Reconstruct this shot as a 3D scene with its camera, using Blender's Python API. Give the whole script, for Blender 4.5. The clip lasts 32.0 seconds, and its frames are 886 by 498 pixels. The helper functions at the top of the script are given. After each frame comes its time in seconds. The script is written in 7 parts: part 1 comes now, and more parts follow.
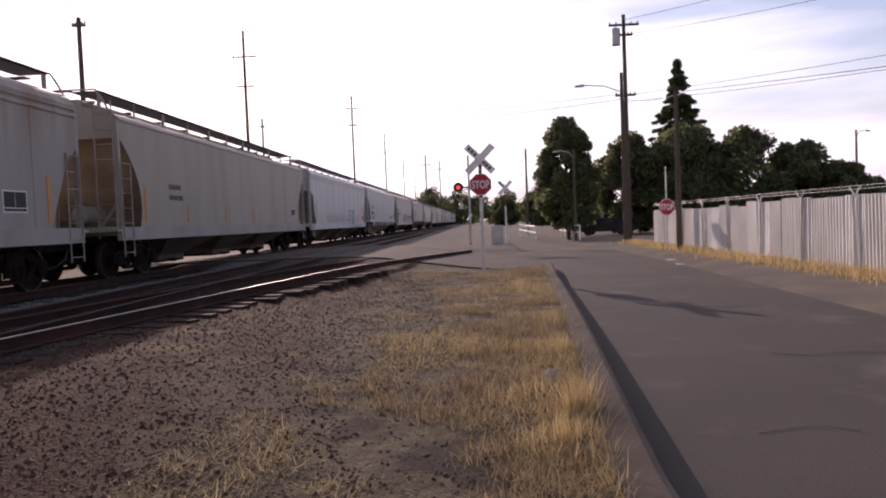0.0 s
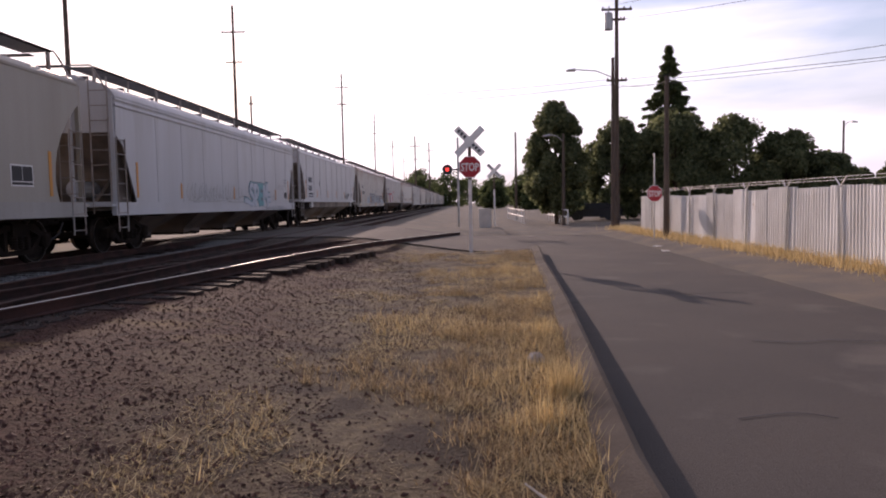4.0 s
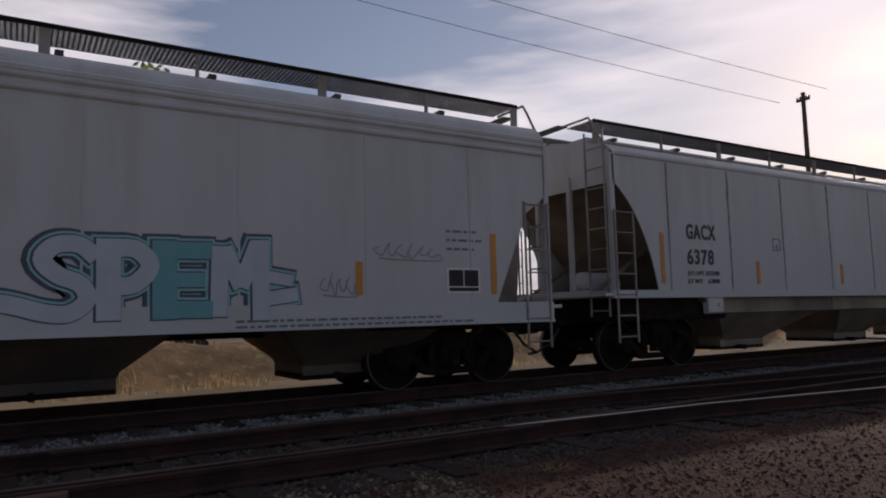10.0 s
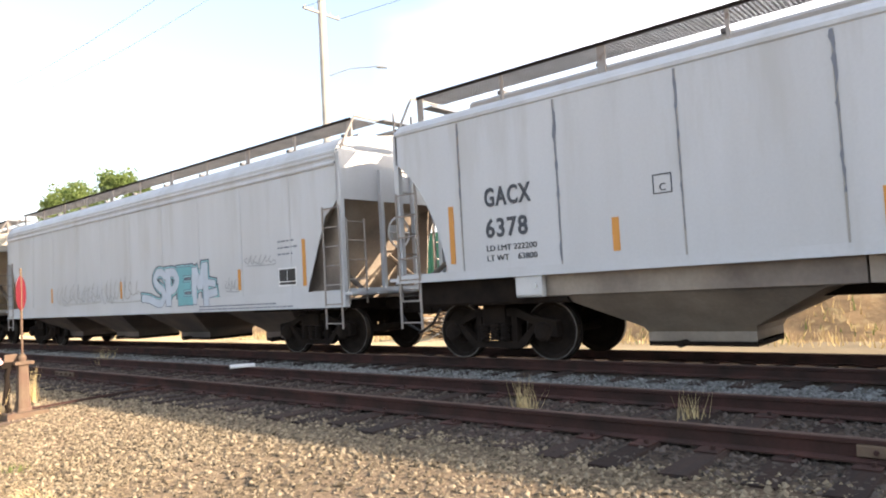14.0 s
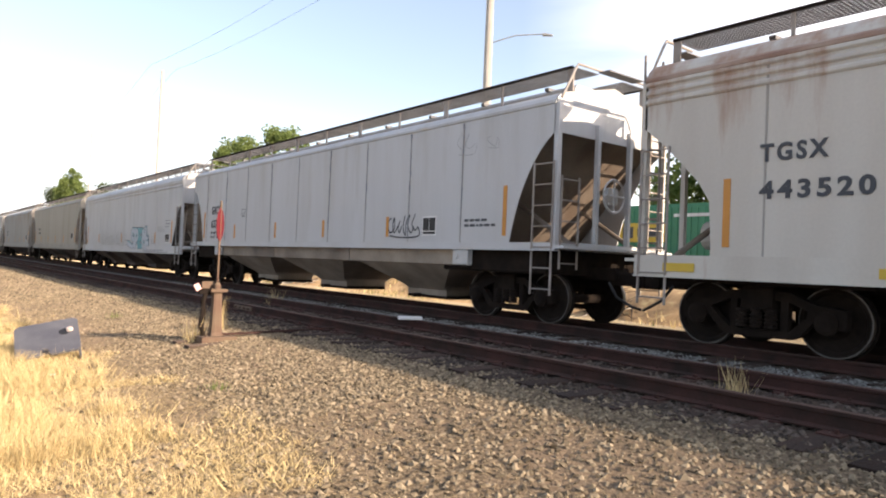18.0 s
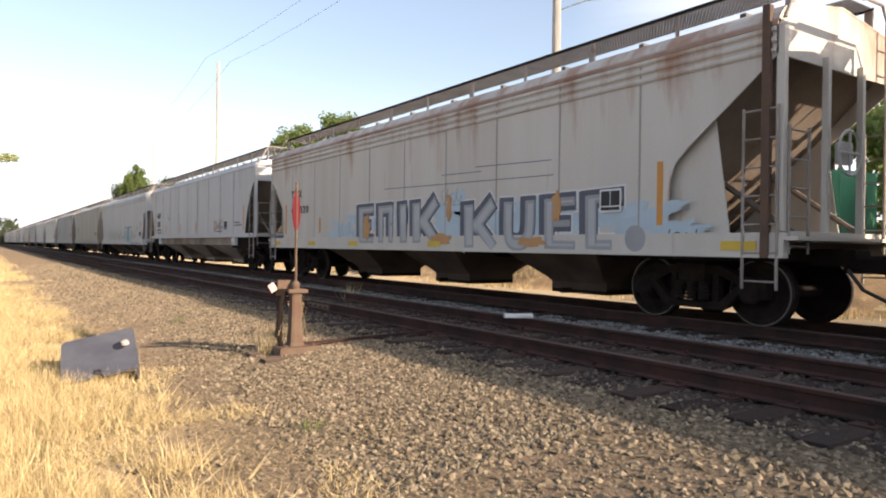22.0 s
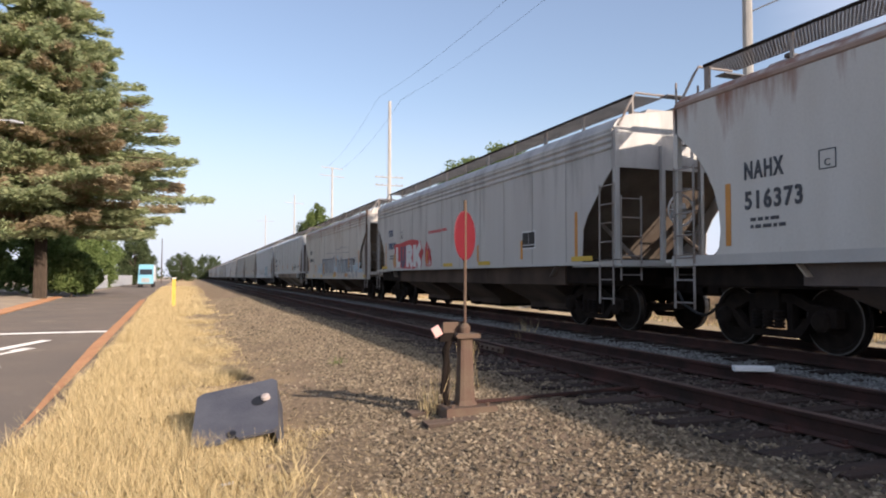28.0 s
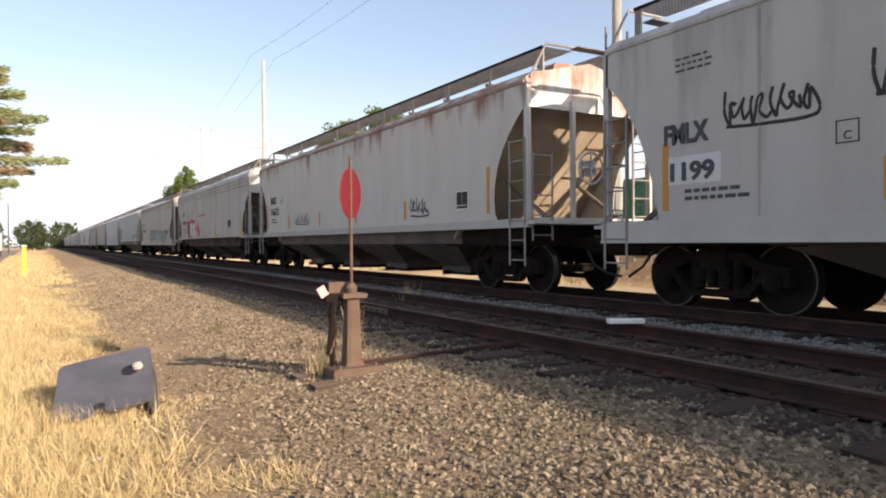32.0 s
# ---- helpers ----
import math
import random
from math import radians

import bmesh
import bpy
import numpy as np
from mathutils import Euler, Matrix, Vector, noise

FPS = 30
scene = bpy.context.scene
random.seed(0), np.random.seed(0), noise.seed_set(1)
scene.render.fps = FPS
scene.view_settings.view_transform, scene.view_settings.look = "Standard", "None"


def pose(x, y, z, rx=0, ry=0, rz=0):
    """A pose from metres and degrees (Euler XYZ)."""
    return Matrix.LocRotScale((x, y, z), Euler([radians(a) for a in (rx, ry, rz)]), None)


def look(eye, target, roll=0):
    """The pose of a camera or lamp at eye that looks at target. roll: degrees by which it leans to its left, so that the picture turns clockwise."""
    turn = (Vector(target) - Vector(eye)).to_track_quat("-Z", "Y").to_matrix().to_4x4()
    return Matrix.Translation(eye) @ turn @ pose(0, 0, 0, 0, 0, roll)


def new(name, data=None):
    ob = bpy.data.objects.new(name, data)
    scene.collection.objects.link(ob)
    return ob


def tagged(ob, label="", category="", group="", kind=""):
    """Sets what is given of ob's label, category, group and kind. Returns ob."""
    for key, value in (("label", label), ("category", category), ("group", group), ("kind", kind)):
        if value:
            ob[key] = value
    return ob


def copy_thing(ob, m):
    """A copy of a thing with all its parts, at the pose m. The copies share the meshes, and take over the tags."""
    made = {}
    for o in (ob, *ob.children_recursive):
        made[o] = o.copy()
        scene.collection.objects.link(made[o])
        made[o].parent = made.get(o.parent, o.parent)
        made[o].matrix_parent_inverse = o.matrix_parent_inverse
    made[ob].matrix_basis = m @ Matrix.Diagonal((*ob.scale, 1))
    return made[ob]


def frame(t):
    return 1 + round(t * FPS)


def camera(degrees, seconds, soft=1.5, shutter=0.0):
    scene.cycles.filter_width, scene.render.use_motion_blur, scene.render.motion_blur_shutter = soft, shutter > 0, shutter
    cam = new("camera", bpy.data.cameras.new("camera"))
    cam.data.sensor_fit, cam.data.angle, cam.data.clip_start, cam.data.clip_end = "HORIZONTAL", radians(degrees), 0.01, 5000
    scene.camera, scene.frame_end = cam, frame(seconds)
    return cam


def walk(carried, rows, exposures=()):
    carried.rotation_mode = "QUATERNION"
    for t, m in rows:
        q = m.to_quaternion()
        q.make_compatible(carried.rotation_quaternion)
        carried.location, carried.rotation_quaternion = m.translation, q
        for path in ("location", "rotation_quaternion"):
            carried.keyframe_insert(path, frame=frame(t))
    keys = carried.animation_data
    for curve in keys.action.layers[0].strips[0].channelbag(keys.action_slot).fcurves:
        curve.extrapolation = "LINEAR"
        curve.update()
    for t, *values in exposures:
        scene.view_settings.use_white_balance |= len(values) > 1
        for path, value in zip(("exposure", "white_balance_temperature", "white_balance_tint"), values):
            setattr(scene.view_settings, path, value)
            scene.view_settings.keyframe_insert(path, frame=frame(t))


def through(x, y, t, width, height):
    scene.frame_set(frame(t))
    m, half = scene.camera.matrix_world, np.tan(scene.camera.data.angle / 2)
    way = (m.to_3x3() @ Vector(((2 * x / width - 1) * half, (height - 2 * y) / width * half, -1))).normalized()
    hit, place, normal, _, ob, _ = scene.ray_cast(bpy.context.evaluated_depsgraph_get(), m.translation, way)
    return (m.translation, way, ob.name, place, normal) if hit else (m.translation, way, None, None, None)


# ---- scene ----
cam = camera(65.34, 32.0, soft=2.0, shutter=0.0)
# seconds, eye, yaw to the left from +y, pitch up, roll
PATH = [
    (0, (0.000, 0.000, 1.600), 2.84, -2.26, -2.28),
    (0.5, (0.000, 0.000, 1.600), 2.83, -2.47, -1.55),
    (1, (0.000, 0.000, 1.600), 3.63, -2.69, -1.09),
    (1.5, (0.000, 0.000, 1.600), 3.43, -2.84, -0.78),
    (2, (0.000, 0.000, 1.600), 3.05, -3.00, -0.19),
    (2.5, (0.000, 0.000, 1.600), 2.70, -3.19, -0.37),
    (3, (0.000, 0.000, 1.600), 2.19, -3.40, -1.15),
    (3.5, (0.000, 0.000, 1.600), 1.82, -3.74, -1.11),
    (5.5, (0.000, 0.000, 1.600), 2.57, -3.84, -0.62),
    (6, (0.000, 0.000, 1.600), 3.09, -4.06, -0.59),
    (6.5, (0.000, 0.000, 1.600), 3.63, -4.00, -0.59),
    (7, (0.000, 0.000, 1.600), 5.17, -3.30, 0.91),
    (7.5, (0.000, 0.000, 1.600), 9.03, -3.97, -0.63),
    (8, (0.000, 0.000, 1.600), 12.65, -3.45, -0.31),
    (8.5, (0.000, 0.000, 1.600), 14.92, -1.80, -1.19),
    (9, (0.000, 0.000, 1.600), 24.71, 0.73, -2.12),
    (9.3, (0.000, 0.000, 1.600), 29.81, 2.37, -2.45),
    (9.5, (0.000, 0.000, 1.600), 34.48, 4.04, -2.97),
    (9.6, (0.000, 0.000, 1.600), 38.58, 4.09, -1.90),
    (9.8, (0.000, 0.000, 1.600), 49.46, 4.43, -1.60),
    (10, (0.000, 0.000, 1.600), 58.09, 5.46, -1.40),
    (10.2, (-0.008, -0.057, 1.611), 66.46, 5.75, -0.65),
    (11, (-0.038, -0.284, 1.656), 82.6, 6.37, -2.37),
    (11.5, (-0.057, -0.426, 1.684), 99.56, 7.19, -3.20),
    (12, (-0.076, -0.568, 1.711), 108.39, 5.76, -3.77),
    (12.5, (-0.075, -0.600, 1.712), 114.23, 4.38, -4.04),
    (13, (-0.074, -0.632, 1.713), 120.82, 4.24, -3.57),
    (13.5, (-0.073, -0.664, 1.713), 125.91, 4.17, -3.43),
    (14, (-0.018, -0.657, 1.708), 130.46, 3.22, -3.14),
    (14.5, (0.038, -0.649, 1.702), 134.87, 1.93, -2.12),
    (16.5, (0.135, -0.795, 1.515), 140.75, 0.92, 1.17),
    (17, (0.158, -1.016, 1.514), 140.64, 0.65, -0.35),
    (17.5, (0.181, -1.237, 1.513), 139.99, 0.60, 1.14),
    (18, (0.204, -1.458, 1.513), 141.61, 1.24, 2.40),
    (18.5, (0.160, -1.722, 1.517), 144.43, 1.40, -1.13),
    (19, (0.117, -1.985, 1.522), 144.19, 1.76, 0.75),
    (19.5, (0.074, -2.248, 1.526), 142.70, 1.96, -0.87),
    (20, (-0.015, -2.514, 1.520), 145.13, 2.05, -2.04),
    (20.5, (-0.103, -2.780, 1.513), 146.85, 2.09, -1.47),
    (21, (-0.191, -3.046, 1.507), 146.74, 0.88, 0.59),
    (21.5, (-0.261, -3.276, 1.524), 146.03, 0.21, 0.15),
    (22, (-0.332, -3.506, 1.542), 146.13, -0.17, 0.71),
    (22.5, (-0.402, -3.736, 1.560), 145.37, 0.34, 0.31),
    (23, (-0.556, -3.969, 1.561), 146.24, 0.52, 1.25),
    (23.5, (-0.709, -4.203, 1.561), 150.32, 2.15, 2.21),
    (24, (-0.863, -4.437, 1.562), 153.89, 1.93, 1.53),
    (24.5, (-0.939, -4.672, 1.563), 155.63, 1.74, 1.34),
    (25, (-1.014, -4.906, 1.565), 159.56, 0.98, 1.92),
    (25.5, (-1.090, -5.141, 1.566), 163.20, 1.32, -0.48),
    (27.5, (-1.006, -5.214, 1.551), 161.31, 1.31, 1.55),
    (28, (-1.027, -5.236, 1.549), 159.97, 2.35, 0.16),
    (28.5, (-1.048, -5.258, 1.548), 157.94, 2.81, 0.26),
    (29, (-1.068, -5.280, 1.546), 156.29, 2.17, -0.88),
    (29.5, (-1.080, -5.243, 1.545), 154.68, 2.38, -1.69),
    (30, (-1.092, -5.207, 1.545), 153.18, 2.39, -1.66),
    (30.5, (-1.104, -5.170, 1.544), 153.24, 1.22, -1.73),
    (31, (-1.070, -5.235, 1.524), 153.24, -0.15, 2.11),
    (31.5, (-1.036, -5.301, 1.504), 152.21, -0.82, 0.15),
    (32, (-1.002, -5.366, 1.483), 149.95, -0.54, -0.42),
]


def aim(eye, yaw, pitch, roll):
    y, p = radians(yaw), radians(pitch)
    way = Vector((-math.sin(y) * math.cos(p), math.cos(y) * math.cos(p), math.sin(p)))
    return look(eye, Vector(eye) + way, roll)


EXPOSURES = [(0, 0.35, 6500, 36), (5, 0.4, 6500, 36), (7, 0.5, 6500, 36), (8.4, 0.32, 6500, 34), (9.0, 0.0, 6500, 31), (9.5, -0.55, 6500, 28), (10.0, -0.6, 6400, 25), (10.3, -0.15, 6450, 22), (10.6, 0.7, 6550, 19), (11.2, 1.5, 6550, 16), (12, 1.6, 6600, 15), (13, 1.78, 6500, 15), (14, 1.92, 6600, 15), (16.5, 1.52, 6600, 17), (20, 1.24, 6650, 18), (23, 1.08, 6500, 18), (24.2, 1.08, 6350, 18), (25, 0.8, 6200, 19), (26, 0.6, 6050, 19), (28, 0.55, 5950, 19), (30, 0.6, 5950, 19), (31, 0.68, 6200, 19), (32, 0.9, 6450, 19)]
walk(cam, [(t, aim(e, a, b, c)) for t, e, a, b, c in PATH], EXPOSURES)

# ---- light ----
SUN_YAW, SUN_EL = 21.6, 20.2
world = bpy.data.worlds.new("sky")
scene.world = world
world.use_nodes = True
wn, wl = world.node_tree.nodes, world.node_tree.links
wn.clear()
sky = wn.new("ShaderNodeTexSky")
sky.sky_type, sky.sun_disc = "NISHITA", False
sky.sun_elevation, sky.sun_rotation = radians(SUN_EL), radians(-SUN_YAW)
sky.dust_density, sky.air_density = 0.55, 1.15
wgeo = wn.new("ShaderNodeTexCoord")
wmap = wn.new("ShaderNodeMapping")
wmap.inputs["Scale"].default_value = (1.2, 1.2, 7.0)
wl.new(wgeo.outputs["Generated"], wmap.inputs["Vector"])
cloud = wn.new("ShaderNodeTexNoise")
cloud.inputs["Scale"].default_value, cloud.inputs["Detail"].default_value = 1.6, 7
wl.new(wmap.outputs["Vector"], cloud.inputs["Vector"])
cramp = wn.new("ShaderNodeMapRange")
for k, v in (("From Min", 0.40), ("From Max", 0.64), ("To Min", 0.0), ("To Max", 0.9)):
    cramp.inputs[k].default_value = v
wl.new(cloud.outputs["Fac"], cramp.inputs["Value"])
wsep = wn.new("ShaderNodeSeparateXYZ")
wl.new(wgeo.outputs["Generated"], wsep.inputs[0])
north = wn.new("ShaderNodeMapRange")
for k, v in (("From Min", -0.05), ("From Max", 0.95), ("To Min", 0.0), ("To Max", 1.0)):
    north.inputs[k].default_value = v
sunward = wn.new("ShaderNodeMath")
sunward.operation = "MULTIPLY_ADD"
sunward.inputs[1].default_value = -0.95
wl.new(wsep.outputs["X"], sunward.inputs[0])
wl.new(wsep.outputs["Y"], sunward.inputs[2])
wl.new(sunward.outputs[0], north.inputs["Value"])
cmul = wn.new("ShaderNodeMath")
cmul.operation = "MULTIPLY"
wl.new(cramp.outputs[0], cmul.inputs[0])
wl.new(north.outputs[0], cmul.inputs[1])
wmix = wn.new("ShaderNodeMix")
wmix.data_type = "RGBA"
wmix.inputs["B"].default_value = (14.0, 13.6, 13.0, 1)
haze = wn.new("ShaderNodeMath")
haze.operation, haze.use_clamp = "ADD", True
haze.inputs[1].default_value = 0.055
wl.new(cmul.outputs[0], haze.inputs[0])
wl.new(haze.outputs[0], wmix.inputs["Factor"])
low = wn.new("ShaderNodeMapRange")
low.interpolation_type = "SMOOTHSTEP"
for k, v in (("From Min", 0.0), ("From Max", 0.26), ("To Min", 0.85), ("To Max", 0.0)):
    low.inputs[k].default_value = v
wl.new(wsep.outputs["Z"], low.inputs["Value"])
wlow = wn.new("ShaderNodeMix")
wlow.data_type = "RGBA"
wlow.inputs["B"].default_value = (5.0, 5.5, 6.2, 1)
wl.new(low.outputs[0], wlow.inputs["Factor"])
wl.new(sky.outputs[0], wlow.inputs["A"])
wl.new(wlow.outputs["Result"], wmix.inputs["A"])
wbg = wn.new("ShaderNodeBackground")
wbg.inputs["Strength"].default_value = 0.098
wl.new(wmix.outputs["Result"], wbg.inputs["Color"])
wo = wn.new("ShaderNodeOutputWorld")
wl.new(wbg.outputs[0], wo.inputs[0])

sun = new("sun", bpy.data.lights.new("sun", "SUN"))
sun.data.energy, sun.data.angle, sun.data.color = 4.5, radians(0.6), (1.0, 0.84, 0.63)
_sy, _se = radians(SUN_YAW), radians(SUN_EL)
SUN_WAY = Vector((-math.sin(_sy) * math.cos(_se), math.cos(_sy) * math.cos(_se), math.sin(_se)))
sun.matrix_world = look(SUN_WAY * 300, (0, 0, 0))


# ---- materials ----
def mat(name, col, rough=0.8, metal=0.0, var=0.25, scale=3.0, fine=60.0, bump=0.2, tint=None, stretch=(1, 1, 1), rnd=0.0, dirt=None, dirt_at=0.6):
    """A painted or natural surface with coarse and fine variation; tint: second colour of the coarse stains; rnd: change from object to object."""
    m = bpy.data.materials.new(name)
    m.use_nodes = True
    n, l = m.node_tree.nodes, m.node_tree.links
    b = n["Principled BSDF"]
    b.inputs["Roughness"].default_value, b.inputs["Metallic"].default_value = rough, metal
    if rough >= 0.9:
        b.inputs["Specular IOR Level"].default_value, b.inputs["Diffuse Roughness"].default_value = 0.12, 1.0
    tc = n.new("ShaderNodeTexCoord")
    mp = n.new("ShaderNodeMapping")
    mp.inputs["Scale"].default_value = stretch
    l.new(tc.outputs["Object"], mp.inputs["Vector"])
    oi = n.new("ShaderNodeObjectInfo")
    a = n.new("ShaderNodeTexNoise")
    a.noise_dimensions = "4D"
    a.inputs["Scale"].default_value, a.inputs["Detail"].default_value = scale, 6
    l.new(mp.outputs[0], a.inputs["Vector"])
    wm = n.new("ShaderNodeMath")
    wm.operation = "MULTIPLY"
    wm.inputs[1].default_value = 20.0
    l.new(oi.outputs["Random"], wm.inputs[0])
    l.new(wm.outputs[0], a.inputs["W"])
    f = n.new("ShaderNodeTexNoise")
    f.inputs["Scale"].default_value, f.inputs["Detail"].default_value = fine, 4
    l.new(tc.outputs["Object"], f.inputs["Vector"])
    c = Vector(col[:3])
    t = Vector(tint[:3]) if tint else c * (1 - var)
    mx = n.new("ShaderNodeMix")
    mx.data_type = "RGBA"
    mr = n.new("ShaderNodeMapRange")
    mr.inputs["From Min"].default_value, mr.inputs["From Max"].default_value = 0.35, 0.68
    l.new(a.outputs["Fac"], mr.inputs["Value"])
    l.new(mr.outputs[0], mx.inputs["Factor"])
    mx.inputs["A"].default_value, mx.inputs["B"].default_value = (*c, 1), (*t, 1)
    out = mx.outputs["Result"]
    if dirt:
        m2 = n.new("ShaderNodeMix")
        m2.data_type = "RGBA"
        d = n.new("ShaderNodeTexNoise")
        d.noise_dimensions = "4D"
        d.inputs["Scale"].default_value, d.inputs["Detail"].default_value = scale * 2.3, 8
        l.new(mp.outputs[0], d.inputs["Vector"])
        l.new(wm.outputs[0], d.inputs["W"])
        r2 = n.new("ShaderNodeMapRange")
        r2.inputs["From Min"].default_value, r2.inputs["From Max"].default_value = dirt_at, dirt_at + 0.12
        l.new(d.outputs["Fac"], r2.inputs["Value"])
        l.new(r2.outputs[0], m2.inputs["Factor"])
        l.new(out, m2.inputs["A"])
        m2.inputs["B"].default_value = (*dirt[:3], 1)
        out = m2.outputs["Result"]
    hv = n.new("ShaderNodeHueSaturation")
    ad = n.new("ShaderNodeMath")
    ad.operation = "MULTIPLY_ADD"
    ad.inputs[1].default_value, ad.inputs[2].default_value = var * 0.9, 1 - var * 0.45
    l.new(f.outputs["Fac"], ad.inputs[0])
    a2 = n.new("ShaderNodeMath")
    a2.operation = "MULTIPLY_ADD"
    a2.inputs[1].default_value, a2.inputs[2].default_value = 2 * rnd, 1 - rnd
    l.new(oi.outputs["Random"], a2.inputs[0])
    a3 = n.new("ShaderNodeMath")
    a3.operation = "MULTIPLY"
    l.new(ad.outputs[0], a3.inputs[0])
    l.new(a2.outputs[0], a3.inputs[1])
    l.new(a3.outputs[0], hv.inputs["Value"])
    l.new(out, hv.inputs["Color"])
    l.new(hv.outputs[0], b.inputs["Base Color"])
    if bump:
        bp = n.new("ShaderNodeBump")
        bp.inputs["Strength"].default_value, bp.inputs["Distance"].default_value = bump, 0.02
        l.new(f.outputs["Fac"], bp.inputs["Height"])
        l.new(bp.outputs[0], b.inputs["Normal"])
    return m


def rust_from_top(m, z0, z1, col):
    """Rust that runs down in ragged streaks from the roof edge."""
    n, l = m.node_tree.nodes, m.node_tree.links
    b = n["Principled BSDF"]
    src = b.inputs["Base Color"].links[0].from_socket
    tc = n.new("ShaderNodeTexCoord")
    mp = n.new("ShaderNodeMapping")
    mp.inputs["Scale"].default_value = (1.0, 1.6, 0.22)
    l.new(tc.outputs["Object"], mp.inputs["Vector"])
    k = n.new("ShaderNodeTexNoise")
    k.inputs["Scale"].default_value, k.inputs["Detail"].default_value = 1.5, 9
    k.inputs["Roughness"].default_value = 0.62
    l.new(mp.outputs[0], k.inputs["Vector"])
    sp = n.new("ShaderNodeSeparateXYZ")
    l.new(tc.outputs["Object"], sp.inputs[0])
    h = n.new("ShaderNodeMapRange")
    for key, v in (("From Min", z0), ("From Max", z1), ("To Min", -0.30), ("To Max", 0.16)):
        h.inputs[key].default_value = v
    l.new(sp.outputs["Z"], h.inputs["Value"])
    ad = n.new("ShaderNodeMath")
    ad.operation = "ADD"
    l.new(k.outputs["Fac"], ad.inputs[0])
    l.new(h.outputs[0], ad.inputs[1])
    r = n.new("ShaderNodeMapRange")
    r.inputs["From Min"].default_value, r.inputs["From Max"].default_value = 0.52, 0.72
    l.new(ad.outputs[0], r.inputs["Value"])
    mx = n.new("ShaderNodeMix")
    mx.data_type = "RGBA"
    mx.inputs["B"].default_value = (*col, 1)
    l.new(r.outputs[0], mx.inputs["Factor"])
    l.new(src, mx.inputs["A"])
    l.new(mx.outputs["Result"], b.inputs["Base Color"])


def island_mat(name, col, tint, rough=0.9, through=0.0):
    """For loose heaps: each piece has its own shade between the two colours."""
    m = bpy.data.materials.new(name)
    m.use_nodes = True
    n, l = m.node_tree.nodes, m.node_tree.links
    b = n["Principled BSDF"]
    b.inputs["Roughness"].default_value = rough
    b.inputs["Specular IOR Level"].default_value = 0.2 if rough > 0.8 else 0.5
    b.inputs["Diffuse Roughness"].default_value = 0.8
    g = n.new("ShaderNodeNewGeometry")
    mx = n.new("ShaderNodeMix")
    mx.data_type = "RGBA"
    mx.inputs["A"].default_value, mx.inputs["B"].default_value = (*col, 1), (*tint, 1)
    l.new(g.outputs["Random Per Island"], mx.inputs["Factor"])
    l.new(mx.outputs["Result"], b.inputs["Base Color"])
    if through:
        tr = n.new("ShaderNodeBsdfTranslucent")
        l.new(mx.outputs["Result"], tr.inputs["Color"])
        ms = n.new("ShaderNodeMixShader")
        ms.inputs[0].default_value = through
        l.new(b.outputs[0], ms.inputs[1])
        l.new(tr.outputs[0], ms.inputs[2])
        l.new(ms.outputs[0], n["Material Output"].inputs[0])
    return m


def plain(name, col, rough=0.6, metal=0.0, glow=0.0):
    m = mat(name, col, rough, metal, var=0.12, bump=0.05)
    if glow:
        b = m.node_tree.nodes["Principled BSDF"]
        b.inputs["Emission Color"].default_value, b.inputs["Emission Strength"].default_value = (*col, 1), glow
    return m


RUST = (0.16, 0.065, 0.035)
M = {}
M["car_grey"] = mat("car_grey", (0.49, 0.475, 0.44), rough=0.55, var=0.16, scale=0.5, fine=25, bump=0.04, stretch=(1, 3.0, 0.4), rnd=0.07, tint=(0.43, 0.41, 0.38))
M["car_white"] = mat("car_white", (0.52, 0.525, 0.53), rough=0.5, var=0.12, scale=0.5, fine=25, bump=0.04, stretch=(1, 3.0, 0.35), tint=(0.47, 0.47, 0.465))
M["car_tan"] = mat("car_tan", (0.56, 0.53, 0.47), rough=0.55, var=0.15, scale=0.5, fine=25, bump=0.04, stretch=(1, 3.0, 0.35), tint=(0.49, 0.45, 0.39), dirt=(0.33, 0.19, 0.12), dirt_at=0.66)
M["car_dull"] = mat("car_dull", (0.36, 0.345, 0.315), rough=0.6, var=0.2, scale=0.5, fine=25, bump=0.04, stretch=(1, 3.0, 0.35), tint=(0.28, 0.26, 0.23), rnd=0.1)
M["car_rusty"] = mat("car_rusty", (0.60, 0.58, 0.53), rough=0.6, var=0.2, scale=0.6, fine=25, bump=0.05, stretch=(1, 2.6, 0.5), tint=(0.53, 0.50, 0.44), dirt=(0.34, 0.2, 0.14), dirt_at=0.68)
M["rust_edge"] = mat("rust_edge", (0.24, 0.125, 0.085), rough=0.85, var=0.35, scale=1.6, fine=40, bump=0.2, tint=(0.42, 0.33, 0.27))
M["hopper_under"] = mat("hopper_under", (0.15, 0.11, 0.088), rough=0.85, var=0.4, scale=1.2, fine=20, tint=(0.07, 0.06, 0.055))
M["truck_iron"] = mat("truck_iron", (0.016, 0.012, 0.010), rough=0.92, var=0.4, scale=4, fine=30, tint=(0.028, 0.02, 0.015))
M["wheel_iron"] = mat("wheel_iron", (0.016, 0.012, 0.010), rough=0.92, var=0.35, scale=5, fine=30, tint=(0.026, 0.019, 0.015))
M["tread"] = mat("tread", (0.13, 0.12, 0.11), rough=0.5, metal=0.9, var=0.15, scale=6)
M["rail_side"] = mat("rail_side", (0.075, 0.037, 0.031), rough=0.9, var=0.4, scale=3, fine=40, tint=(0.035, 0.026, 0.022))
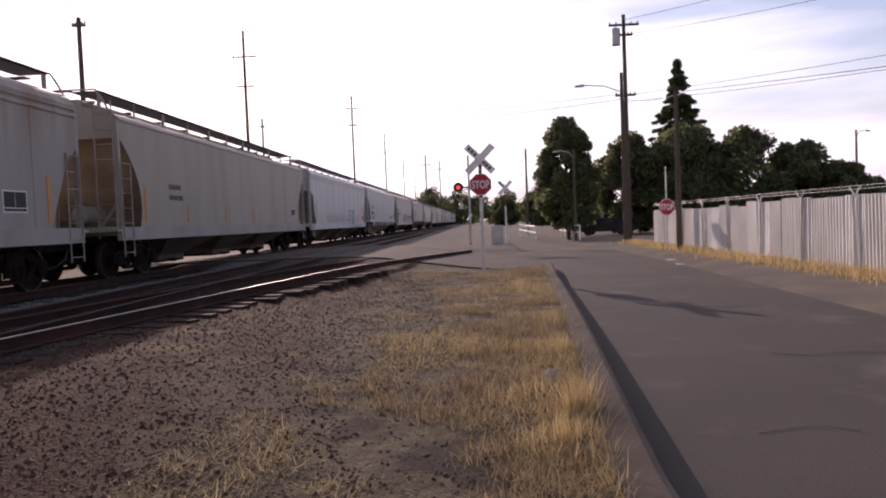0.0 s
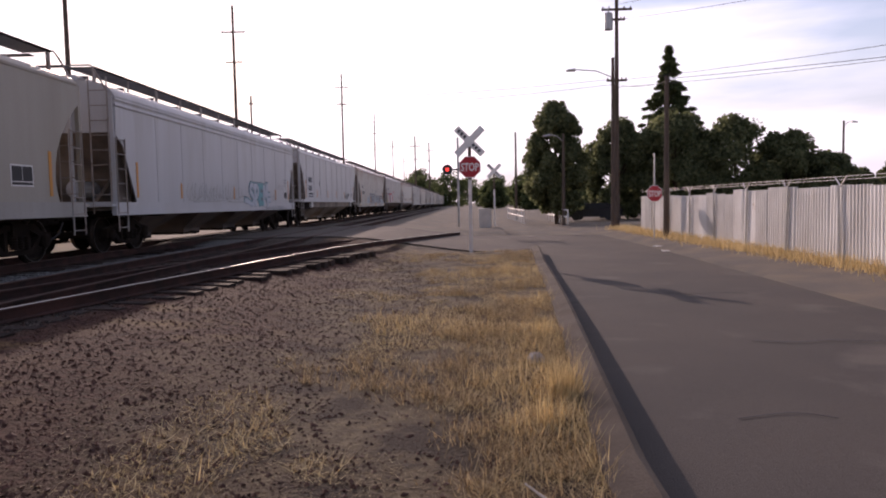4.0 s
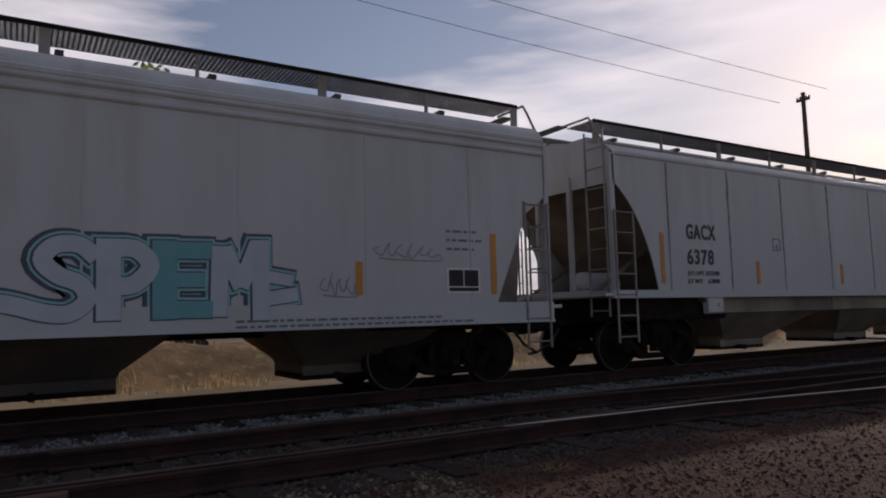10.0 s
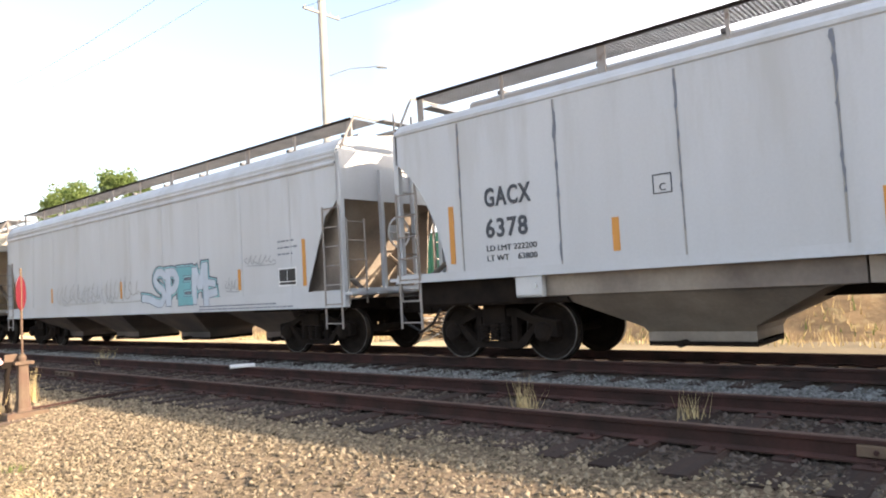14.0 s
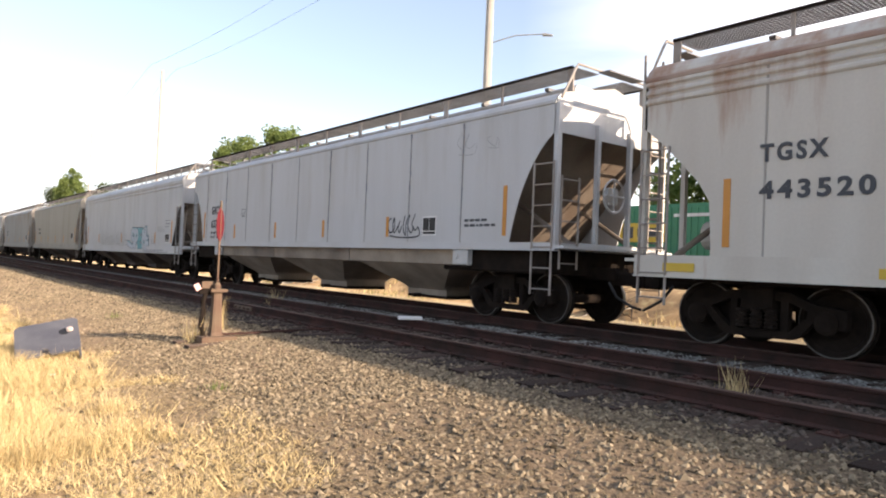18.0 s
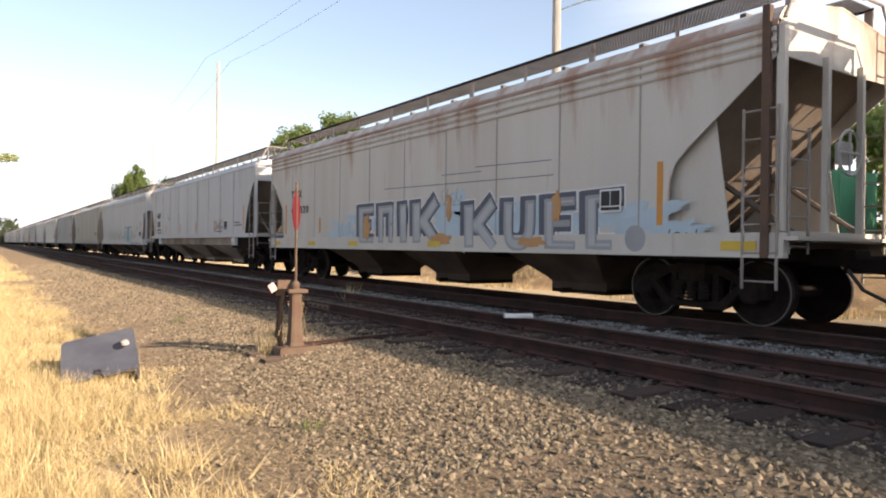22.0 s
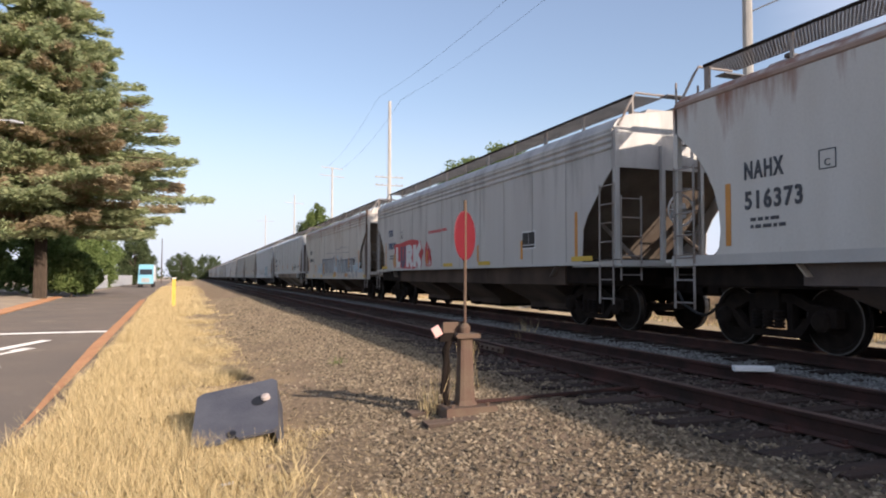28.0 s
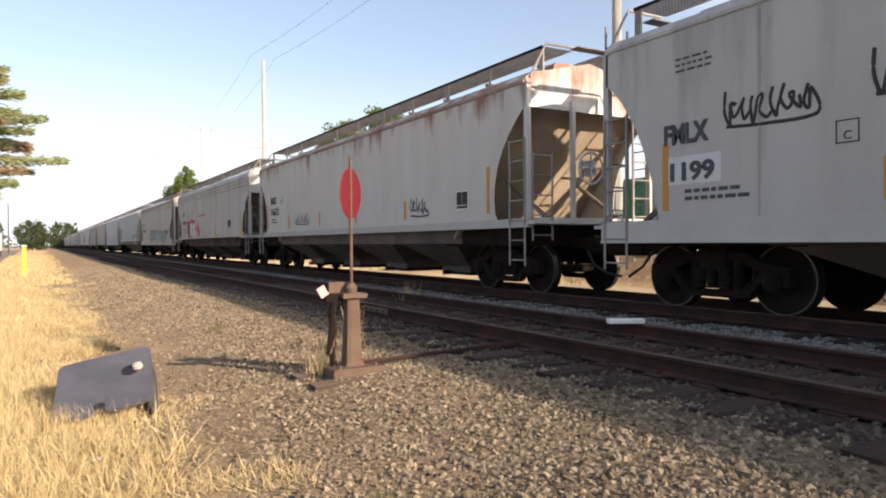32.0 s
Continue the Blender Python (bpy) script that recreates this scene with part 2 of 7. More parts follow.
M["rail_top"] = mat("rail_top", (0.5, 0.46, 0.42), rough=0.55, metal=0.95, var=0.2, scale=2)
M["rail_top_dull"] = mat("rail_top_dull", (0.12, 0.08, 0.065), rough=0.9, metal=0.0, var=0.3, scale=2)
M["tie_wood"] = mat("tie_wood", (0.05, 0.033, 0.026), rough=0.93, var=0.4, scale=2, fine=30, bump=0.6, stretch=(0.6, 6, 6), tint=(0.035, 0.028, 0.025), rnd=0.35)
M["ladder_steel"] = mat("ladder_steel", (0.34, 0.31, 0.28), rough=0.7, var=0.3, scale=2, tint=(0.22, 0.18, 0.15), dirt=(0.15, 0.09, 0.06), dirt_at=0.6)
M["steel_white"] = mat("steel_white", (0.6, 0.59, 0.57), rough=0.55, var=0.2, scale=2, dirt=(0.25, 0.15, 0.1), dirt_at=0.66)
M["grating"] = mat("grating", (0.17, 0.17, 0.172), rough=0.85, var=0.3)
M["asphalt"] = mat("asphalt", (0.13, 0.108, 0.09), rough=0.93, var=0.6, scale=0.35, fine=70, bump=0.5, tint=(0.1, 0.088, 0.078), dirt=(0.16, 0.136, 0.114), dirt_at=0.58)
M["curb"] = mat("curb", (0.14, 0.112, 0.088), rough=0.95, var=0.45, scale=2.5, fine=50, bump=0.6, tint=(0.075, 0.058, 0.045))
M["fence_metal"] = mat("fence_metal", (0.62, 0.63, 0.63), rough=0.5, metal=0.0, var=0.16, scale=0.8, fine=30, bump=0.05, tint=(0.5, 0.5, 0.49), rnd=0.15, dirt=(0.34, 0.26, 0.2), dirt_at=0.68)
M["pole_wood"] = mat("pole_wood", (0.14, 0.11, 0.09), rough=0.95, var=0.35, scale=2, fine=40, bump=0.4, stretch=(6, 6, 0.5))
M["pole_pale"] = mat("pole_pale", (0.6, 0.57, 0.52), rough=0.9, var=0.3, scale=2, fine=40, bump=0.3, stretch=(6, 6, 0.5))
M["pole_tan"] = mat("pole_tan", (0.36, 0.25, 0.18), rough=0.9, var=0.3, scale=2, fine=40, bump=0.3, stretch=(6, 6, 0.5))
M["bark"] = mat("bark", (0.1, 0.075, 0.055), rough=0.95, var=0.4, scale=3, fine=30, bump=0.7, stretch=(4, 4, 0.7))
M["galv"] = mat("galv", (0.42, 0.42, 0.41), rough=0.45, metal=0.6, var=0.2)
M["stand_rust"] = mat("stand_rust", (0.135, 0.095, 0.06), rough=0.85, var=0.35, scale=6, fine=60, bump=0.3, tint=(0.11, 0.062, 0.042))
M["black_plastic"] = mat("black_plastic", (0.075, 0.075, 0.088), rough=0.55, var=0.25, scale=4, fine=40, tint=(0.11, 0.11, 0.12))
M["hopper_grey"] = mat("hopper_grey", (0.38, 0.315, 0.25), rough=0.8, var=0.35, scale=0.9, fine=20, tint=(0.15, 0.12, 0.10))
M["hopper_brown"] = mat("hopper_brown", (0.11, 0.078, 0.058), rough=0.9, var=0.35, scale=0.9, fine=20, tint=(0.055, 0.04, 0.032))
# lighter copy of the slope sheet colour, with sunlight painted in
M["slope_sunlit"] = mat("slope_sunlit", (0.52, 0.42, 0.30), rough=0.8, var=0.3, scale=1.2, fine=20, tint=(0.36, 0.27, 0.18))
M["slope_brown"] = mat("slope_brown", (0.21, 0.175, 0.14), rough=0.8, var=0.35, scale=1.2, fine=20, tint=(0.12, 0.088, 0.065))
M["dirt"] = mat("dirt", (0.36, 0.29, 0.21), rough=0.95, var=0.35, scale=0.8, fine=14, bump=0.5, tint=(0.28, 0.22, 0.15))
M["heap"] = mat("heap", (0.42, 0.29, 0.16), rough=0.95, var=0.5, scale=1.6, fine=9, bump=1.0, tint=(0.2, 0.145, 0.09), dirt=(0.5, 0.4, 0.22), dirt_at=0.56)
M["orange_dirt"] = mat("orange_dirt", (0.36, 0.19, 0.1), rough=0.95, var=0.3, scale=1, fine=30, bump=0.4)
M["concrete"] = mat("concrete", (0.42, 0.4, 0.37), rough=0.9, var=0.2, scale=1, fine=30)
M["house_wall"] = mat("house_wall", (0.55, 0.55, 0.54), rough=0.85, var=0.15)
M["red_sign"] = plain("red_sign", (0.42, 0.02, 0.03))
M["target_red"] = plain("target_red", (0.14, 0.007, 0.014))
M["car_ochre"] = mat("car_ochre", (0.36, 0.335, 0.285), rough=0.55, var=0.2, scale=0.5, fine=25, bump=0.04, stretch=(1, 3.0, 0.35), tint=(0.30, 0.27, 0.215))
M["white_sign"] = plain("white_sign", (0.75, 0.75, 0.73))
M["orange"] = plain("orange", (0.62, 0.27, 0.05))
M["yellow"] = plain("yellow", (0.62, 0.42, 0.05))
M["ink"] = plain("ink", (0.05, 0.055, 0.065))
M["black"] = plain("black", (0.015, 0.015, 0.017))
M["teal"] = plain("teal", (0.15, 0.39, 0.42))
M["pale_blue"] = plain("pale_blue", (0.42, 0.52, 0.58))
M["graf_white"] = plain("graf_white", (0.66, 0.66, 0.64))
M["graf_grey"] = plain("graf_grey", (0.17, 0.18, 0.21))
M["graf_slate"] = plain("graf_slate", (0.085, 0.095, 0.125))
M["graf_pale"] = plain("graf_pale", (0.42, 0.43, 0.435))
M["teal_light"] = plain("teal_light", (0.27, 0.55, 0.57))
M["graf_mid"] = plain("graf_mid", (0.31, 0.315, 0.32))
M["graf_red"] = plain("graf_red", (0.52, 0.05, 0.06))
M["graf_dim"] = plain("graf_dim", (0.45, 0.445, 0.42))
M["graf_olive"] = plain("graf_olive", (0.38, 0.375, 0.345))
M["graf_cool"] = plain("graf_cool", (0.5, 0.55, 0.6))
M["graf_purple"] = plain("graf_purple", (0.1, 0.06, 0.12))
M["truck_blue"] = plain("truck_blue", (0.22, 0.5, 0.62))
M["glass_dark"] = plain("glass_dark", (0.03, 0.035, 0.04), rough=0.1)
M["green_box"] = plain("green_box", (0.05, 0.22, 0.12))
M["wire"] = plain("wire", (0.03, 0.03, 0.03))
M["paint_line"] = plain("paint_line", (0.62, 0.61, 0.58), rough=0.9)
M["graf_orange"] = plain("graf_orange", (0.5, 0.26, 0.1))
M["hose"] = plain("hose", (0.02, 0.02, 0.02))
M["red_lamp"] = plain("red_lamp", (0.9, 0.05, 0.03), glow=1.6)
M["tag_pale"] = plain("tag_pale", (0.5, 0.42, 0.37))
M["navy"] = plain("navy", (0.05, 0.08, 0.16))
M["pink_tag"] = plain("pink_tag", (0.75, 0.4, 0.35))
rust_from_top(M["car_white"], -2.0, 5.2, (0.44, 0.435, 0.42))
rust_from_top(M["car_grey"], -1.0, 4.8, (0.33, 0.31, 0.285))
rust_from_top(M["car_rusty"], 2.6, 4.0, (0.26, 0.125, 0.075))
rust_from_top(M["car_tan"], 1.4, 4.4, (0.34, 0.21, 0.14))
rust_from_top(M["car_dull"], 0.6, 4.4, (0.27, 0.20, 0.15))
M["stones_grey"] = island_mat("stones_grey", (0.095, 0.093, 0.085), (0.30, 0.298, 0.28))
M["stones"] = island_mat("stones", (0.075, 0.058, 0.038), (0.36, 0.292, 0.197))
M["stones_dark"] = island_mat("stones_dark", (0.034, 0.028, 0.023), (0.14, 0.113, 0.094))
# gravel of the sunward half: backlight and flare put into the colour
M["stones_backlit"] = island_mat("stones_backlit", (0.045, 0.022, 0.016), (0.155, 0.086, 0.064), 0.85)
M["straw"] = island_mat("straw", (0.36, 0.265, 0.125), (0.82, 0.67, 0.37), through=0.2)
M["straw_brown"] = island_mat("straw_brown", (0.13, 0.088, 0.05), (0.62, 0.49, 0.28), through=0.2)
M["head_wood"] = mat("head_wood", (0.13, 0.095, 0.072), rough=0.9, var=0.4, scale=2, fine=30, bump=0.6, stretch=(0.6, 6, 6), tint=(0.075, 0.055, 0.043))
M["post_rust"] = mat("post_rust", (0.085, 0.055, 0.04), rough=0.85, var=0.4, scale=3, fine=30, tint=(0.14, 0.08, 0.05))
M["weeds"] = island_mat("weeds", (0.10, 0.15, 0.04), (0.22, 0.24, 0.09), through=0.25)
M["leaf_dark"] = island_mat("leaf_dark", (0.05, 0.07, 0.03), (0.13, 0.16, 0.07), through=0.45)
M["leaf_far"] = island_mat("leaf_far", (0.08, 0.10, 0.05), (0.18, 0.20, 0.10), through=0.5)
M["leaf_green"] = island_mat("leaf_green", (0.12, 0.17, 0.05), (0.26, 0.32, 0.11), through=0.5)
M["needles"] = island_mat("needles", (0.27, 0.33, 0.16), (0.54, 0.56, 0.31), through=0.5)
M["needles_dead"] = island_mat("needles_dead", (0.34, 0.27, 0.16), (0.54, 0.43, 0.27), through=0.5)


# ---- mesh tools ----
class Shape:
    """Collects corners and faces of one part."""

    def __init__(self):
        self.v, self.f = [], []

    def add(self, v, f):
        k = len(self.v)
        self.v += [tuple(p) for p in v]
        self.f += [tuple(k + i for i in q) for q in f]
        return self

    def box(self, x0, y0, z0, x1, y1, z1, m=None):
        v = [Vector((x, y, z)) for x in (x0, x1) for y in (y0, y1) for z in (z0, z1)]
        if m is not None:
            v = [m @ p for p in v]
        return self.add(v, [(0, 1, 3, 2), (4, 6, 7, 5), (0, 4, 5, 1), (2, 3, 7, 6), (0, 2, 6, 4), (1, 5, 7, 3)])

    def bevel_box(self, x0, y0, z0, x1, y1, z1, r):
        """A block with its four edges along y rounded off."""
        ring = [(x0 + r, z0), (x1 - r, z0), (x1, z0 + r), (x1, z1 - r), (x1 - r, z1), (x0 + r, z1), (x0, z1 - r), (x0, z0 + r)]
        return self.loft([[(x, y0, z) for x, z in ring], [(x, y1, z) for x, z in ring]])

    def loft(self, rings, cap=True):
        n, k = len(rings[0]), len(self.v)
        for ring in rings:
            self.v += [tuple(p) for p in ring]
        for a in range(len(rings) - 1):
            for b in range(n):
                c = (b + 1) % n
                self.f.append((k + a * n + b, k + a * n + c, k + a * n + n + c, k + a * n + n + b))
        if cap:
            self.f.append(tuple(k + b for b in range(n))[::-1])
            self.f.append(tuple(k + (len(rings) - 1) * n + b for b in range(n)))
        return self

    def tube(self, a, b, r, r2=None, n=8):
        a, b = Vector(a), Vector(b)
        q = (b - a).to_track_quat("Z", "Y")
        rings = []
        for p, s in ((a, r), (b, r if r2 is None else r2)):
            rings.append([p + q @ Vector((s * math.cos(2 * math.pi * i / n), s * math.sin(2 * math.pi * i / n), 0)) for i in range(n)])
        return self.loft(rings)

    def path(self, pts, r, n=6):
        """One bent tube through the points."""
        pts = [Vector(p) for p in pts]
        rings = []
        for i, p in enumerate(pts):
            q = (pts[min(i + 1, len(pts) - 1)] - pts[max(i - 1, 0)]).to_track_quat("Z", "Y")
            rings.append([p + q @ Vector((r * math.cos(2 * math.pi * k / n), r * math.sin(2 * math.pi * k / n), 0)) for k in range(n)])
        return self.loft(rings)

    def slab(self, outline, axis, a, b):
        """A flat outline in the plane across the axis (0 or 1 or 2), from a to b along it."""
        def put(p, d):
            q = list(p)
            q.insert(axis, d)
            return q
        return self.loft([[put(p, a) for p in outline], [put(p, b) for p in outline]])

    def turned(self, profile, centre, axis, n=24, cap=True):
        """A turned body: profile of (radius, along), about the axis through centre."""
        rings = []
        for r, d in profile:
            ring = []
            for i in range(n):
                u, w = r * math.cos(2 * math.pi * i / n), r * math.sin(2 * math.pi * i / n)
                p = [u, w]
                p.insert(axis, d)
                ring.append([centre[k] + p[k] for k in range(3)])
            rings.append(ring)
        return self.loft(rings, cap)

    def mesh(self, name, material, smooth=False):
        me = bpy.data.meshes.new(name)
        me.from_pydata(self.v, [], self.f)
        me.materials.append(material)
        b = bmesh.new()
        b.from_mesh(me)
        bmesh.ops.recalc_face_normals(b, faces=b.faces)
        b.to_mesh(me)
        b.free()
        if smooth:
            me.polygons.foreach_set("use_smooth", [True] * len(me.polygons))
        me.update()
        return me


def part(name, shape, material, parent, label="", smooth=False):
    me = shape if isinstance(shape, bpy.types.Mesh) else shape.mesh(name, material, smooth)
    ob = new(name, me)
    ob.parent = parent
    if label:
        tagged(ob, label)
    return ob


def thing(name, label, category, m=None, group="", kind="", shape=None, material=None, smooth=False):
    ob = new(name, shape.mesh(name, material, smooth) if shape else None)
    if m is not None:
        ob.matrix_basis = m
    return tagged(ob, label, category, group, kind)


def letters(text, size, material, bold=0.0, depth=0.004, spacing=1.0):
    c = bpy.data.curves.new("lettering", "FONT")
    c.body, c.size, c.offset, c.extrude, c.space_character, c.resolution_u = text, size, bold, depth, spacing, 3
    ob = bpy.data.objects.new("lettering", c)
    scene.collection.objects.link(ob)
    bpy.context.view_layer.update()
    me = bpy.data.meshes.new_from_object(ob.evaluated_get(bpy.context.evaluated_depsgraph_get()))
    bpy.data.objects.remove(ob)
    me.materials.clear()
    me.materials.append(material)
    return me


# letters on the side that faces +x, read along +y
SIDE = Matrix(((0, 0, 1, 0), (1, 0, 0, 0), (0, 1, 0, 0), (0, 0, 0, 1)))


def wave(x, y, k=0.0):
    return noise.noise((x * 0.35 + k, y * 0.35, 1.7)) * 0.6 + noise.noise((x * 1.3, y * 1.3 + k, 5.2)) * 0.25


def smooth(a, b, x):
    t = min(1, max(0, (x - a) / (b - a)))
    return t * t * (3 - 2 * t)


# ---- plan ----
TRAIN_X, SIDING_X, RAIL_Z = -10.06, -6.35, 0.505
CROSS_Y0, CROSS_Y1 = 25.0, 37.0


def road_edge(y):
    """The verge's edge along the road."""
    ys, xs = (-300, -110, -60, -38, -30, -20, -14, 4, 11, 18, 23.5), (5.4, 3.0, 1.95, 1.2, 1.0, 0.7, 0.57, 1.02, 1.6, 2.05, 2.5)
    return float(np.interp(y, ys, xs))


def road_far(y):
    return float(np.interp(y, (-300, -180, -110, -74, -40, -20, 10, 28), (12.0, 10.2, 10.0, 9.2, 6.95, 6.9, 6.6, 7.2)))


def bank(x):
    """Height of the verge and ballast across the tracks."""
    if x > -1.2:
        return 0.0
    if x > -4.9:
        return 0.31 * smooth(-1.2, -4.6, x)
    if x > -12.0:
        return 0.31
    return 0.31 - 0.1 * smooth(-12, -14, x)


def cross_z(x):
    return -0.2 + 0.68 * smooth(1.5, -5.0, x)


def ground_z(x, y):
    z = bank(x) + 0.035 * wave(x, y) * (1 if x < 0 else 0.6)
    if -12.0 < x < -4.8:
        z = bank(x) + 0.015 * wave(x, y)
    if x > road_edge(y) - 0.02 and x < 60:
        z = -0.30 if x < road_far(y) + 0.1 else -0.2 + 0.03 * wave(x, y) + 0.12 * smooth(road_far(y), road_far(y) + 2.5, x)
    w = smooth(CROSS_Y0 - 3, CROSS_Y0, y) * (1 - smooth(CROSS_Y1, CROSS_Y1 + 3, y))
    if x < 8 and w > 0:
        z = z * (1 - w) + (cross_z(x) - 0.06) * w
    return z


def axis_steps(lo, hi, near_lo, near_hi, fine, coarse):
    out = list(np.arange(near_lo, near_hi + 1e-6, fine))
    d, v = fine, near_hi
    while v < hi:
        d *= coarse
        v += d
        out.append(v)
    d, v = fine, near_lo
    while v > lo:
        d *= coarse
        v -= d
        out.insert(0, v)
    return out


# ---- ground ----
def ground_material():
    m = bpy.data.materials.new("verge_ground")
    m.use_nodes = True
    n, l = m.node_tree.nodes, m.node_tree.links
    b = n["Principled BSDF"]
    b.inputs["Roughness"].default_value = 0.97
    b.inputs["Specular IOR Level"].default_value, b.inputs["Diffuse Roughness"].default_value = 0.1, 1.0
    g = n.new("ShaderNodeNewGeometry")
    s = n.new("ShaderNodeSeparateXYZ")
    l.new(g.outputs["Position"], s.inputs[0])

    def noise_node(scale, detail=6):
        k = n.new("ShaderNodeTexNoise")
        k.inputs["Scale"].default_value, k.inputs["Detail"].default_value = scale, detail
        l.new(g.outputs["Position"], k.inputs["Vector"])
        return k.outputs["Fac"]

    def mix(fac, a, c):
        k = n.new("ShaderNodeMix")
        k.data_type = "RGBA"
        l.new(fac, k.inputs["Factor"])
        for name, v in (("A", a), ("B", c)):
            if isinstance(v, tuple):
                k.inputs[name].default_value = (*v, 1)
            else:
                l.new(v, k.inputs[name])
        return k.outputs["Result"]

    def ramp(v, a, c):
        k = n.new("ShaderNodeMapRange")
        k.inputs["From Min"].default_value, k.inputs["From Max"].default_value = a, c
        l.new(v, k.inputs["Value"])
        return k.outputs[0]

    def sum_of(a, c, f):
        k = n.new("ShaderNodeMath")
        k.operation = "MULTIPLY_ADD"
        l.new(c, k.inputs[0])
        k.inputs[1].default_value = f
        l.new(a, k.inputs[2])
        return k.outputs[0]

    gravel = mix(ramp(noise_node(22), 0.35, 0.65), (0.088, 0.067, 0.045), (0.225, 0.172, 0.113))
    gravel = mix(ramp(noise_node(0.7), 0.45, 0.7), gravel, (0.19, 0.14, 0.095))
    # sunward half: gravel coloured darker and redder to stand for backlight and flare
    backlit_gravel = mix(ramp(noise_node(14), 0.35, 0.65), (0.044, 0.020, 0.015), (0.118, 0.056, 0.041))
    backlit_gravel = mix(ramp(noise_node(1.1), 0.5, 0.66), backlit_gravel, (0.135, 0.072, 0.044))
    backlit_gravel = mix(ramp(noise_node(0.8, 9), 0.56, 0.68), backlit_gravel, (0.27, 0.165, 0.075))
    gravel = mix(ramp(s.outputs["Y"], -3.0, 2.0), gravel, backlit_gravel)
    # oily ballast, coloured darker still to carry the train's shade
    oily_shade = mix(ramp(noise_node(20), 0.35, 0.65), (0.032, 0.024, 0.019), (0.09, 0.068, 0.052))
    gravel = mix(ramp(s.outputs["X"], -4.55, -5.15), gravel, oily_shade)
    clean = mix(ramp(noise_node(26), 0.35, 0.65), (0.075, 0.073, 0.068), (0.21, 0.208, 0.198))
    gravel = mix(ramp(s.outputs["X"], -7.45, -7.65), gravel, clean)
    gravel = mix(ramp(s.outputs["X"], -8.9, -9.15), gravel, oily_shade)
    straw = mix(ramp(noise_node(9), 0.3, 0.7), (0.42, 0.315, 0.165), (0.27, 0.195, 0.11))
    straw = mix(ramp(noise_node(1.3, 9), 0.50, 0.60), straw, (0.21, 0.15, 0.09))
    # straw of the sunward half, backlit look painted as a lower colour
    backlit_straw = mix(ramp(noise_node(7), 0.3, 0.7), (0.27, 0.20, 0.11), (0.12, 0.086, 0.055))
    backlit_straw = mix(ramp(noise_node(1.5, 8), 0.45, 0.6), backlit_straw, (0.065, 0.048, 0.036))
    straw = mix(ramp(s.outputs["Y"], -3.0, 2.0), straw, backlit_straw)
    edge = sum_of(s.outputs["X"], noise_node(0.55, 8), 3.2)
    edge = sum_of(edge, ramp(s.outputs["Y"], 0.0, 6.0), 0.7)
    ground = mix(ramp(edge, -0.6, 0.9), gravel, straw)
    shoulder = mix(ramp(noise_node(0.6), 0.4, 0.65), (0.20, 0.17, 0.14), (0.27, 0.22, 0.16))
    ground = mix(ramp(s.outputs["X"], 5.4, 6.0), ground, shoulder)
    ground = mix(ramp(s.outputs["Y"], 24.0, 27.0), ground, shoulder)
    far = mix(ramp(noise_node(0.25), 0.4, 0.65), (0.40, 0.33, 0.22), (0.27, 0.215, 0.14))
    west = sum_of(s.outputs["X"], noise_node(0.4), 2.5)
    ground = mix(ramp(west, -11.2, -12.0), ground, far)
    l.new(ground, b.inputs["Base Color"])
    bp = n.new("ShaderNodeBump")
    bp.inputs["Strength"].default_value, bp.inputs["Distance"].default_value = 0.9, 0.03
    l.new(noise_node(30), bp.inputs["Height"])
    l.new(bp.outputs[0], b.inputs["Normal"])
    return m


def build_ground():
    xs = axis_steps(-2600, 2600, -14.0, 10.0, 0.22, 1.32)
    ys = axis_steps(-2600, 2600, -22.0, 40.0, 0.40, 1.25)
    v = [(x, y, ground_z(x, y)) for y in ys for x in xs]
    w = len(xs)
    f = [(j * w + i, j * w + i + 1, j * w + w + i + 1, j * w + w + i) for j in range(len(ys) - 1) for i in range(w - 1)]
    me = bpy.data.meshes.new("ground")
    me.from_pydata(v, [], f)
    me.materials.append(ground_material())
    me.polygons.foreach_set("use_smooth", [True] * len(me.polygons))
    tagged(new("ground", me), "dry gravel and straw-coloured verge ground", "ground", kind="structure")


build_ground()


def strip(name, lefts, rights, material, thick, label, category, kind="structure"):
    """A sheet between two lines of points, with a skirt of that thickness."""
    s = Shape()
    rings = [[a, b, (b[0], b[1], b[2] - thick), (a[0], a[1], a[2] - thick)] for a, b in zip(lefts, rights)]
    s.loft(rings)
    return tagged(new(name, s.mesh(name, material)), label, category, kind=kind)


YS = [float(v) for v in list(range(-300, -60, 20)) + list(range(-60, 22, 3)) + [23.0, 25.0, 28.0, 31.0, 34.0, 37.0]]
strip("road", [(road_edge(y) + 0.05, y, -0.2) for y in YS], [(road_far(y), y, -0.2 - 0.03) for y in YS], M["asphalt"], 0.06, "worn dark asphalt road beside the verge", "road")
XS = [2.55, 1.5, 0.5, -0.5, -1.5, -2.5, -3.5, -5.0, -8.0, -12.0, -20.0, -40.0, -90.0]
strip("road", [(x, CROSS_Y0, cross_z(x)) for x in XS], [(x, CROSS_Y1, cross_z(x)) for x in XS], M["asphalt"], 0.06, "grey asphalt side road over the level crossing", "road")
# kerb of the verge, with a rounded top
KY = [float(v) for v in list(range(-120, 20, 2)) + [20, 21, 22, 23, 24]]
rings = []
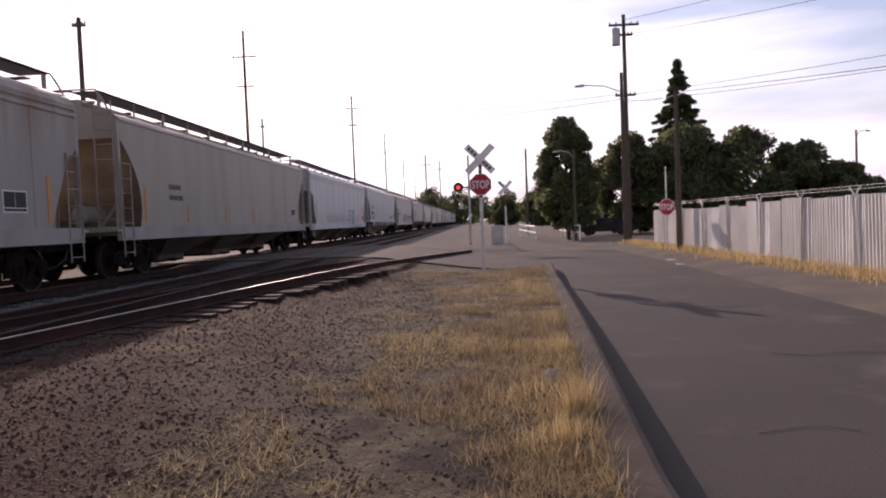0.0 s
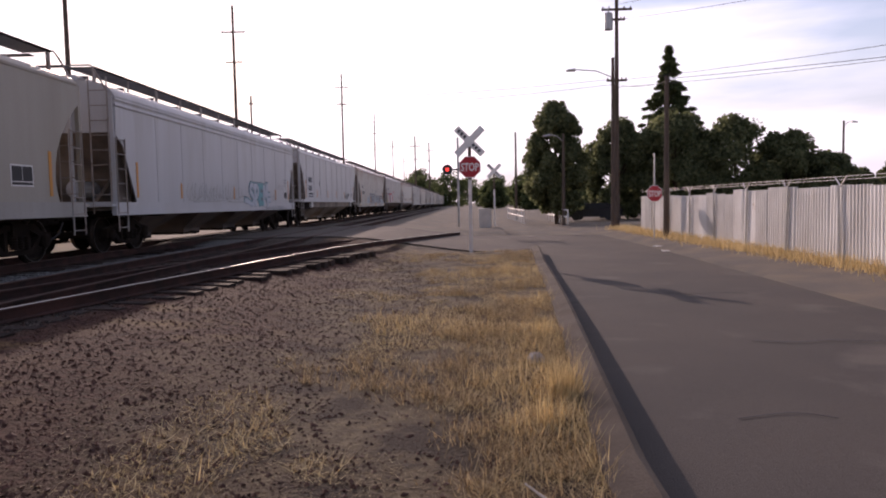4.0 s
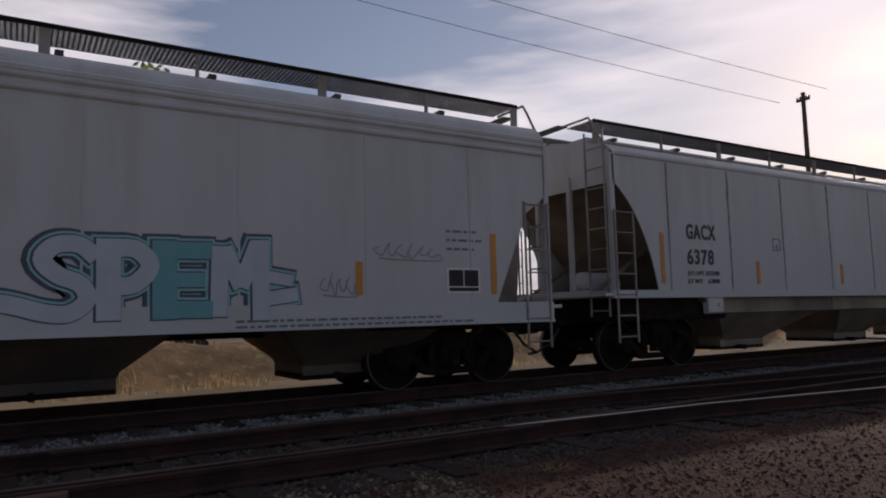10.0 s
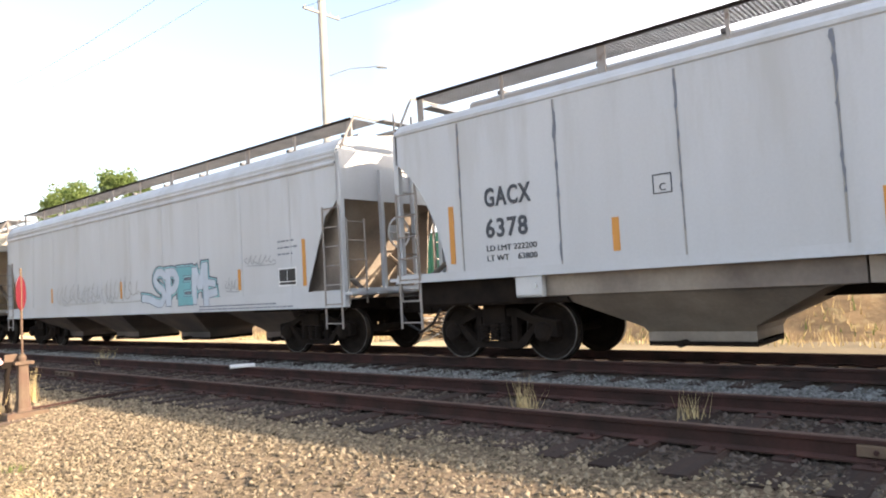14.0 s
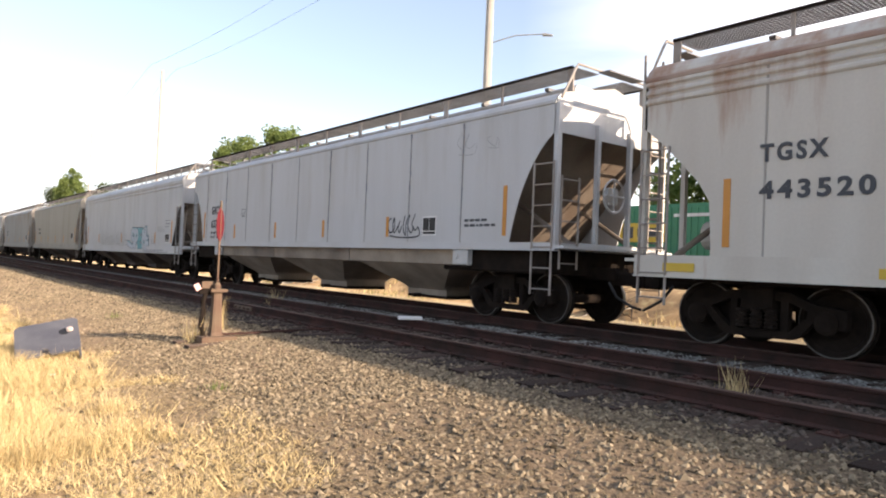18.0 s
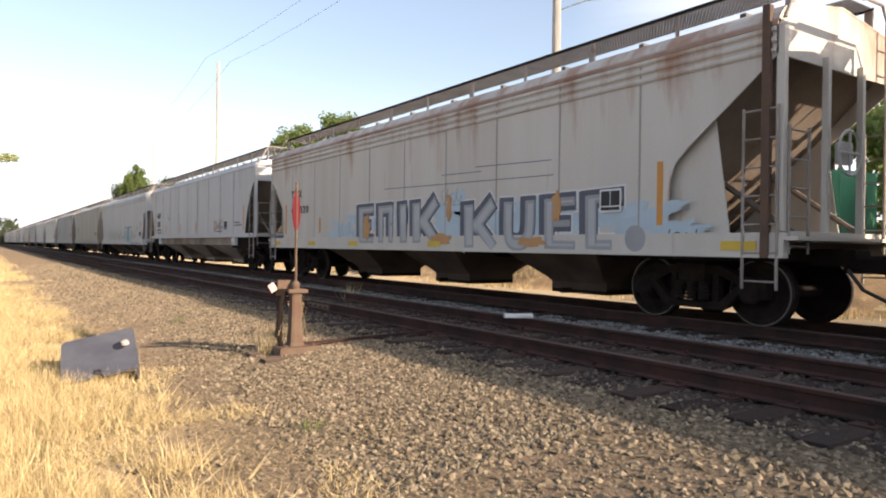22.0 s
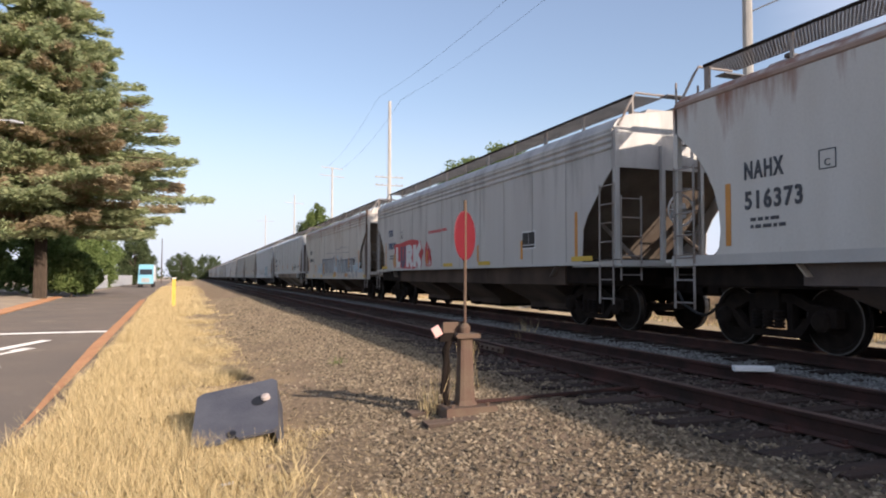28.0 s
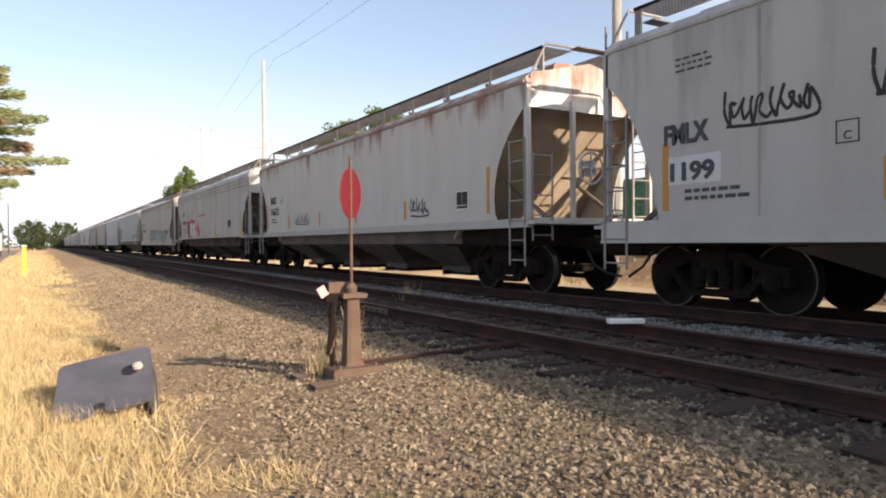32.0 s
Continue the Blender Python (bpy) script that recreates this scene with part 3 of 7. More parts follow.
for y in KY:
    e = road_edge(y) + 0.012 * wave(0, y * 2, 3)
    up = 0.09 * smooth(-4, 3, y)
    rings.append([(e - 0.24, y, -0.3), (e - 0.24, y, 0.0 + 0.01 * wave(1, y) + 0.4 * up), (e - 0.03, y, 0.012 + up), (e + 0.03, y, -0.03 + up), (e + 0.05, y, -0.3)])
tagged(new("kerb", Shape().loft(rings).mesh("kerb", M["curb"])), "broken grey concrete kerb along the verge", "kerb", kind="structure")


# painted road marks
def mark(points, z=-0.19):
    s = Shape().slab(points, 2, z, z + 0.004)
    tagged(new("road_marking", s.mesh("road_marking", M["paint_line"])), "worn white paint line on the asphalt", "road marking", kind="structure")


mark([(1.3, -29.3), (5.6, -29.0), (5.6, -29.5), (1.3, -29.8)])
mark([(4.75, -25.7), (2.35, -20.6), (2.6, -20.4), (5.0, -25.4)])
mark([(3.6, -22.2), (2.5, -26.6), (2.75, -26.7), (3.9, -22.3)])
mark([(2.9, -23.0), (2.45, -24.4), (2.55, -24.5), (3.0, -23.2)])
mark([(2.45, -24.4), (2.75, -24.5), (2.95, -23.9), (2.85, -23.8)])
mark([(1.95, -17.6), (4.2, -17.4), (4.2, -17.9), (1.95, -18.1)])


# cracks in the road surface
def crack(points, w=0.02, z=-0.197):
    pts = sweep([(x, y, 0) for x, y in points], 4)
    r = random.Random(len(points))
    a, b = [], []
    for i, p in enumerate(pts):
        k = w * r.uniform(0.3, 1.0)
        a.append((p.x, p.y - k))
        b.append((p.x, p.y + k))
    s = Shape().slab(a + b[::-1], 2, z, z + 0.003)
    tagged(new("road_crack", s.mesh("road_crack", M["black"])), "thin dark crack in the worn asphalt", "crack", kind="structure")


def sweep(ctrl, steps=6):
    """A smooth line through the control points."""
    out = []
    for i in range(len(ctrl) - 1):
        p = [Vector(ctrl[max(0, min(len(ctrl) - 1, i + k))]) for k in (-1, 0, 1, 2)]
        for j in range(steps):
            t = j / steps
            out.append(0.5 * (2 * p[1] + (p[2] - p[0]) * t + (2 * p[0] - 5 * p[1] + 4 * p[2] - p[3]) * t * t + (3 * p[1] - p[0] - 3 * p[2] + p[3]) * t ** 3))
    out.append(Vector(ctrl[-1]))
    return out


crack([(3.6, 8.75), (4.1, 8.6), (4.6, 8.72), (5.1, 8.6), (5.7, 8.8)], 0.016)
crack([(3.9, 13.4), (4.3, 13.2), (4.9, 13.25), (5.3, 13.1)], 0.014)
crack([(2.2, 5.6), (2.7, 5.75), (3.0, 5.6)], 0.01)
crack([(2.0, -12.5), (3.2, -12.8), (4.4, -12.4), (6.0, -12.9)], 0.016)


# ---- tracks ----
def rail_rings(line, side, dz=lambda x, y: 0.0):
    """Cross-sections of a rail along a line of points with its foot at z."""
    prof = [(-0.068, 0), (0.068, 0), (0.068, 0.012), (0.01, 0.03), (0.01, 0.12), (0.036, 0.13), (0.036, 0.158), (-0.036, 0.158), (-0.036, 0.13), (-0.01, 0.12), (-0.01, 0.03), (-0.068, 0.012)]
    out = []
    for i, (x, y) in enumerate(line):
        a, b = line[max(0, i - 1)], line[min(len(line) - 1, i + 1)]
        d = Vector((b[0] - a[0], b[1] - a[1])).normalized()
        nx, ny = d.y, -d.x
        out.append([(x + nx * (side + px), y + ny * (side + px), RAIL_Z - 0.165 + pz + dz(x, y)) for px, pz in prof])
    return out


def rail_part(line, side, parent, top, dz=lambda x, y: 0.0, worn=0.026):
    ob = part("rail", Shape().loft(rail_rings(line, side, dz)), M["rail_side"], parent, "brown rusty steel rail")
    s = Shape()
    rings = []
    for i, (x, y) in enumerate(line):
        a, b = line[max(0, i - 1)], line[min(len(line) - 1, i + 1)]
        d = Vector((b[0] - a[0], b[1] - a[1])).normalized()
        nx, ny = d.y, -d.x
        rings.append([(x + nx * (side + p), y + ny * (side + p), RAIL_Z - q + dz(x, y)) for p, q in ((-worn - 0.007, 0.009), (worn + 0.007, 0.009), (worn, 0.0), (-worn, 0.0))])
    s.loft(rings)
    part("rail_head", s, top, ob, "worn shiny running surface")
    return ob


def siding_line(y):
    return SIDING_X


def spur_line(y):
    u = max(0.0, y - 3.7)
    return SIDING_X + (0.0213 * u * u if u < 4 else 0.34 + 0.17 * (u - 4))


def spur_drop(x, y):
    return (cross_z(x) + 0.025 - RAIL_Z) * smooth(12.0, 25.0, y)


rng = random.Random(5)
tie_meshes = []
for k in range(5):
    s = Shape()
    hx, hy = 1.42, 0.125
    rings = []
    for i in range(5):
        x = -hx + 2 * hx * i / 4
        j = [rng.uniform(-0.012, 0.012) for _ in range(4)]
        rings.append([(x, -hy + j[0], -0.17), (x, hy + j[1], -0.17), (x, hy + j[2], -0.02), (x, hy - 0.02, j[3] * 0.4), (x, -hy + 0.02, j[0] * 0.4), (x, -hy + j[1], -0.02)])
    tie_meshes.append(s.loft(rings).mesh("tie", M["tie_wood"]))
plate_mesh = Shape().box(-0.19, -0.09, 0, 0.19, 0.09, 0.014).box(-0.13, -0.05, 0.014, -0.1, -0.02, 0.05).box(0.1, 0.02, 0.014, 0.13, 0.05, 0.05).mesh("tie_plate", M["rail_side"])


def track(label, line_of, y0, y1, top, tie_y0, tie_y1, step=0.53, plates=False, dz=lambda x, y: 0.0, worn=0.026):
    tr = thing("railway_track", label, "railway track", kind="structure")
    ys = list(np.arange(y0, y1 + 0.01, 3.0 if y1 - y0 < 120 else 20.0))
    line = [(line_of(y), float(y)) for y in ys]
    for side in (-0.7175 - 0.036, 0.7175 + 0.036):
        rail_part(line, side, tr, top if side > 0 else M["rail_top_dull"], dz, worn)
    y = tie_y0
    while y < tie_y1:
        if not (CROSS_Y0 - 0.6 < y < CROSS_Y1 + 0.3):
            x = line_of(y) + (0.17 if plates else 0.0) + rng.uniform(-0.10, 0.10)
            ob = part("tie", rng.choice(tie_meshes), None, tr)
            turn = math.degrees(math.atan2(line_of(y + 0.5) - line_of(y - 0.5), 1.0))
            ob.matrix_basis = pose(x, y + rng.uniform(-0.03, 0.03), RAIL_Z - 0.168 + dz(x, y) + rng.uniform(-0.022, 0.006), 0, 0, -turn + rng.uniform(-1.2, 1.2))
            if plates and -16 < y < 9:
                for side in (-0.753, 0.753):
                    p = part("tie_plate", plate_mesh, None, ob)
                    p.matrix_basis = pose(side - 0.17, 0, 0.002)
        y += step
    return tr


# ---- covered hopper cars ----
LEN, BODY = 20.0, 18.2     # coupled length, body length
HALF, EAVE, ROOF = 1.56, 3.85, 4.36
TRUCK_Y = 7.55


def round_outline(style, b, s1):
    """Half of the side sheet's outline at one end, from the top corner down to the sill, as (y, z)."""
    if style == "round":
        pts = [(b, EAVE), (b, 3.35)]
        for i in range(1, 9):
            a = radians(90 * i / 8)
            pts.append((b - 1.04 * (0.55 * math.sin(a) + 0.45 * i / 8), 3.35 - (3.35 - s1) * (0.55 * (1 - math.cos(a)) + 0.45 * i / 8)))
        return pts
    if style == "bulge":
        return [(b, EAVE), (b, 3.42), (b - 0.22, 3.24), (b - 0.48, 2.98), (b - 0.70, 2.70), (b - 0.87, 2.38), (b - 0.97, 2.05), (b - 1.0, 1.75), (b - 0.96, 1.50), (b - 0.88, s1)]
    if style == "deep":
        return [(b, EAVE), (b, 3.48), (b - 0.45, 3.12), (b - 1.30, 2.46), (b - 1.52, 2.24), (b - 1.60, 2.02), (b - 1.62, s1)]
    if style == "steep":
        return [(b, EAVE), (b, 2.98), (b - 0.12, 2.86), (b - 0.38, 2.68), (b - 0.5, 2.42), (b - 1.0, s1)]
    return [(b, EAVE), (b, 3.15), (b - 0.35, 2.86), (b - 0.9, 2.30), (b - 1.08, 2.02), (b - 1.13, s1)]


def hopper_body(style, s1):
    b = BODY / 2
    s = Shape()
    end = round_outline(style, b, s1)
    outline = end + [(-y, z) for y, z in reversed(round_outline("slant", b, s1) if style == "deep" else end)]
    for x0, x1 in ((HALF - 0.02, HALF), (-HALF, -HALF + 0.02)):
        s.slab(outline, 0, x0, x1)
    # shoulder and roof
    high = 0.26 if style in ("round", "bulge") else 0.35
    prof = [(HALF, EAVE)]
    for i in range(1, 7):
        a = radians(80 * i / 6)
        prof.append((HALF - 0.55 * (1 - math.cos(a)), EAVE + high * math.sin(a)))
    prof.append((0.0, ROOF))
    full = prof + [(-x, z) for x, z in reversed(prof[:-1])]
    full = full + [(x * 0.985, z - 0.03) for x, z in reversed(full)]
    s.loft([[(x, -b, z) for x, z in full], [(x, b, z) for x, z in full]])
    # end walls, slope sheets
    cut = end[1][1] if style != "round" else 3.35
    for sg in (-1, 1):
        wall = [(x, z) for x, z in prof] + [(-x, z) for x, z in reversed(prof[:-1])] + [(-HALF + 0.02, cut), (HALF - 0.02, cut)]
        s.slab(wall, 1, sg * (b - 0.03), sg * (b - 0.005))
    return s


def wheelset(truck, y):
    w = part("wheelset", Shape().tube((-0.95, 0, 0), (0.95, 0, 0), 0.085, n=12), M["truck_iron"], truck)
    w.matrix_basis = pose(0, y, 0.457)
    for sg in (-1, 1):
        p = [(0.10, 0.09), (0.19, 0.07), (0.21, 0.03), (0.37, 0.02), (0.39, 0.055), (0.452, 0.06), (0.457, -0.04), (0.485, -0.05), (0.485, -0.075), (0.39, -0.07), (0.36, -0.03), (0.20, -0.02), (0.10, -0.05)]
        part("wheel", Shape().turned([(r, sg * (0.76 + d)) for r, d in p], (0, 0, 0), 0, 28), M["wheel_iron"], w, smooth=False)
        # bright tread band
        part("tread", Shape().turned([(0.438, sg * 0.8225), (0.4585, sg * 0.8215), (0.4595, sg * 0.735), (0.448, sg * 0.735)], (0, 0, 0), 0, 28, False), M["tread"], w, "worn bright wheel tread")
    return w


def car_truck(car, y, spin):
    t = new("truck")
    t.parent, t.matrix_basis = car, pose(0, y, 0)
    for sg in (-1, 1):
        x = sg * 0.98
        s = Shape()
        x0, x1 = x - 0.07 * sg - 0.01, x + 0.07 * sg
        s.slab([(-1.12, 0.38), (-1.12, 0.62), (-0.72, 0.68), (-0.42, 0.82), (0.42, 0.82), (0.72, 0.68), (1.12, 0.62), (1.12, 0.38), (0.99, 0.38), (0.93, 0.54), (0.7, 0.57), (0.4, 0.70), (-0.4, 0.70), (-0.7, 0.57), (-0.93, 0.54), (-0.99, 0.38)], 0, x0, x1)
        s.slab([(-0.44, 0.20), (0.44, 0.20), (0.5, 0.30), (-0.5, 0.30)], 0, x0 + 0.004 * sg, x1 - 0.004 * sg)
        for m in (-1, 1):
            s.slab([(m * 0.44, 0.20), (m * 0.54, 0.24), (m * 0.82, 0.56), (m * 0.72, 0.58), (m * 0.42, 0.31)], 0, x0 + 0.008 * sg, x1 - 0.008 * sg)
            s.slab([(m * 0.30, 0.28), (m * 0.40, 0.28), (m * 0.40, 0.72), (m * 0.30, 0.72)], 0, x0 + 0.012 * sg, x1 - 0.012 * sg)
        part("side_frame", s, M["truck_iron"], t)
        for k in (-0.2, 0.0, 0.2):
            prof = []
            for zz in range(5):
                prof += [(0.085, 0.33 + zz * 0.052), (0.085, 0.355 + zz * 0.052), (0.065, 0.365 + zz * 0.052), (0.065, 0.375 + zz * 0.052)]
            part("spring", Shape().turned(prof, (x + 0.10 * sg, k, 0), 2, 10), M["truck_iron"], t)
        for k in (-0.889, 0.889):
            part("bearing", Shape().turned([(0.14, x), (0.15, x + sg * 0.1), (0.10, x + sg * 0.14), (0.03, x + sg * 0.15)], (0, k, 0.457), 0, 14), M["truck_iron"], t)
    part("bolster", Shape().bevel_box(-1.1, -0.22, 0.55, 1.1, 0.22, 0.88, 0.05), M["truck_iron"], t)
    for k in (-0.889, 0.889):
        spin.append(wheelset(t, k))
    return t


def ladder(x0, y0, x1, y1, z0, z1, step=0.36, r=0.02):
    s = Shape().tube((x0, y0, z0), (x0, y0, z1), r, n=6).tube((x1, y1, z0), (x1, y1, z1), r, n=6)
    z = z0 + 0.1
    while z < z1:
        s.tube((x0, y0, z), (x1, y1, z), 0.014, n=6)
        z += step
    return s


def hopper_car(style, paint, sill_paint, gates, label, rust=False, s0=0.95, s1=1.27, under="hopper_under", dy=0.0, seams=(0.4, 1.72), mouth=None, pitch=None):
    """A covered hopper; its origin is on the rail heads at mid-length."""
    P = M[paint]
    car = thing("hopper_car", label, "railway wagon", group="wagons of the train")
    spin = []
    b = BODY / 2
    body = part("body", hopper_body(style, s1), P, car)
    cut = round_outline(style, b, s1)[1][1]
    foot = {"steep": 1.9, "deep": 2.9}.get(style, 2.5)
    top = cut + 0.38
    for sg in (-1, 1):
        part("slope_sheet", Shape().slab([(sg * (b - 0.04), top), (sg * (b - foot), 1.06), (sg * (b - foot - 0.03), 1.06), (sg * (b - 0.08), top)], 0, -HALF + 0.022, HALF - 0.022), M[{"steep": "hopper_grey", "bulge": "slope_sunlit"}.get(style, "slope_brown")], body, "dusty sloping end sheet")
        if style == "deep" and sg > 0:
            for sx in (-1, 1):
                part("gusset_plate", Shape().slab([(sg * (b - 1.72), s1), (sg * (b - 1.72), 2.3), (sg * (b - 0.95), 2.84), (sg * (b - 0.72), s1)], 0, sx * (HALF - 0.14), sx * (HALF - 0.12)), P, body)
        if style == "steep":
            for sx in (-1, 1):
                part("gusset_plate", Shape().slab([(sg * (b - 1.3), s1), (sg * (b - 1.3), 2.5), (sg * (b - 0.25), 2.92), (sg * (b - 0.4), s1)], 0, sx * (HALF - 0.32), sx * (HALF - 0.30)), M["hopper_grey"], body)
    # long roll at the eave
    for sg in (-1, 1):
        part("eave_rail", Shape().bevel_box(sg * (HALF - 0.02) - 0.04, -b, EAVE - 0.04, sg * (HALF - 0.02) + 0.04, b, EAVE + 0.07, 0.03), M["rust_edge"] if rust else P, body)
        part("side_sill", Shape().slab([(sg * (HALF - 0.10), s0), (sg * (HALF + 0.035), s0), (sg * (HALF + 0.035), s0 + 0.03), (sg * (HALF + 0.012), s0 + 0.03), (sg * (HALF + 0.012), s1), (sg * (HALF - 0.10), s1)], 1, -b - 0.1, b + 0.1), M[sill_paint], car)
    for k in range(-4, 5):
        y = k * seams[1] + seams[0]
        if style != "bulge" and abs(y) < b - 1.3:
            part("seam", Shape().slab([(y - 0.012, s1), (y + 0.012, s1), (y + 0.018, EAVE - 0.05), (y - 0.018, EAVE - 0.05)], 0, HALF, HALF + 0.007), P if style == "steep" else M["car_dull"], body)
    # outlet hoppers
    n = gates
    w = pitch or 2 * (TRUCK_Y - 0.95) / n
    for i in range(n):
        c = w * (i + 0.5 - n / 2) + (0.5 if style in ("slant", "deep") else 0.0)
        s = Shape()
        rings = []
        drop = s0 - 0.04 - max(0.0, s0 - 0.95) * 0.9
        wide, low_z, shut = mouth or (0.44, drop, 0.21)
        for (hx, hy, z) in ((HALF - 0.12, w * (0.497 if low_z < s0 - 0.02 else wide + 0.02), s0 + 0.12), (HALF - 0.13, w * (0.497 if low_z < s0 - 0.02 else wide + 0.01), low_z + 0.03), (HALF - 0.2, w * wide, low_z), (0.72, w * shut * 1.04, 0.5), (0.62, w * shut, 0.42), (0.62, w * shut, 0.28)):
            rings.append([(-hx, c - hy, z), (hx, c - hy, z), (hx, c + hy, z), (-hx, c + hy, z)])
        s.loft(rings)
        p = part("outlet_hopper", s, M[under], car)
        part("gate", Shape().bevel_box(-0.62, c - w * shut, 0.22, 0.62, c + w * shut, 0.31, 0.02).tube((0.6, c - 0.2, 0.27), (0.85, c - 0.2, 0.27), 0.05), M["truck_iron"], p)
    for sg in (-1, 1):
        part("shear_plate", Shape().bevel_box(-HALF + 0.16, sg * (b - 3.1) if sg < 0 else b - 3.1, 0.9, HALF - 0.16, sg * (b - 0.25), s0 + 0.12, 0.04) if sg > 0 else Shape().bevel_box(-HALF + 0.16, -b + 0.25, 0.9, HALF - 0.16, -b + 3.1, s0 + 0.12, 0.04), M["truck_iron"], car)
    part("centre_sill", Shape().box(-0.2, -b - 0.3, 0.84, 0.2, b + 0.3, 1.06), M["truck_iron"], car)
    # running boards on posts
    for sg in (-1, 1):
        s = Shape()
        for j in range(10):
            x = sg * (0.37 + 0.071 * j)
            s.box(x - 0.013, -b + 0.1, 4.575, x + 0.013, b - 0.1, 4.588)
        y = -b + 0.1
        while y < b - 0.1:
            s.box(sg * 0.7 - 0.34, y, 4.576, sg * 0.7 + 0.34, y + 0.022, 4.586)
            y += 0.06
        rb = part("running_board", s, M["grating"], car, "dark steel roof grating")
        part("board_edge", Shape().box(sg * 1.06 - 0.012, -b + 0.1, 4.55, sg * 1.06 + 0.012, b - 0.1, 4.60), M["truck_iron"], rb)
        y = -b + 0.16
        k = 0
        while y < b:
            ww = 0.045 if k % 2 else 0.12
            part("post", Shape().box(sg * 1.045 - 0.03, y - ww / 2, EAVE + 0.2, sg * 1.045 + 0.005, y + ww / 2, 4.56), M["ladder_steel"], rb)
            y += (BODY - 0.32) / 10
            k += 1
    hs = part("hatch_trough", Shape().bevel_box(-0.3, -b + 0.7, ROOF - 0.05, 0.3, b - 0.7, 4.52, 0.06), P, car)
    for k in range(-4, 5):
        part("hatch_clamp", Shape().box(-0.34, k * 1.9 - 0.05, 4.5, 0.34, k * 1.9 + 0.05, 4.56), M["grating"], hs)
    # ends
    for sg in (-1, 1):
        e = sg * (b + 0.02)
        f = part("end_frame", Shape().box(-HALF, e - 0.04, s0 + 0.1, -HALF + 0.09, e + 0.06, EAVE).box(HALF - 0.09, e - 0.04, s0 + 0.1, HALF, e + 0.06, EAVE).box(-0.5, e - 0.03, s1, -0.42, e + 0.05, 3.6).box(0.42, e - 0.03, s1, 0.5, e + 0.05, 3.6).box(-HALF, e - 0.03, s1 - 0.12, HALF, e + 0.06, s1 + 0.02), P, car)
        part("end_platform", Shape().box(-HALF, sg * (b - 1.5), s1 - 0.1, HALF, sg * (b + 0.28), s1 - 0.05), P, car)
        for sx in (-1, 1):
            x = sx * (HALF + 0.02)
            part("ladder", ladder(x, e, x, e - sg * 0.46, 0.55, 2.85), M["ladder_steel"], car)
            part("end_ladder", ladder(sx * (HALF - 0.1), e + sg * 0.08, sx * (HALF - 0.55), e + sg * 0.08, 1.0, 4.3 if sx * sg < 0 else 2.6), M["ladder_steel"], car)
        for sx in (-1, 1):
            part("roof_rail", Shape().path([(sx * (HALF - 0.12), e, EAVE + 0.1), (sx * (HALF - 0.4), e, 4.45), (sx * 1.06, e, 4.6), (sx * 0.35, e, 4.6)], 0.022), M["ladder_steel"], car)
            part("diagonal_brace", Shape().tube((sx * 0.9, sg * (b - 0.15), s1), (sx * 0.9, sg * (b - 1.7), 2.35), 0.045, n=6), M["slope_brown"], car)
        part("roof_step", Shape().box(-0.5, e, 4.55, 0.5, e + sg * 0.24, 4.57), M["grating"], car)
        c = part("coupler", Shape().bevel_box(-0.12, sg * (b + 0.1), 0.75, 0.12, sg * (b + 0.72), 0.99, 0.04).bevel_box(-0.16, sg * (b + 0.62), 0.72, 0.16, sg * (LEN / 2 - 0.012), 1.02, 0.05), M["truck_iron"], car)
        part("air_hose", Shape().path([(0.3, sg * (b + 0.25), 0.8), (0.32, sg * (b + 0.45), 0.55), (0.28, sg * (b + 0.75), 0.40), (0.2, sg * (LEN / 2 - 0.02), 0.36)], 0.025), M["hose"], c, "black rubber brake hose")
        car_truck(car, sg * TRUCK_Y, spin)
    # long pressed ribs below the eave
    for z in {"slant": (3.80, 3.67, 3.54), "deep": (3.80, 3.67, 3.54), "steep": (3.80, 3.66)}.get(style, ()):
        part("side_rib", Shape().slab([(HALF - 0.005, z - 0.05), (HALF + 0.012, z - 0.05), (HALF + 0.032, z - 0.02), (HALF + 0.028, z + 0.012), (HALF - 0.005, z + 0.045)], 1, -b + 0.02, b - 0.02), P, body)
    # brake gear at one end
    br = part("brake_wheel", Shape().turned([(0.30, 0.0), (0.32, 0.02), (0.30, 0.04), (0.27, 0.02), (0.30, 0.0)], (0.15, b + 0.16, 2.35), 1, 20, False).tube((-0.15, b + 0.18, 2.35), (0.45, b + 0.18, 2.35), 0.018).tube((0.15, b + 0.18, 2.05), (0.15, b + 0.18, 2.65), 0.018), M["steel_white"], car)
    part("brake_box", Shape().bevel_box(0.0, b + 0.06, 2.2, 0.3, b + 0.15, 2.5, 0.03), M["steel_white"], br)
    part("air_tank", Shape().turned([(0.02, -0.5), (0.22, -0.42), (0.22, 0.42), (0.02, 0.5)], (0.3, -b + 0.75, 1.62), 1, 14), P, car, smooth=False)
    # reflective bars
    edge = {"round": 1.17, "bulge": 1.17, "steep": 1.06, "slant": 1.34, "deep": 1.76}[style]
    bars_at = {"round": (-5.0, -1.9, 1.0, 4.0), "bulge": (-5.0, -1.9, 1.0, 4.0), "deep": (-4.9,), "steep": (-4.9, -0.15, 2.95, 5.45), "slant": (-4.9, -2.2, 2.2, 4.9)}[style]
    for yy in (-b + min(edge, 1.34), *bars_at, b - edge):
        tall = 0.92 if abs(yy) > 6.5 else 0.45
        part("reflector", Shape().box(HALF + 0.001, yy - 0.05, s1 + 0.12, HALF + 0.010, yy + 0.05, s1 + 0.12 + tall), M["orange"], car, "orange reflective strip")
    for ob in car.children:
        ob.matrix_basis = Matrix.Translation((0, dy, 0)) @ ob.matrix_basis
    return car, spin


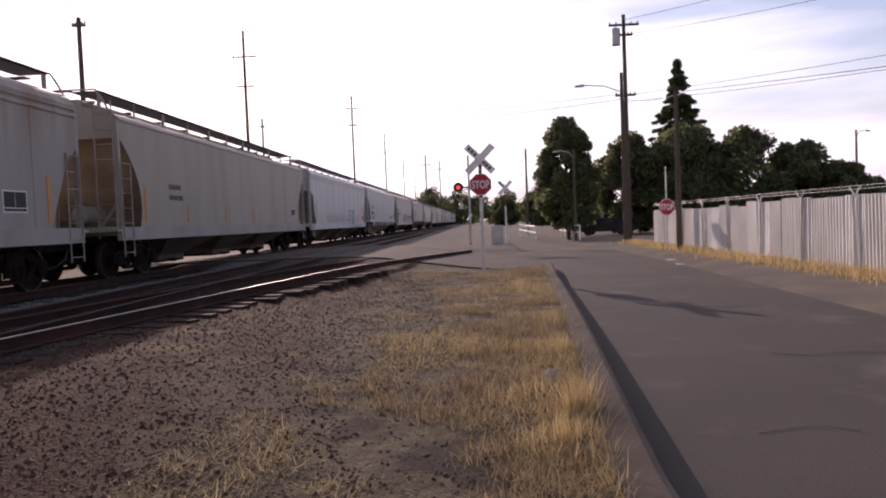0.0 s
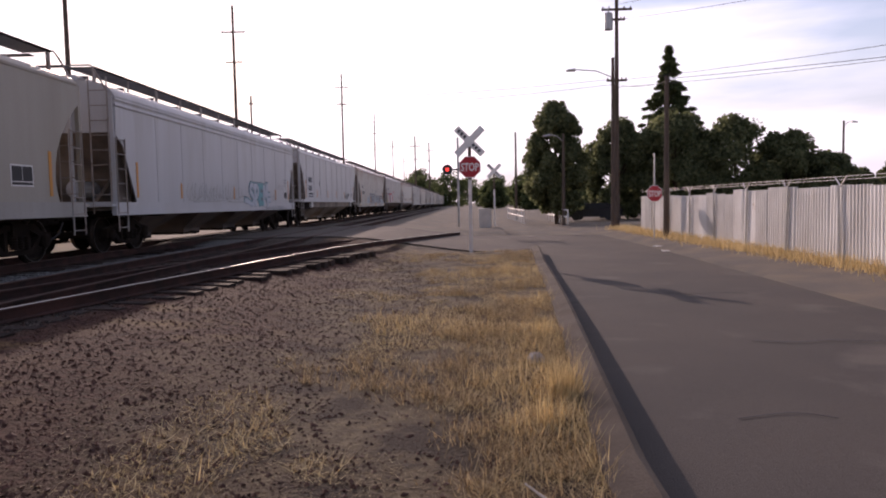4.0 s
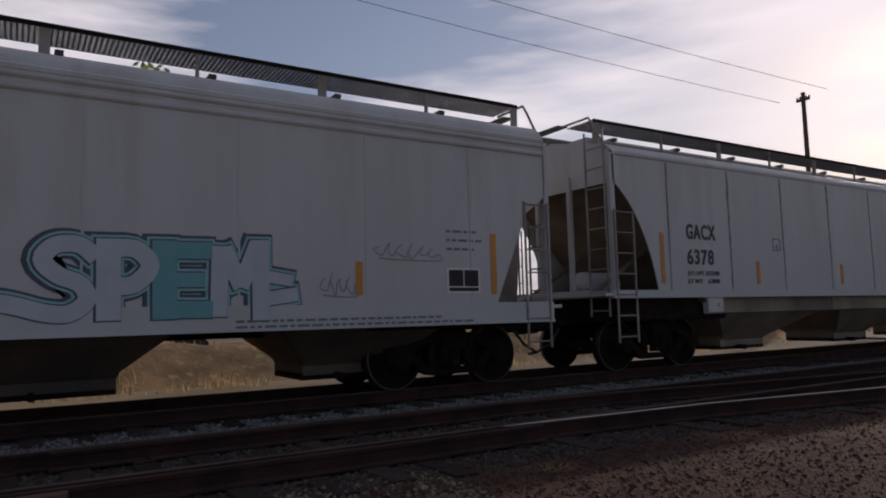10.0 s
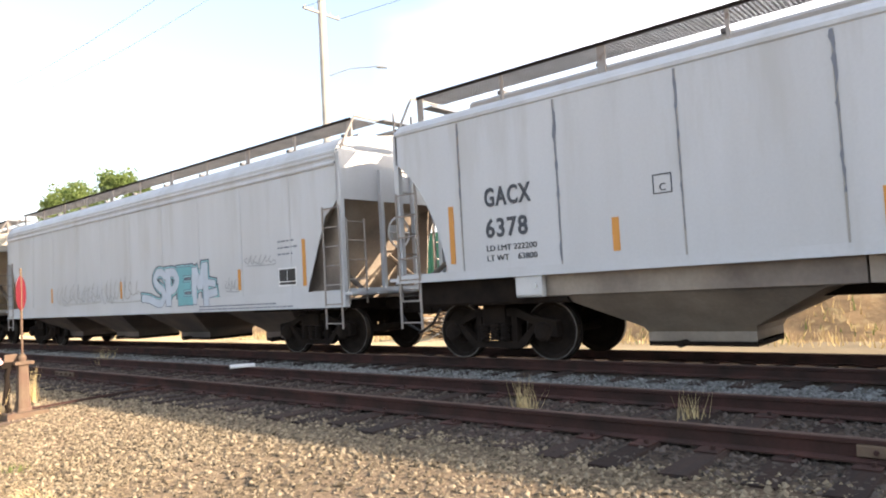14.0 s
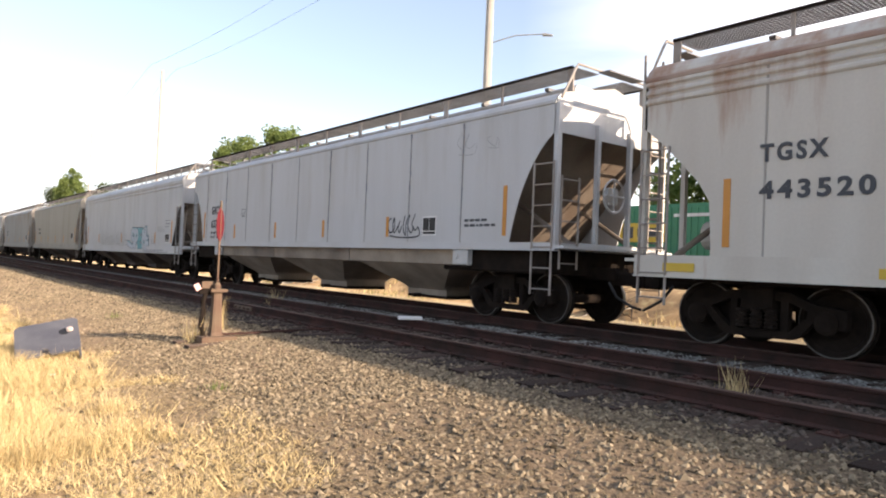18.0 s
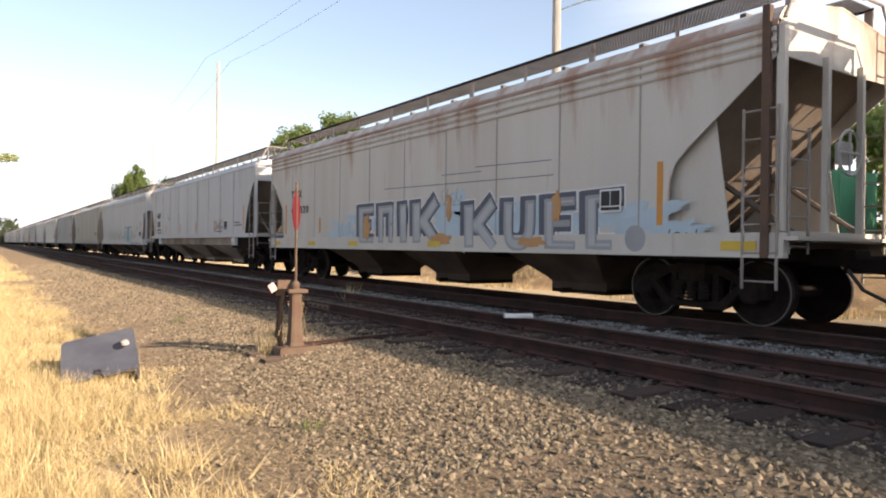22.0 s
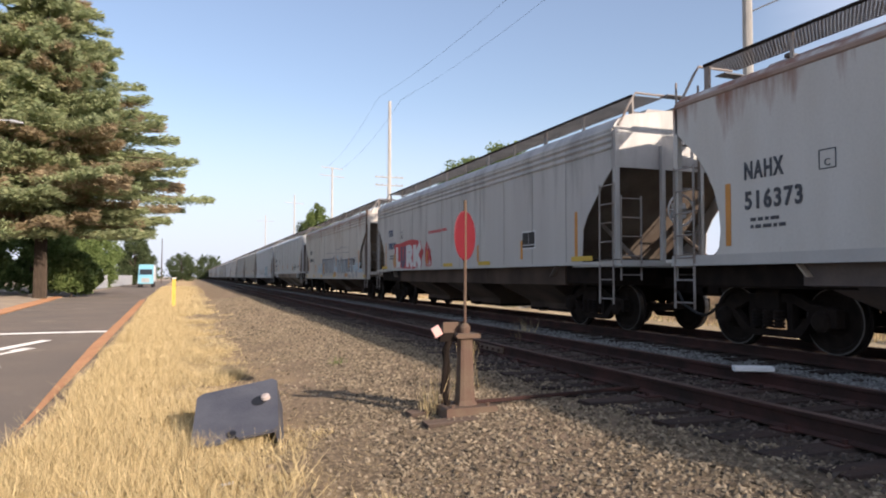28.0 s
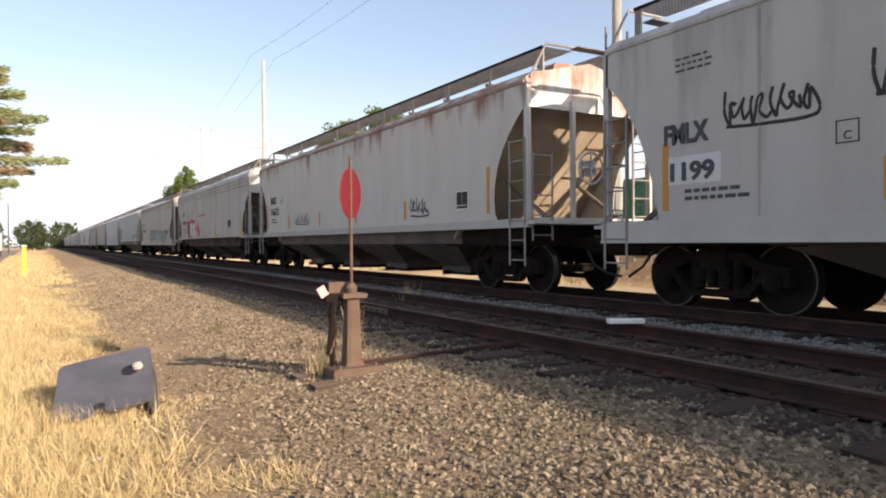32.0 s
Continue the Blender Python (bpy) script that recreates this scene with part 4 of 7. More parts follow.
def on_side(car, name, me, y, z, lift=0.008, label="", tilt=0.0, parent=None):
    ob = new(name, me)
    ob.parent = parent or car
    ob.matrix_basis = Matrix.Translation((HALF + lift, y, z)) @ SIDE @ pose(0, 0, 0, 0, 0, tilt)
    if label:
        tagged(ob, label)
    return ob


def bars(car, y, z, w, rows, h=0.05, gap=0.1, material="ink", seed=1, out=0.0):
    """Small writing that cannot be read."""
    r = random.Random(seed)
    s = Shape()
    for i in range(rows):
        u = y
        while u < y + w * (0.85 + 0.15 * (i % 2)):
            d = r.uniform(0.05, 0.16)
            s.box(HALF + out + 0.001, u, z - i * gap, HALF + out + 0.006, u + d, z - i * gap + h)
            u += d + 0.035
    tagged(part("stencil_lettering", s, M[material], car), "small dark stencilled lines", kind="stuff")


def load_box(car, y, z, w=0.62, h=0.36, out=0.0):
    p = part("consolidated_stencil", Shape().box(HALF + out + 0.001, y - 0.03, z - 0.03, HALF + out + 0.004, y + w + 0.03, z + h + 0.03), M["white_sign"], car, "white-bordered black panel")
    e = HALF + out
    t = Shape().box(e + 0.005, y, z + 0.07, e + 0.009, y + w / 2 - 0.01, z + h).box(e + 0.005, y + w / 2 + 0.01, z + 0.07, e + 0.009, y + w, z + h).box(e + 0.005, y, z, e + 0.009, y + w, z + 0.05)
    part("black_panel", t, M["black"], p)


def scribble(car, y, z, w, h, n, r, material, seed, lift=0.012):
    """A sprayed tag that cannot be read: a few swept strokes."""
    q = random.Random(seed)
    tag = None
    d = w / n
    done = 0
    while done < n:
        k = min(n - done, q.choice((2, 3)))
        ctrl = []
        for i in range(k):
            u = y + d * (done + i)
            ctrl += [(HALF + lift, u + d * q.uniform(0.2, 0.6), z + h * q.uniform(0.6, 1.05)), (HALF + lift, u + d * q.uniform(-0.2, 0.3), z + h * q.uniform(0.3, 0.6)), (HALF + lift, u + d * q.uniform(0.3, 0.9), z + h * q.uniform(-0.05, 0.25)), (HALF + lift, u + d * q.uniform(0.7, 1.3), z + h * q.uniform(0.2, 0.7))]
        if done + k >= n:
            ctrl += [(HALF + lift, y + w * 1.04, z - 0.02), (HALF + lift, y + w * 0.5, z - 0.1 * h), (HALF + lift, y + w * 0.05, z - 0.02 * h)]
        s = Shape().path(sweep(ctrl), r * 0.8, n=4)
        s.v = [(HALF + 0.006 + (x - HALF - lift) * 0.15, a, c) for x, a, c in s.v]
        if tag is None:
            tag = part("graffiti_tag", s, M[material], car, "sprayed graffiti scribble")
        else:
            part("stroke", s, M[material], tag)
        done += k


def blob(y, z, w, h, seed, n=40, rough=0.25):
    r = random.Random(seed)
    out = []
    for i in range(n):
        a = 2 * math.pi * i / n
        k = 1 + rough * (r.random() - 0.5) + rough * 0.6 * math.sin(5 * a + seed)
        c, d = math.cos(a), math.sin(a)
        out.append((y + w / 2 * k * math.copysign(abs(c) ** 0.6, c), z + h / 2 * k * math.copysign(abs(d) ** 0.6, d)))
    return out


def plate(car, y, z, k=0.75):
    """The small framed square stencil."""
    s = Shape()
    for a, b, c2, d in ((0, 0, 0.34, 0.02), (0, 0.32, 0.34, 0.34), (0, 0, 0.02, 0.34), (0.32, 0, 0.34, 0.34)):
        s.box(HALF + 0.001, y + a * k, z + b * k, HALF + 0.005, y + c2 * k, z + d * k)
    p = part("plate_stencil", s, M["ink"], car, "thin framed square stencil")
    on_side(car, "lettering", letters("C", 0.18 * k, M["ink"]), y + 0.11 * k, z + 0.05 * k, parent=p)


def streak(car, y, z0, z1, w, seed, material):
    """A ragged upright stain."""
    r = random.Random(seed)
    left, right = [], []
    for i in range(23):
        z = z1 + (z0 - z1) * i / 22
        k = w * (1 - 0.5 * i / 22) * r.choice((0.3, 0.6, 0.9, 1.4))
        m = y + r.uniform(-0.25, 0.25) * w
        left.append((m - k / 2, z))
        right.append((m + k / 2, z))
    part("stain", Shape().slab(left + right[::-1], 0, HALF + 0.0005, HALF + 0.0095), M[material], car, "ragged stain on the paint")


# sprayed shapes as broad strokes through points of a unit box, each with its width
STEM = (((0.2, 0), (0.18, 1)), 0.34)
FORMS = {
    "comb": (STEM, (((0.06, 0.89), (0.95, 0.90)), 0.24), (((0.2, 0.5), (0.82, 0.5)), 0.2), (((0.06, 0.11), (0.97, 0.1)), 0.24)),
    "arch": (STEM, (((0.1, 0.86), (0.78, 0.88)), 0.28), (((0.76, 1.0), (0.74, 0.45)), 0.30), (((0.75, 0.55), (0.76, 0.0)), 0.30)),
    "bar": ((((0.5, 0), (0.44, 1)), 0.66),),
    "fork": (STEM, (((0.3, 0.42), (0.92, 1.0)), 0.28), (((0.42, 0.55), (0.95, 0.0)), 0.30)),
    "cup": ((((0.2, 1), (0.2, 0.35), (0.32, 0.14), (0.62, 0.13), (0.8, 0.35), (0.82, 1)), 0.32),),
    "hook": (STEM, (((0.06, 0.9), (0.95, 0.92)), 0.22), (((0.2, 0.11), (0.72, 0.11)), 0.24)),
    "foot": (STEM, (((0.05, 0.12), (0.98, 0.10)), 0.30)),
    "loop": (STEM, (((0.1, 0.89), (0.6, 0.91), (0.84, 0.73), (0.6, 0.53), (0.2, 0.5)), 0.24), (((0.4, 0.52), (0.95, 0.0)), 0.28)),
    "bowl": (STEM, (((0.1, 0.88), (0.6, 0.9), (0.86, 0.68), (0.6, 0.44), (0.2, 0.42)), 0.26)),
    "snake": ((((0.95, 0.78), (0.72, 0.93), (0.38, 0.92), (0.2, 0.74), (0.42, 0.55), (0.74, 0.44), (0.84, 0.24), (0.6, 0.08), (0.25, 0.09), (-0.25, 0.2), (-0.8, 0.24)), 0.22),),
    "peaks": ((((0.12, 0.02), (0.14, 0.95)), 0.24), (((0.2, 0.92), (0.5, 0.42)), 0.24), (((0.5, 0.42), (0.78, 1.0)), 0.24), (((0.84, 1.05), (0.86, -0.04)), 0.26), (((0.8, 0.22), (1.5, 0.3)), 0.2), (((1.0, 0.55), (1.4, 0.5)), 0.16)),
}


def ribbon(pts, half, grow):
    """Outline of a broad stroke through the points, longer at both ends by grow."""
    pts = [Vector((a, b)) for a, b in pts]
    if len(pts) > 3:
        pts = [Vector((p.x, p.y)) for p in sweep([(p.x, p.y, 0) for p in pts], 4)]
    left, right = [], []
    for i, p in enumerate(pts):
        a, b = pts[max(0, i - 1)], pts[min(len(pts) - 1, i + 1)]
        d = (b - a).normalized()
        q = p + d * (grow if i == len(pts) - 1 else -grow if i == 0 else 0.0)
        o = Vector((-d.y, d.x)) * (half + grow)
        left.append(tuple(q + o))
        right.append(tuple(q - o))
    return left + right[::-1]


def sprayed(car, label, z, h, shapes, layers, low=0.0):
    """A row of sprayed shapes (y, width, form, colour of the fill); layers: name, growth, shift, colour or None for the shape's own."""
    g = None
    for n, (name, grow, dy, key) in enumerate(layers):
        for i, (u, w, form, fill) in enumerate(shapes):
            for j, (pts, k) in enumerate(FORMS[form]):
                out = ribbon([(u + a * w + dy, z + c * h) for a, c in pts], max(0.03, k * w / 2), grow)
                out = [(a, max(b, low)) for a, b in out]
                lift = HALF + 0.004 + 0.0045 * n + 0.0007 * j + 0.0003 * (i % 2)
                ob = part("graffiti_piece" if g is None else name, Shape().slab(out, 0, lift - 0.002, lift), M[key or fill], g or car, label if g is None else "")
                g = g or ob


def fitted(me, width):
    lo, hi = min(v.co.x for v in me.vertices), max(v.co.x for v in me.vertices)
    me.transform(Matrix.Diagonal((width / (hi - lo), 1, 1, 1)) @ Matrix.Translation((-lo, 0, 0)))
    return me


def stencil(car, top, low, y, z, size, w1, w2, material="ink", bold=0.01, spacing=1.15, gap=1.22):
    on_side(car, "lettering", fitted(letters(top, size, M[material], bold=bold, spacing=spacing), w1), y, z, label="dark stencilled lettering")
    on_side(car, "lettering", fitted(letters(low, size, M[material], bold=bold, spacing=spacing), w2), y, z - size * gap, label="dark stencilled numbers")


cars, spins = {}, {}
def sizes(ln, gap=0.9):
    """Coupled length, body length and truck place for the next wagon."""
    global LEN, BODY, TRUCK_Y
    LEN, BODY, TRUCK_Y = ln, ln - 2 * gap, ln / 2 - 2.45


sizes(18.8, 0.65)
TRUCK_Y = 7.25
cars[0], spins[0] = hopper_car("steep", "car_white", "car_white", 4, "weathered pale grey covered hopper wagon with teal graffiti", dy=0.6, mouth=(0.32, 0.94, 0.185), pitch=3.8)
c = cars[0]
sprayed(c, "teal and white graffiti letters with dark outlines", 1.14, 0.88, ((2.2, 0.68, "snake", "graf_cool"), (2.86, 0.64, "bowl", "graf_cool"), (3.44, 0.68, "comb", "teal"), (4.1, 0.7, "peaks", "graf_cool")), (("outline", 0.095, -0.02, "graf_slate"), ("ground_colour", 0.06, 0.0, "teal_light"), ("inner_line", 0.034, 0.0, "graf_slate"), ("fill", 0.018, 0.012, None)))
load_box(c, 7.48, 1.44, 0.52, 0.31)
bars(c, 7.45, 2.3, 0.6, 3, h=0.035, seed=8, gap=0.13, material="graf_grey")
scribble(c, -3.9, 1.36, 2.9, 0.52, 9, 0.03, "graf_dim", 71)
scribble(c, -0.5, 1.34, 2.0, 0.6, 7, 0.02, "graf_olive", 72)
scribble(c, -3.6, 1.3, 3.4, 0.6, 11, 0.014, "graf_mid", 5)
scribble(c, 6.3, 1.9, 1.0, 0.22, 6, 0.012, "graf_mid", 6)
scribble(c, 5.5, 1.4, 0.5, 0.3, 4, 0.012, "graf_mid", 16)
bars(c, 4.4, 1.06, 3.4, 2, h=0.03, gap=0.07, seed=12, out=0.013, material="graf_grey")
sizes(19.8)
cars[1], spins[1] = hopper_car("round", "car_white", "car_white", 3, "clean white covered hopper wagon with dark seams", dy=-0.1, s0=1.31, s1=1.45, under="hopper_grey", seams=(-0.52, 1.775), mouth=(0.40, 0.98, 0.17))
c = cars[1]
stencil(c, "GACX", "6378", -7.25, 2.41, 0.39, 0.85, 0.76)
on_side(c, "lettering", fitted(letters("LD LMT 222200", 0.125, M["ink"]), 0.90), -7.25, 1.72, label="small stencilled weights")
on_side(c, "lettering", fitted(letters("LT WT    63800", 0.125, M["ink"]), 0.90), -7.25, 1.57, label="small stencilled weights")
plate(c, -4.55, 2.25)
part("valve_box", Shape().bevel_box(HALF - 0.1, -6.75, 1.0, HALF + 0.02, -6.3, 1.32, 0.03).tube((HALF + 0.02, -6.42, 1.17), (HALF + 0.05, -6.42, 1.17), 0.05), M["steel_white"], c)
part("valve_box", Shape().bevel_box(HALF - 0.1, 6.3, 1.0, HALF + 0.02, 6.75, 1.32, 0.03).tube((HALF + 0.02, 6.42, 1.17), (HALF + 0.05, 6.42, 1.17), 0.05), M["steel_white"], c)
load_box(c, 5.25, 1.62, 0.42, 0.34)
scribble(c, 3.95, 1.6, 1.1, 0.5, 6, 0.022, "ink", 7)
scribble(c, 6.3, 3.2, 0.5, 0.4, 2, 0.008, "graf_mid", 17)
scribble(c, 7.2, 3.25, 0.3, 0.25, 1, 0.008, "graf_mid", 18)
bars(c, 6.6, 1.85, 0.8, 2, seed=5)
for k in range(-4, 5):
    y = k * 1.775 - 0.62
    if abs(y) < 7.8:
        streak(c, y, 1.5 + 0.25 * (k % 3), 3.8, 0.032 + 0.014 * (k % 2), 60 + k, "graf_grey")
sizes(19.55)
cars[2], spins[2] = hopper_car("deep", "car_tan", "car_tan", 3, "tan covered hopper wagon with rust-streaked roof and big graffiti", rust=True, dy=-0.225, seams=(-0.145, 1.72), under="hopper_brown", mouth=(0.28, 0.94, 0.17), pitch=4.05)
c = cars[2]
stencil(c, "TGSX", "443520", -7.32, 2.50, 0.31, 0.84, 1.36, spacing=1.3, gap=1.55)
for a, z, w, h, sd in ((-3.55, 1.42, 1.5, 0.55, 3), (-1.2, 1.75, 3.6, 0.5, 5), (1.5, 1.62, 1.5, 1.0, 8), (4.2, 1.45, 3.6, 0.7, 13), (6.5, 1.5, 1.5, 0.5, 11), (7.1, 1.32, 1.0, 0.22, 14)):
    part("graffiti_cloud", Shape().slab(blob(a, z, w, h, sd, 56, 0.5), 0, HALF + 0.002, HALF + 0.004 + 0.0004 * (sd % 5)), M["pale_blue"], c, "pale blue sprayed cloud")
LAYERS = (("rim", 0.085, -0.02, "graf_white"), ("shade", 0.055, -0.025, "graf_slate"), ("fill", -0.03, 0.035, None), ("sheen", -0.085, 0.055, "graf_pale"))
sprayed(c, "large grey graffiti shapes with white outlines", 1.09, 0.96, ((-2.72, 0.92, "comb", "graf_mid"), (-1.66, 0.88, "arch", "graf_mid"), (-0.68, 0.56, "bar", "graf_mid"), (-0.05, 1.15, "fork", "graf_mid")), LAYERS, 0.985)
sprayed(c, "large grey graffiti shapes with white outlines", 1.0, 0.92, ((1.96, 1.12, "fork", "graf_mid"), (3.22, 0.98, "cup", "graf_mid"), (4.36, 0.86, "comb", "graf_mid"), (5.34, 0.9, "hook", "graf_mid")), LAYERS, 0.985)
for a, b2, z1, z2 in ((-1.3, 4.65, 2.41, 2.29), (1.2, 2.6, 2.55, 2.52), (2.4, 4.6, 2.62, 2.55)):
    part("scratch", Shape().slab([(a, z1), (b2, z2), (b2, z2 + 0.018), (a, z1 + 0.022)], 0, HALF + 0.001, HALF + 0.004), M["graf_grey"], c, "long dark scratch")
part("graffiti_dot", Shape().turned([(0.19, HALF + 0.001), (0.2, HALF + 0.012), (0.17, HALF + 0.013)], (0, 6.45, 1.2), 0, 20), M["graf_mid"], c, "grey sprayed dot")
for a, z, w, h, sd in ((-2.2, 1.5, 0.3, 0.6, 2), (1.5, 1.85, 0.16, 0.5, 4), (1.2, 1.2, 0.7, 0.22, 6), (4.75, 1.75, 0.2, 0.5, 7), (4.1, 1.15, 0.7, 0.16, 9)):
    part("graffiti_smudge", Shape().slab(blob(a, z, w, h, sd, 28, 0.25), 0, HALF + 0.002, HALF + 0.0235), M["graf_orange"], c, "orange sprayed smudge")
scribble(c, 1.2, 1.95, 0.7, 0.35, 4, 0.014, "graf_mid", 51)
scribble(c, 7.05, 1.1, 0.55, 0.25, 4, 0.012, "ink", 52)
scribble(c, -3.9, 1.3, 0.9, 0.4, 4, 0.012, "graf_mid", 53)
for yy in (-8.7, -5.9, -3.2, 0.7, 7.9):
    part("sill_reflector", Shape().box(HALF + 0.02, yy, 1.04, HALF + 0.026, yy + 0.5, 1.16), M["yellow"], c, "yellow reflective strip")
load_box(c, 5.78, 1.64, 0.38, 0.30, out=0.03)
part("corner_post", Shape().box(HALF - 0.02, 8.47, 0.95, HALF + 0.06, 8.57, 4.1), M["post_rust"], c, "dark rusty corner post")
sizes(19.3)
cars[3], spins[3] = hopper_car("slant", "car_grey", "car_grey", 3, "grey covered hopper wagon with red graffiti letters", dy=-0.35, s0=1.30, s1=1.36, under="hopper_brown", seams=(0.80, 1.55), mouth=(0.34, 0.86, 0.27))
c = cars[3]
stencil(c, "ITFX", "700392", -7.36, 2.66, 0.34, 0.64, 1.08, "navy", gap=1.5)
bars(c, -7.15, 1.85, 1.1, 2, seed=6)
plate(c, -5.65, 2.5)
part("graffiti_cloud", Shape().slab(blob(-4.85, 1.88, 3.5, 1.0, 2, 64, 0.10), 0, HALF + 0.013, HALF + 0.0155), M["graf_red"], c, "red sprayed cloud behind the letters")
part("graffiti_smudge", Shape().slab(blob(-6.4, 1.7, 0.4, 0.5, 4, 30, 0.3), 0, HALF + 0.013, HALF + 0.0165), M["graf_orange"], c, "orange sprayed smudge")
sprayed(c, "white graffiti letters on a red cloud", 1.45, 0.71, ((-6.2, 0.5, "foot", "graf_white"), (-5.62, 0.62, "cup", "graf_purple"), (-4.88, 0.74, "loop", "graf_white"), (-4.04, 0.86, "fork", "graf_white")), (("backing", 0.05, 0.0, "graf_red"), ("glow", 0.04, 0.0, "graf_red"), ("shade", 0.035, 0.0, "graf_red"), ("fill", 0.035, 0.0, None)))
scribble(c, -2.75, 1.5, 0.62, 0.72, 9, 0.03, "graf_red", 21)
bars(c, -2.4, 2.5, 2.1, 1, h=0.09, material="graf_red", seed=7)
load_box(c, 4.6, 1.75)
for yy in (-8.3, -0.9, 1.9, 6.9):
    part("sill_reflector", Shape().box(HALF + 0.02, yy, 1.38, HALF + 0.026, yy + 0.8, 1.48), M["yellow"], c, "yellow reflective strip")
sizes(19.55, 1.04)
cars[4], spins[4] = hopper_car("bulge", "car_rusty", "car_grey", 4, "pale grey covered hopper wagon with rust along the roof edge", dy=-0.365, rust=True, s0=1.24, s1=1.40, under="hopper_under", mouth=(0.40, 0.92, 0.20))
c = cars[4]
stencil(c, "NAHX", "516373", -7.6, 2.46, 0.35, 0.70, 1.0, spacing=1.2)
bars(c, -7.5, 1.85, 0.6, 2, seed=9)
plate(c, -6.35, 2.42)
scribble(c, -4.7, 1.65, 1.35, 0.35, 7, 0.022, "ink", 31)
scribble(c, 3.9, 1.62, 0.85, 0.4, 6, 0.026, "ink", 33)
load_box(c, 6.02, 1.68, 0.42, 0.34)
sizes(20.0)
cars[5], spins[5] = hopper_car("round", "car_grey", "car_grey", 3, "light grey covered hopper wagon with black sprayed tags")
c = cars[5]
on_side(c, "lettering", fitted(letters("FMLX", 0.37, M["ink"], bold=0.015), 0.74), -7.95, 2.30, label="dark stencilled lettering")
np_ = part("number_panel", Shape().box(HALF + 0.001, -7.92, 1.74, HALF + 0.005, -7.02, 2.12), M["graf_white"], c, "white patch behind the numbers")
on_side(c, "lettering", fitted(letters("1199", 0.33, M["ink"], bold=0.012), 0.72), -7.84, 1.80, 0.012, label="dark numbers")
bars(c, -7.6, 1.62, 1.0, 2, seed=10)
plate(c, -5.55, 2.02)
scribble(c, -7.0, 2.42, 1.2, 0.42, 9, 0.026, "black", 41)
scribble(c, -5.2, 2.5, 1.5, 0.5, 8, 0.028, "black", 43)
bars(c, -7.75, 3.42, 0.6, 3, h=0.03, gap=0.08, seed=44)
for k in range(-1, 4):
    streak(c, k * 1.9 + 0.6, 1.4, 3.4, 0.05, 70 + k, "car_dull")
sizes(19.4)
generic = []
for style, paint, sp, gates, lab in (
    ("steep", "car_dull", "car_dull", 4, "dull grey covered hopper wagon, weathered"),
    ("round", "car_grey", "car_grey", 3, "grey covered hopper wagon with rounded end sheets"),
    ("slant", "car_tan", "car_tan", 3, "tan covered hopper wagon, dusty"),
    ("bulge", "car_ochre", "car_dull", 3, "buff-grey covered hopper wagon, faded"),
):
    generic.append((style, paint, sp, gates, lab))
first = {}
for k in list(range(-19, 0)) + list(range(6, 17)):
    i = 3 if k in (-1, -6, -11) else (k + 2) % 3
    if i not in first:
        cars[k], sp_ = hopper_car(*generic[i])
        load_box(cars[k], 6.4, 1.6)
        bars(cars[k], -6.2, 2.3, 0.9, 2, h=0.14, gap=0.3, seed=k + 50)
        first[i] = cars[k]
    else:
        cars[k] = copy_thing(first[i], Matrix())


# ---- things are set down below; the train runs along its track ----
# seconds and the place of the joint behind the wagon with the teal graffiti
JOINT = [(0, 53.6), (3, 39.5), (6, 25.6), (8, 16.3), (9, 12.1), (10, 7.9), (11, 3.6), (12, -0.75), (13, -5.3), (14, -9.75), (17, -23.7), (18, -28.4), (19, -33.0), (20, -37.55), (22, -46.75), (23, -51.3), (24, -55.9), (25, -60.5), (28, -74.1), (30, -83.2), (32, -92.4)]


def place_of(k):
    """Origin of a wagon from the joint."""
    if k < 0:
        return -18.8 + 19.4 * k + 9.7
    if k > 5:
        return 98.2 + 19.4 * (k - 6) + 9.7
    return (-10.0, 10.0, 29.8, 49.35, 68.65, 88.2)[k]


def train_motions():
    for k, car in cars.items():
        walk(car, [(t, pose(TRAIN_X, g + place_of(k), RAIL_Z)) for t, g in JOINT])
    ts = [round(0.1 * i, 1) for i in range(0, 321)]
    gs = np.interp(ts, [a for a, _ in JOINT], [b for _, b in JOINT])
    for k in (0, 1, 2, 3, 4, 5):
        for w in spins[k]:
            y = w.location.y
            walk(w, [(t, pose(0, y, 0.457, math.degrees((gs[0] - g) / 0.457))) for t, g in zip(ts, gs)])


track("straight main track under the train with worn rails", lambda y: TRAIN_X, -340, 340, M["rail_top_dull"], -30, 30, plates=False)
track("straight siding track with brown rails and old ties", siding_line, -340, 160, M["rail_top_dull"], -70, 24, plates=True)
track("curving spur track with worn rails", spur_line, 4.0, 37.0, M["rail_top"], 9.0, 20.0, dz=spur_drop, worn=0.012)


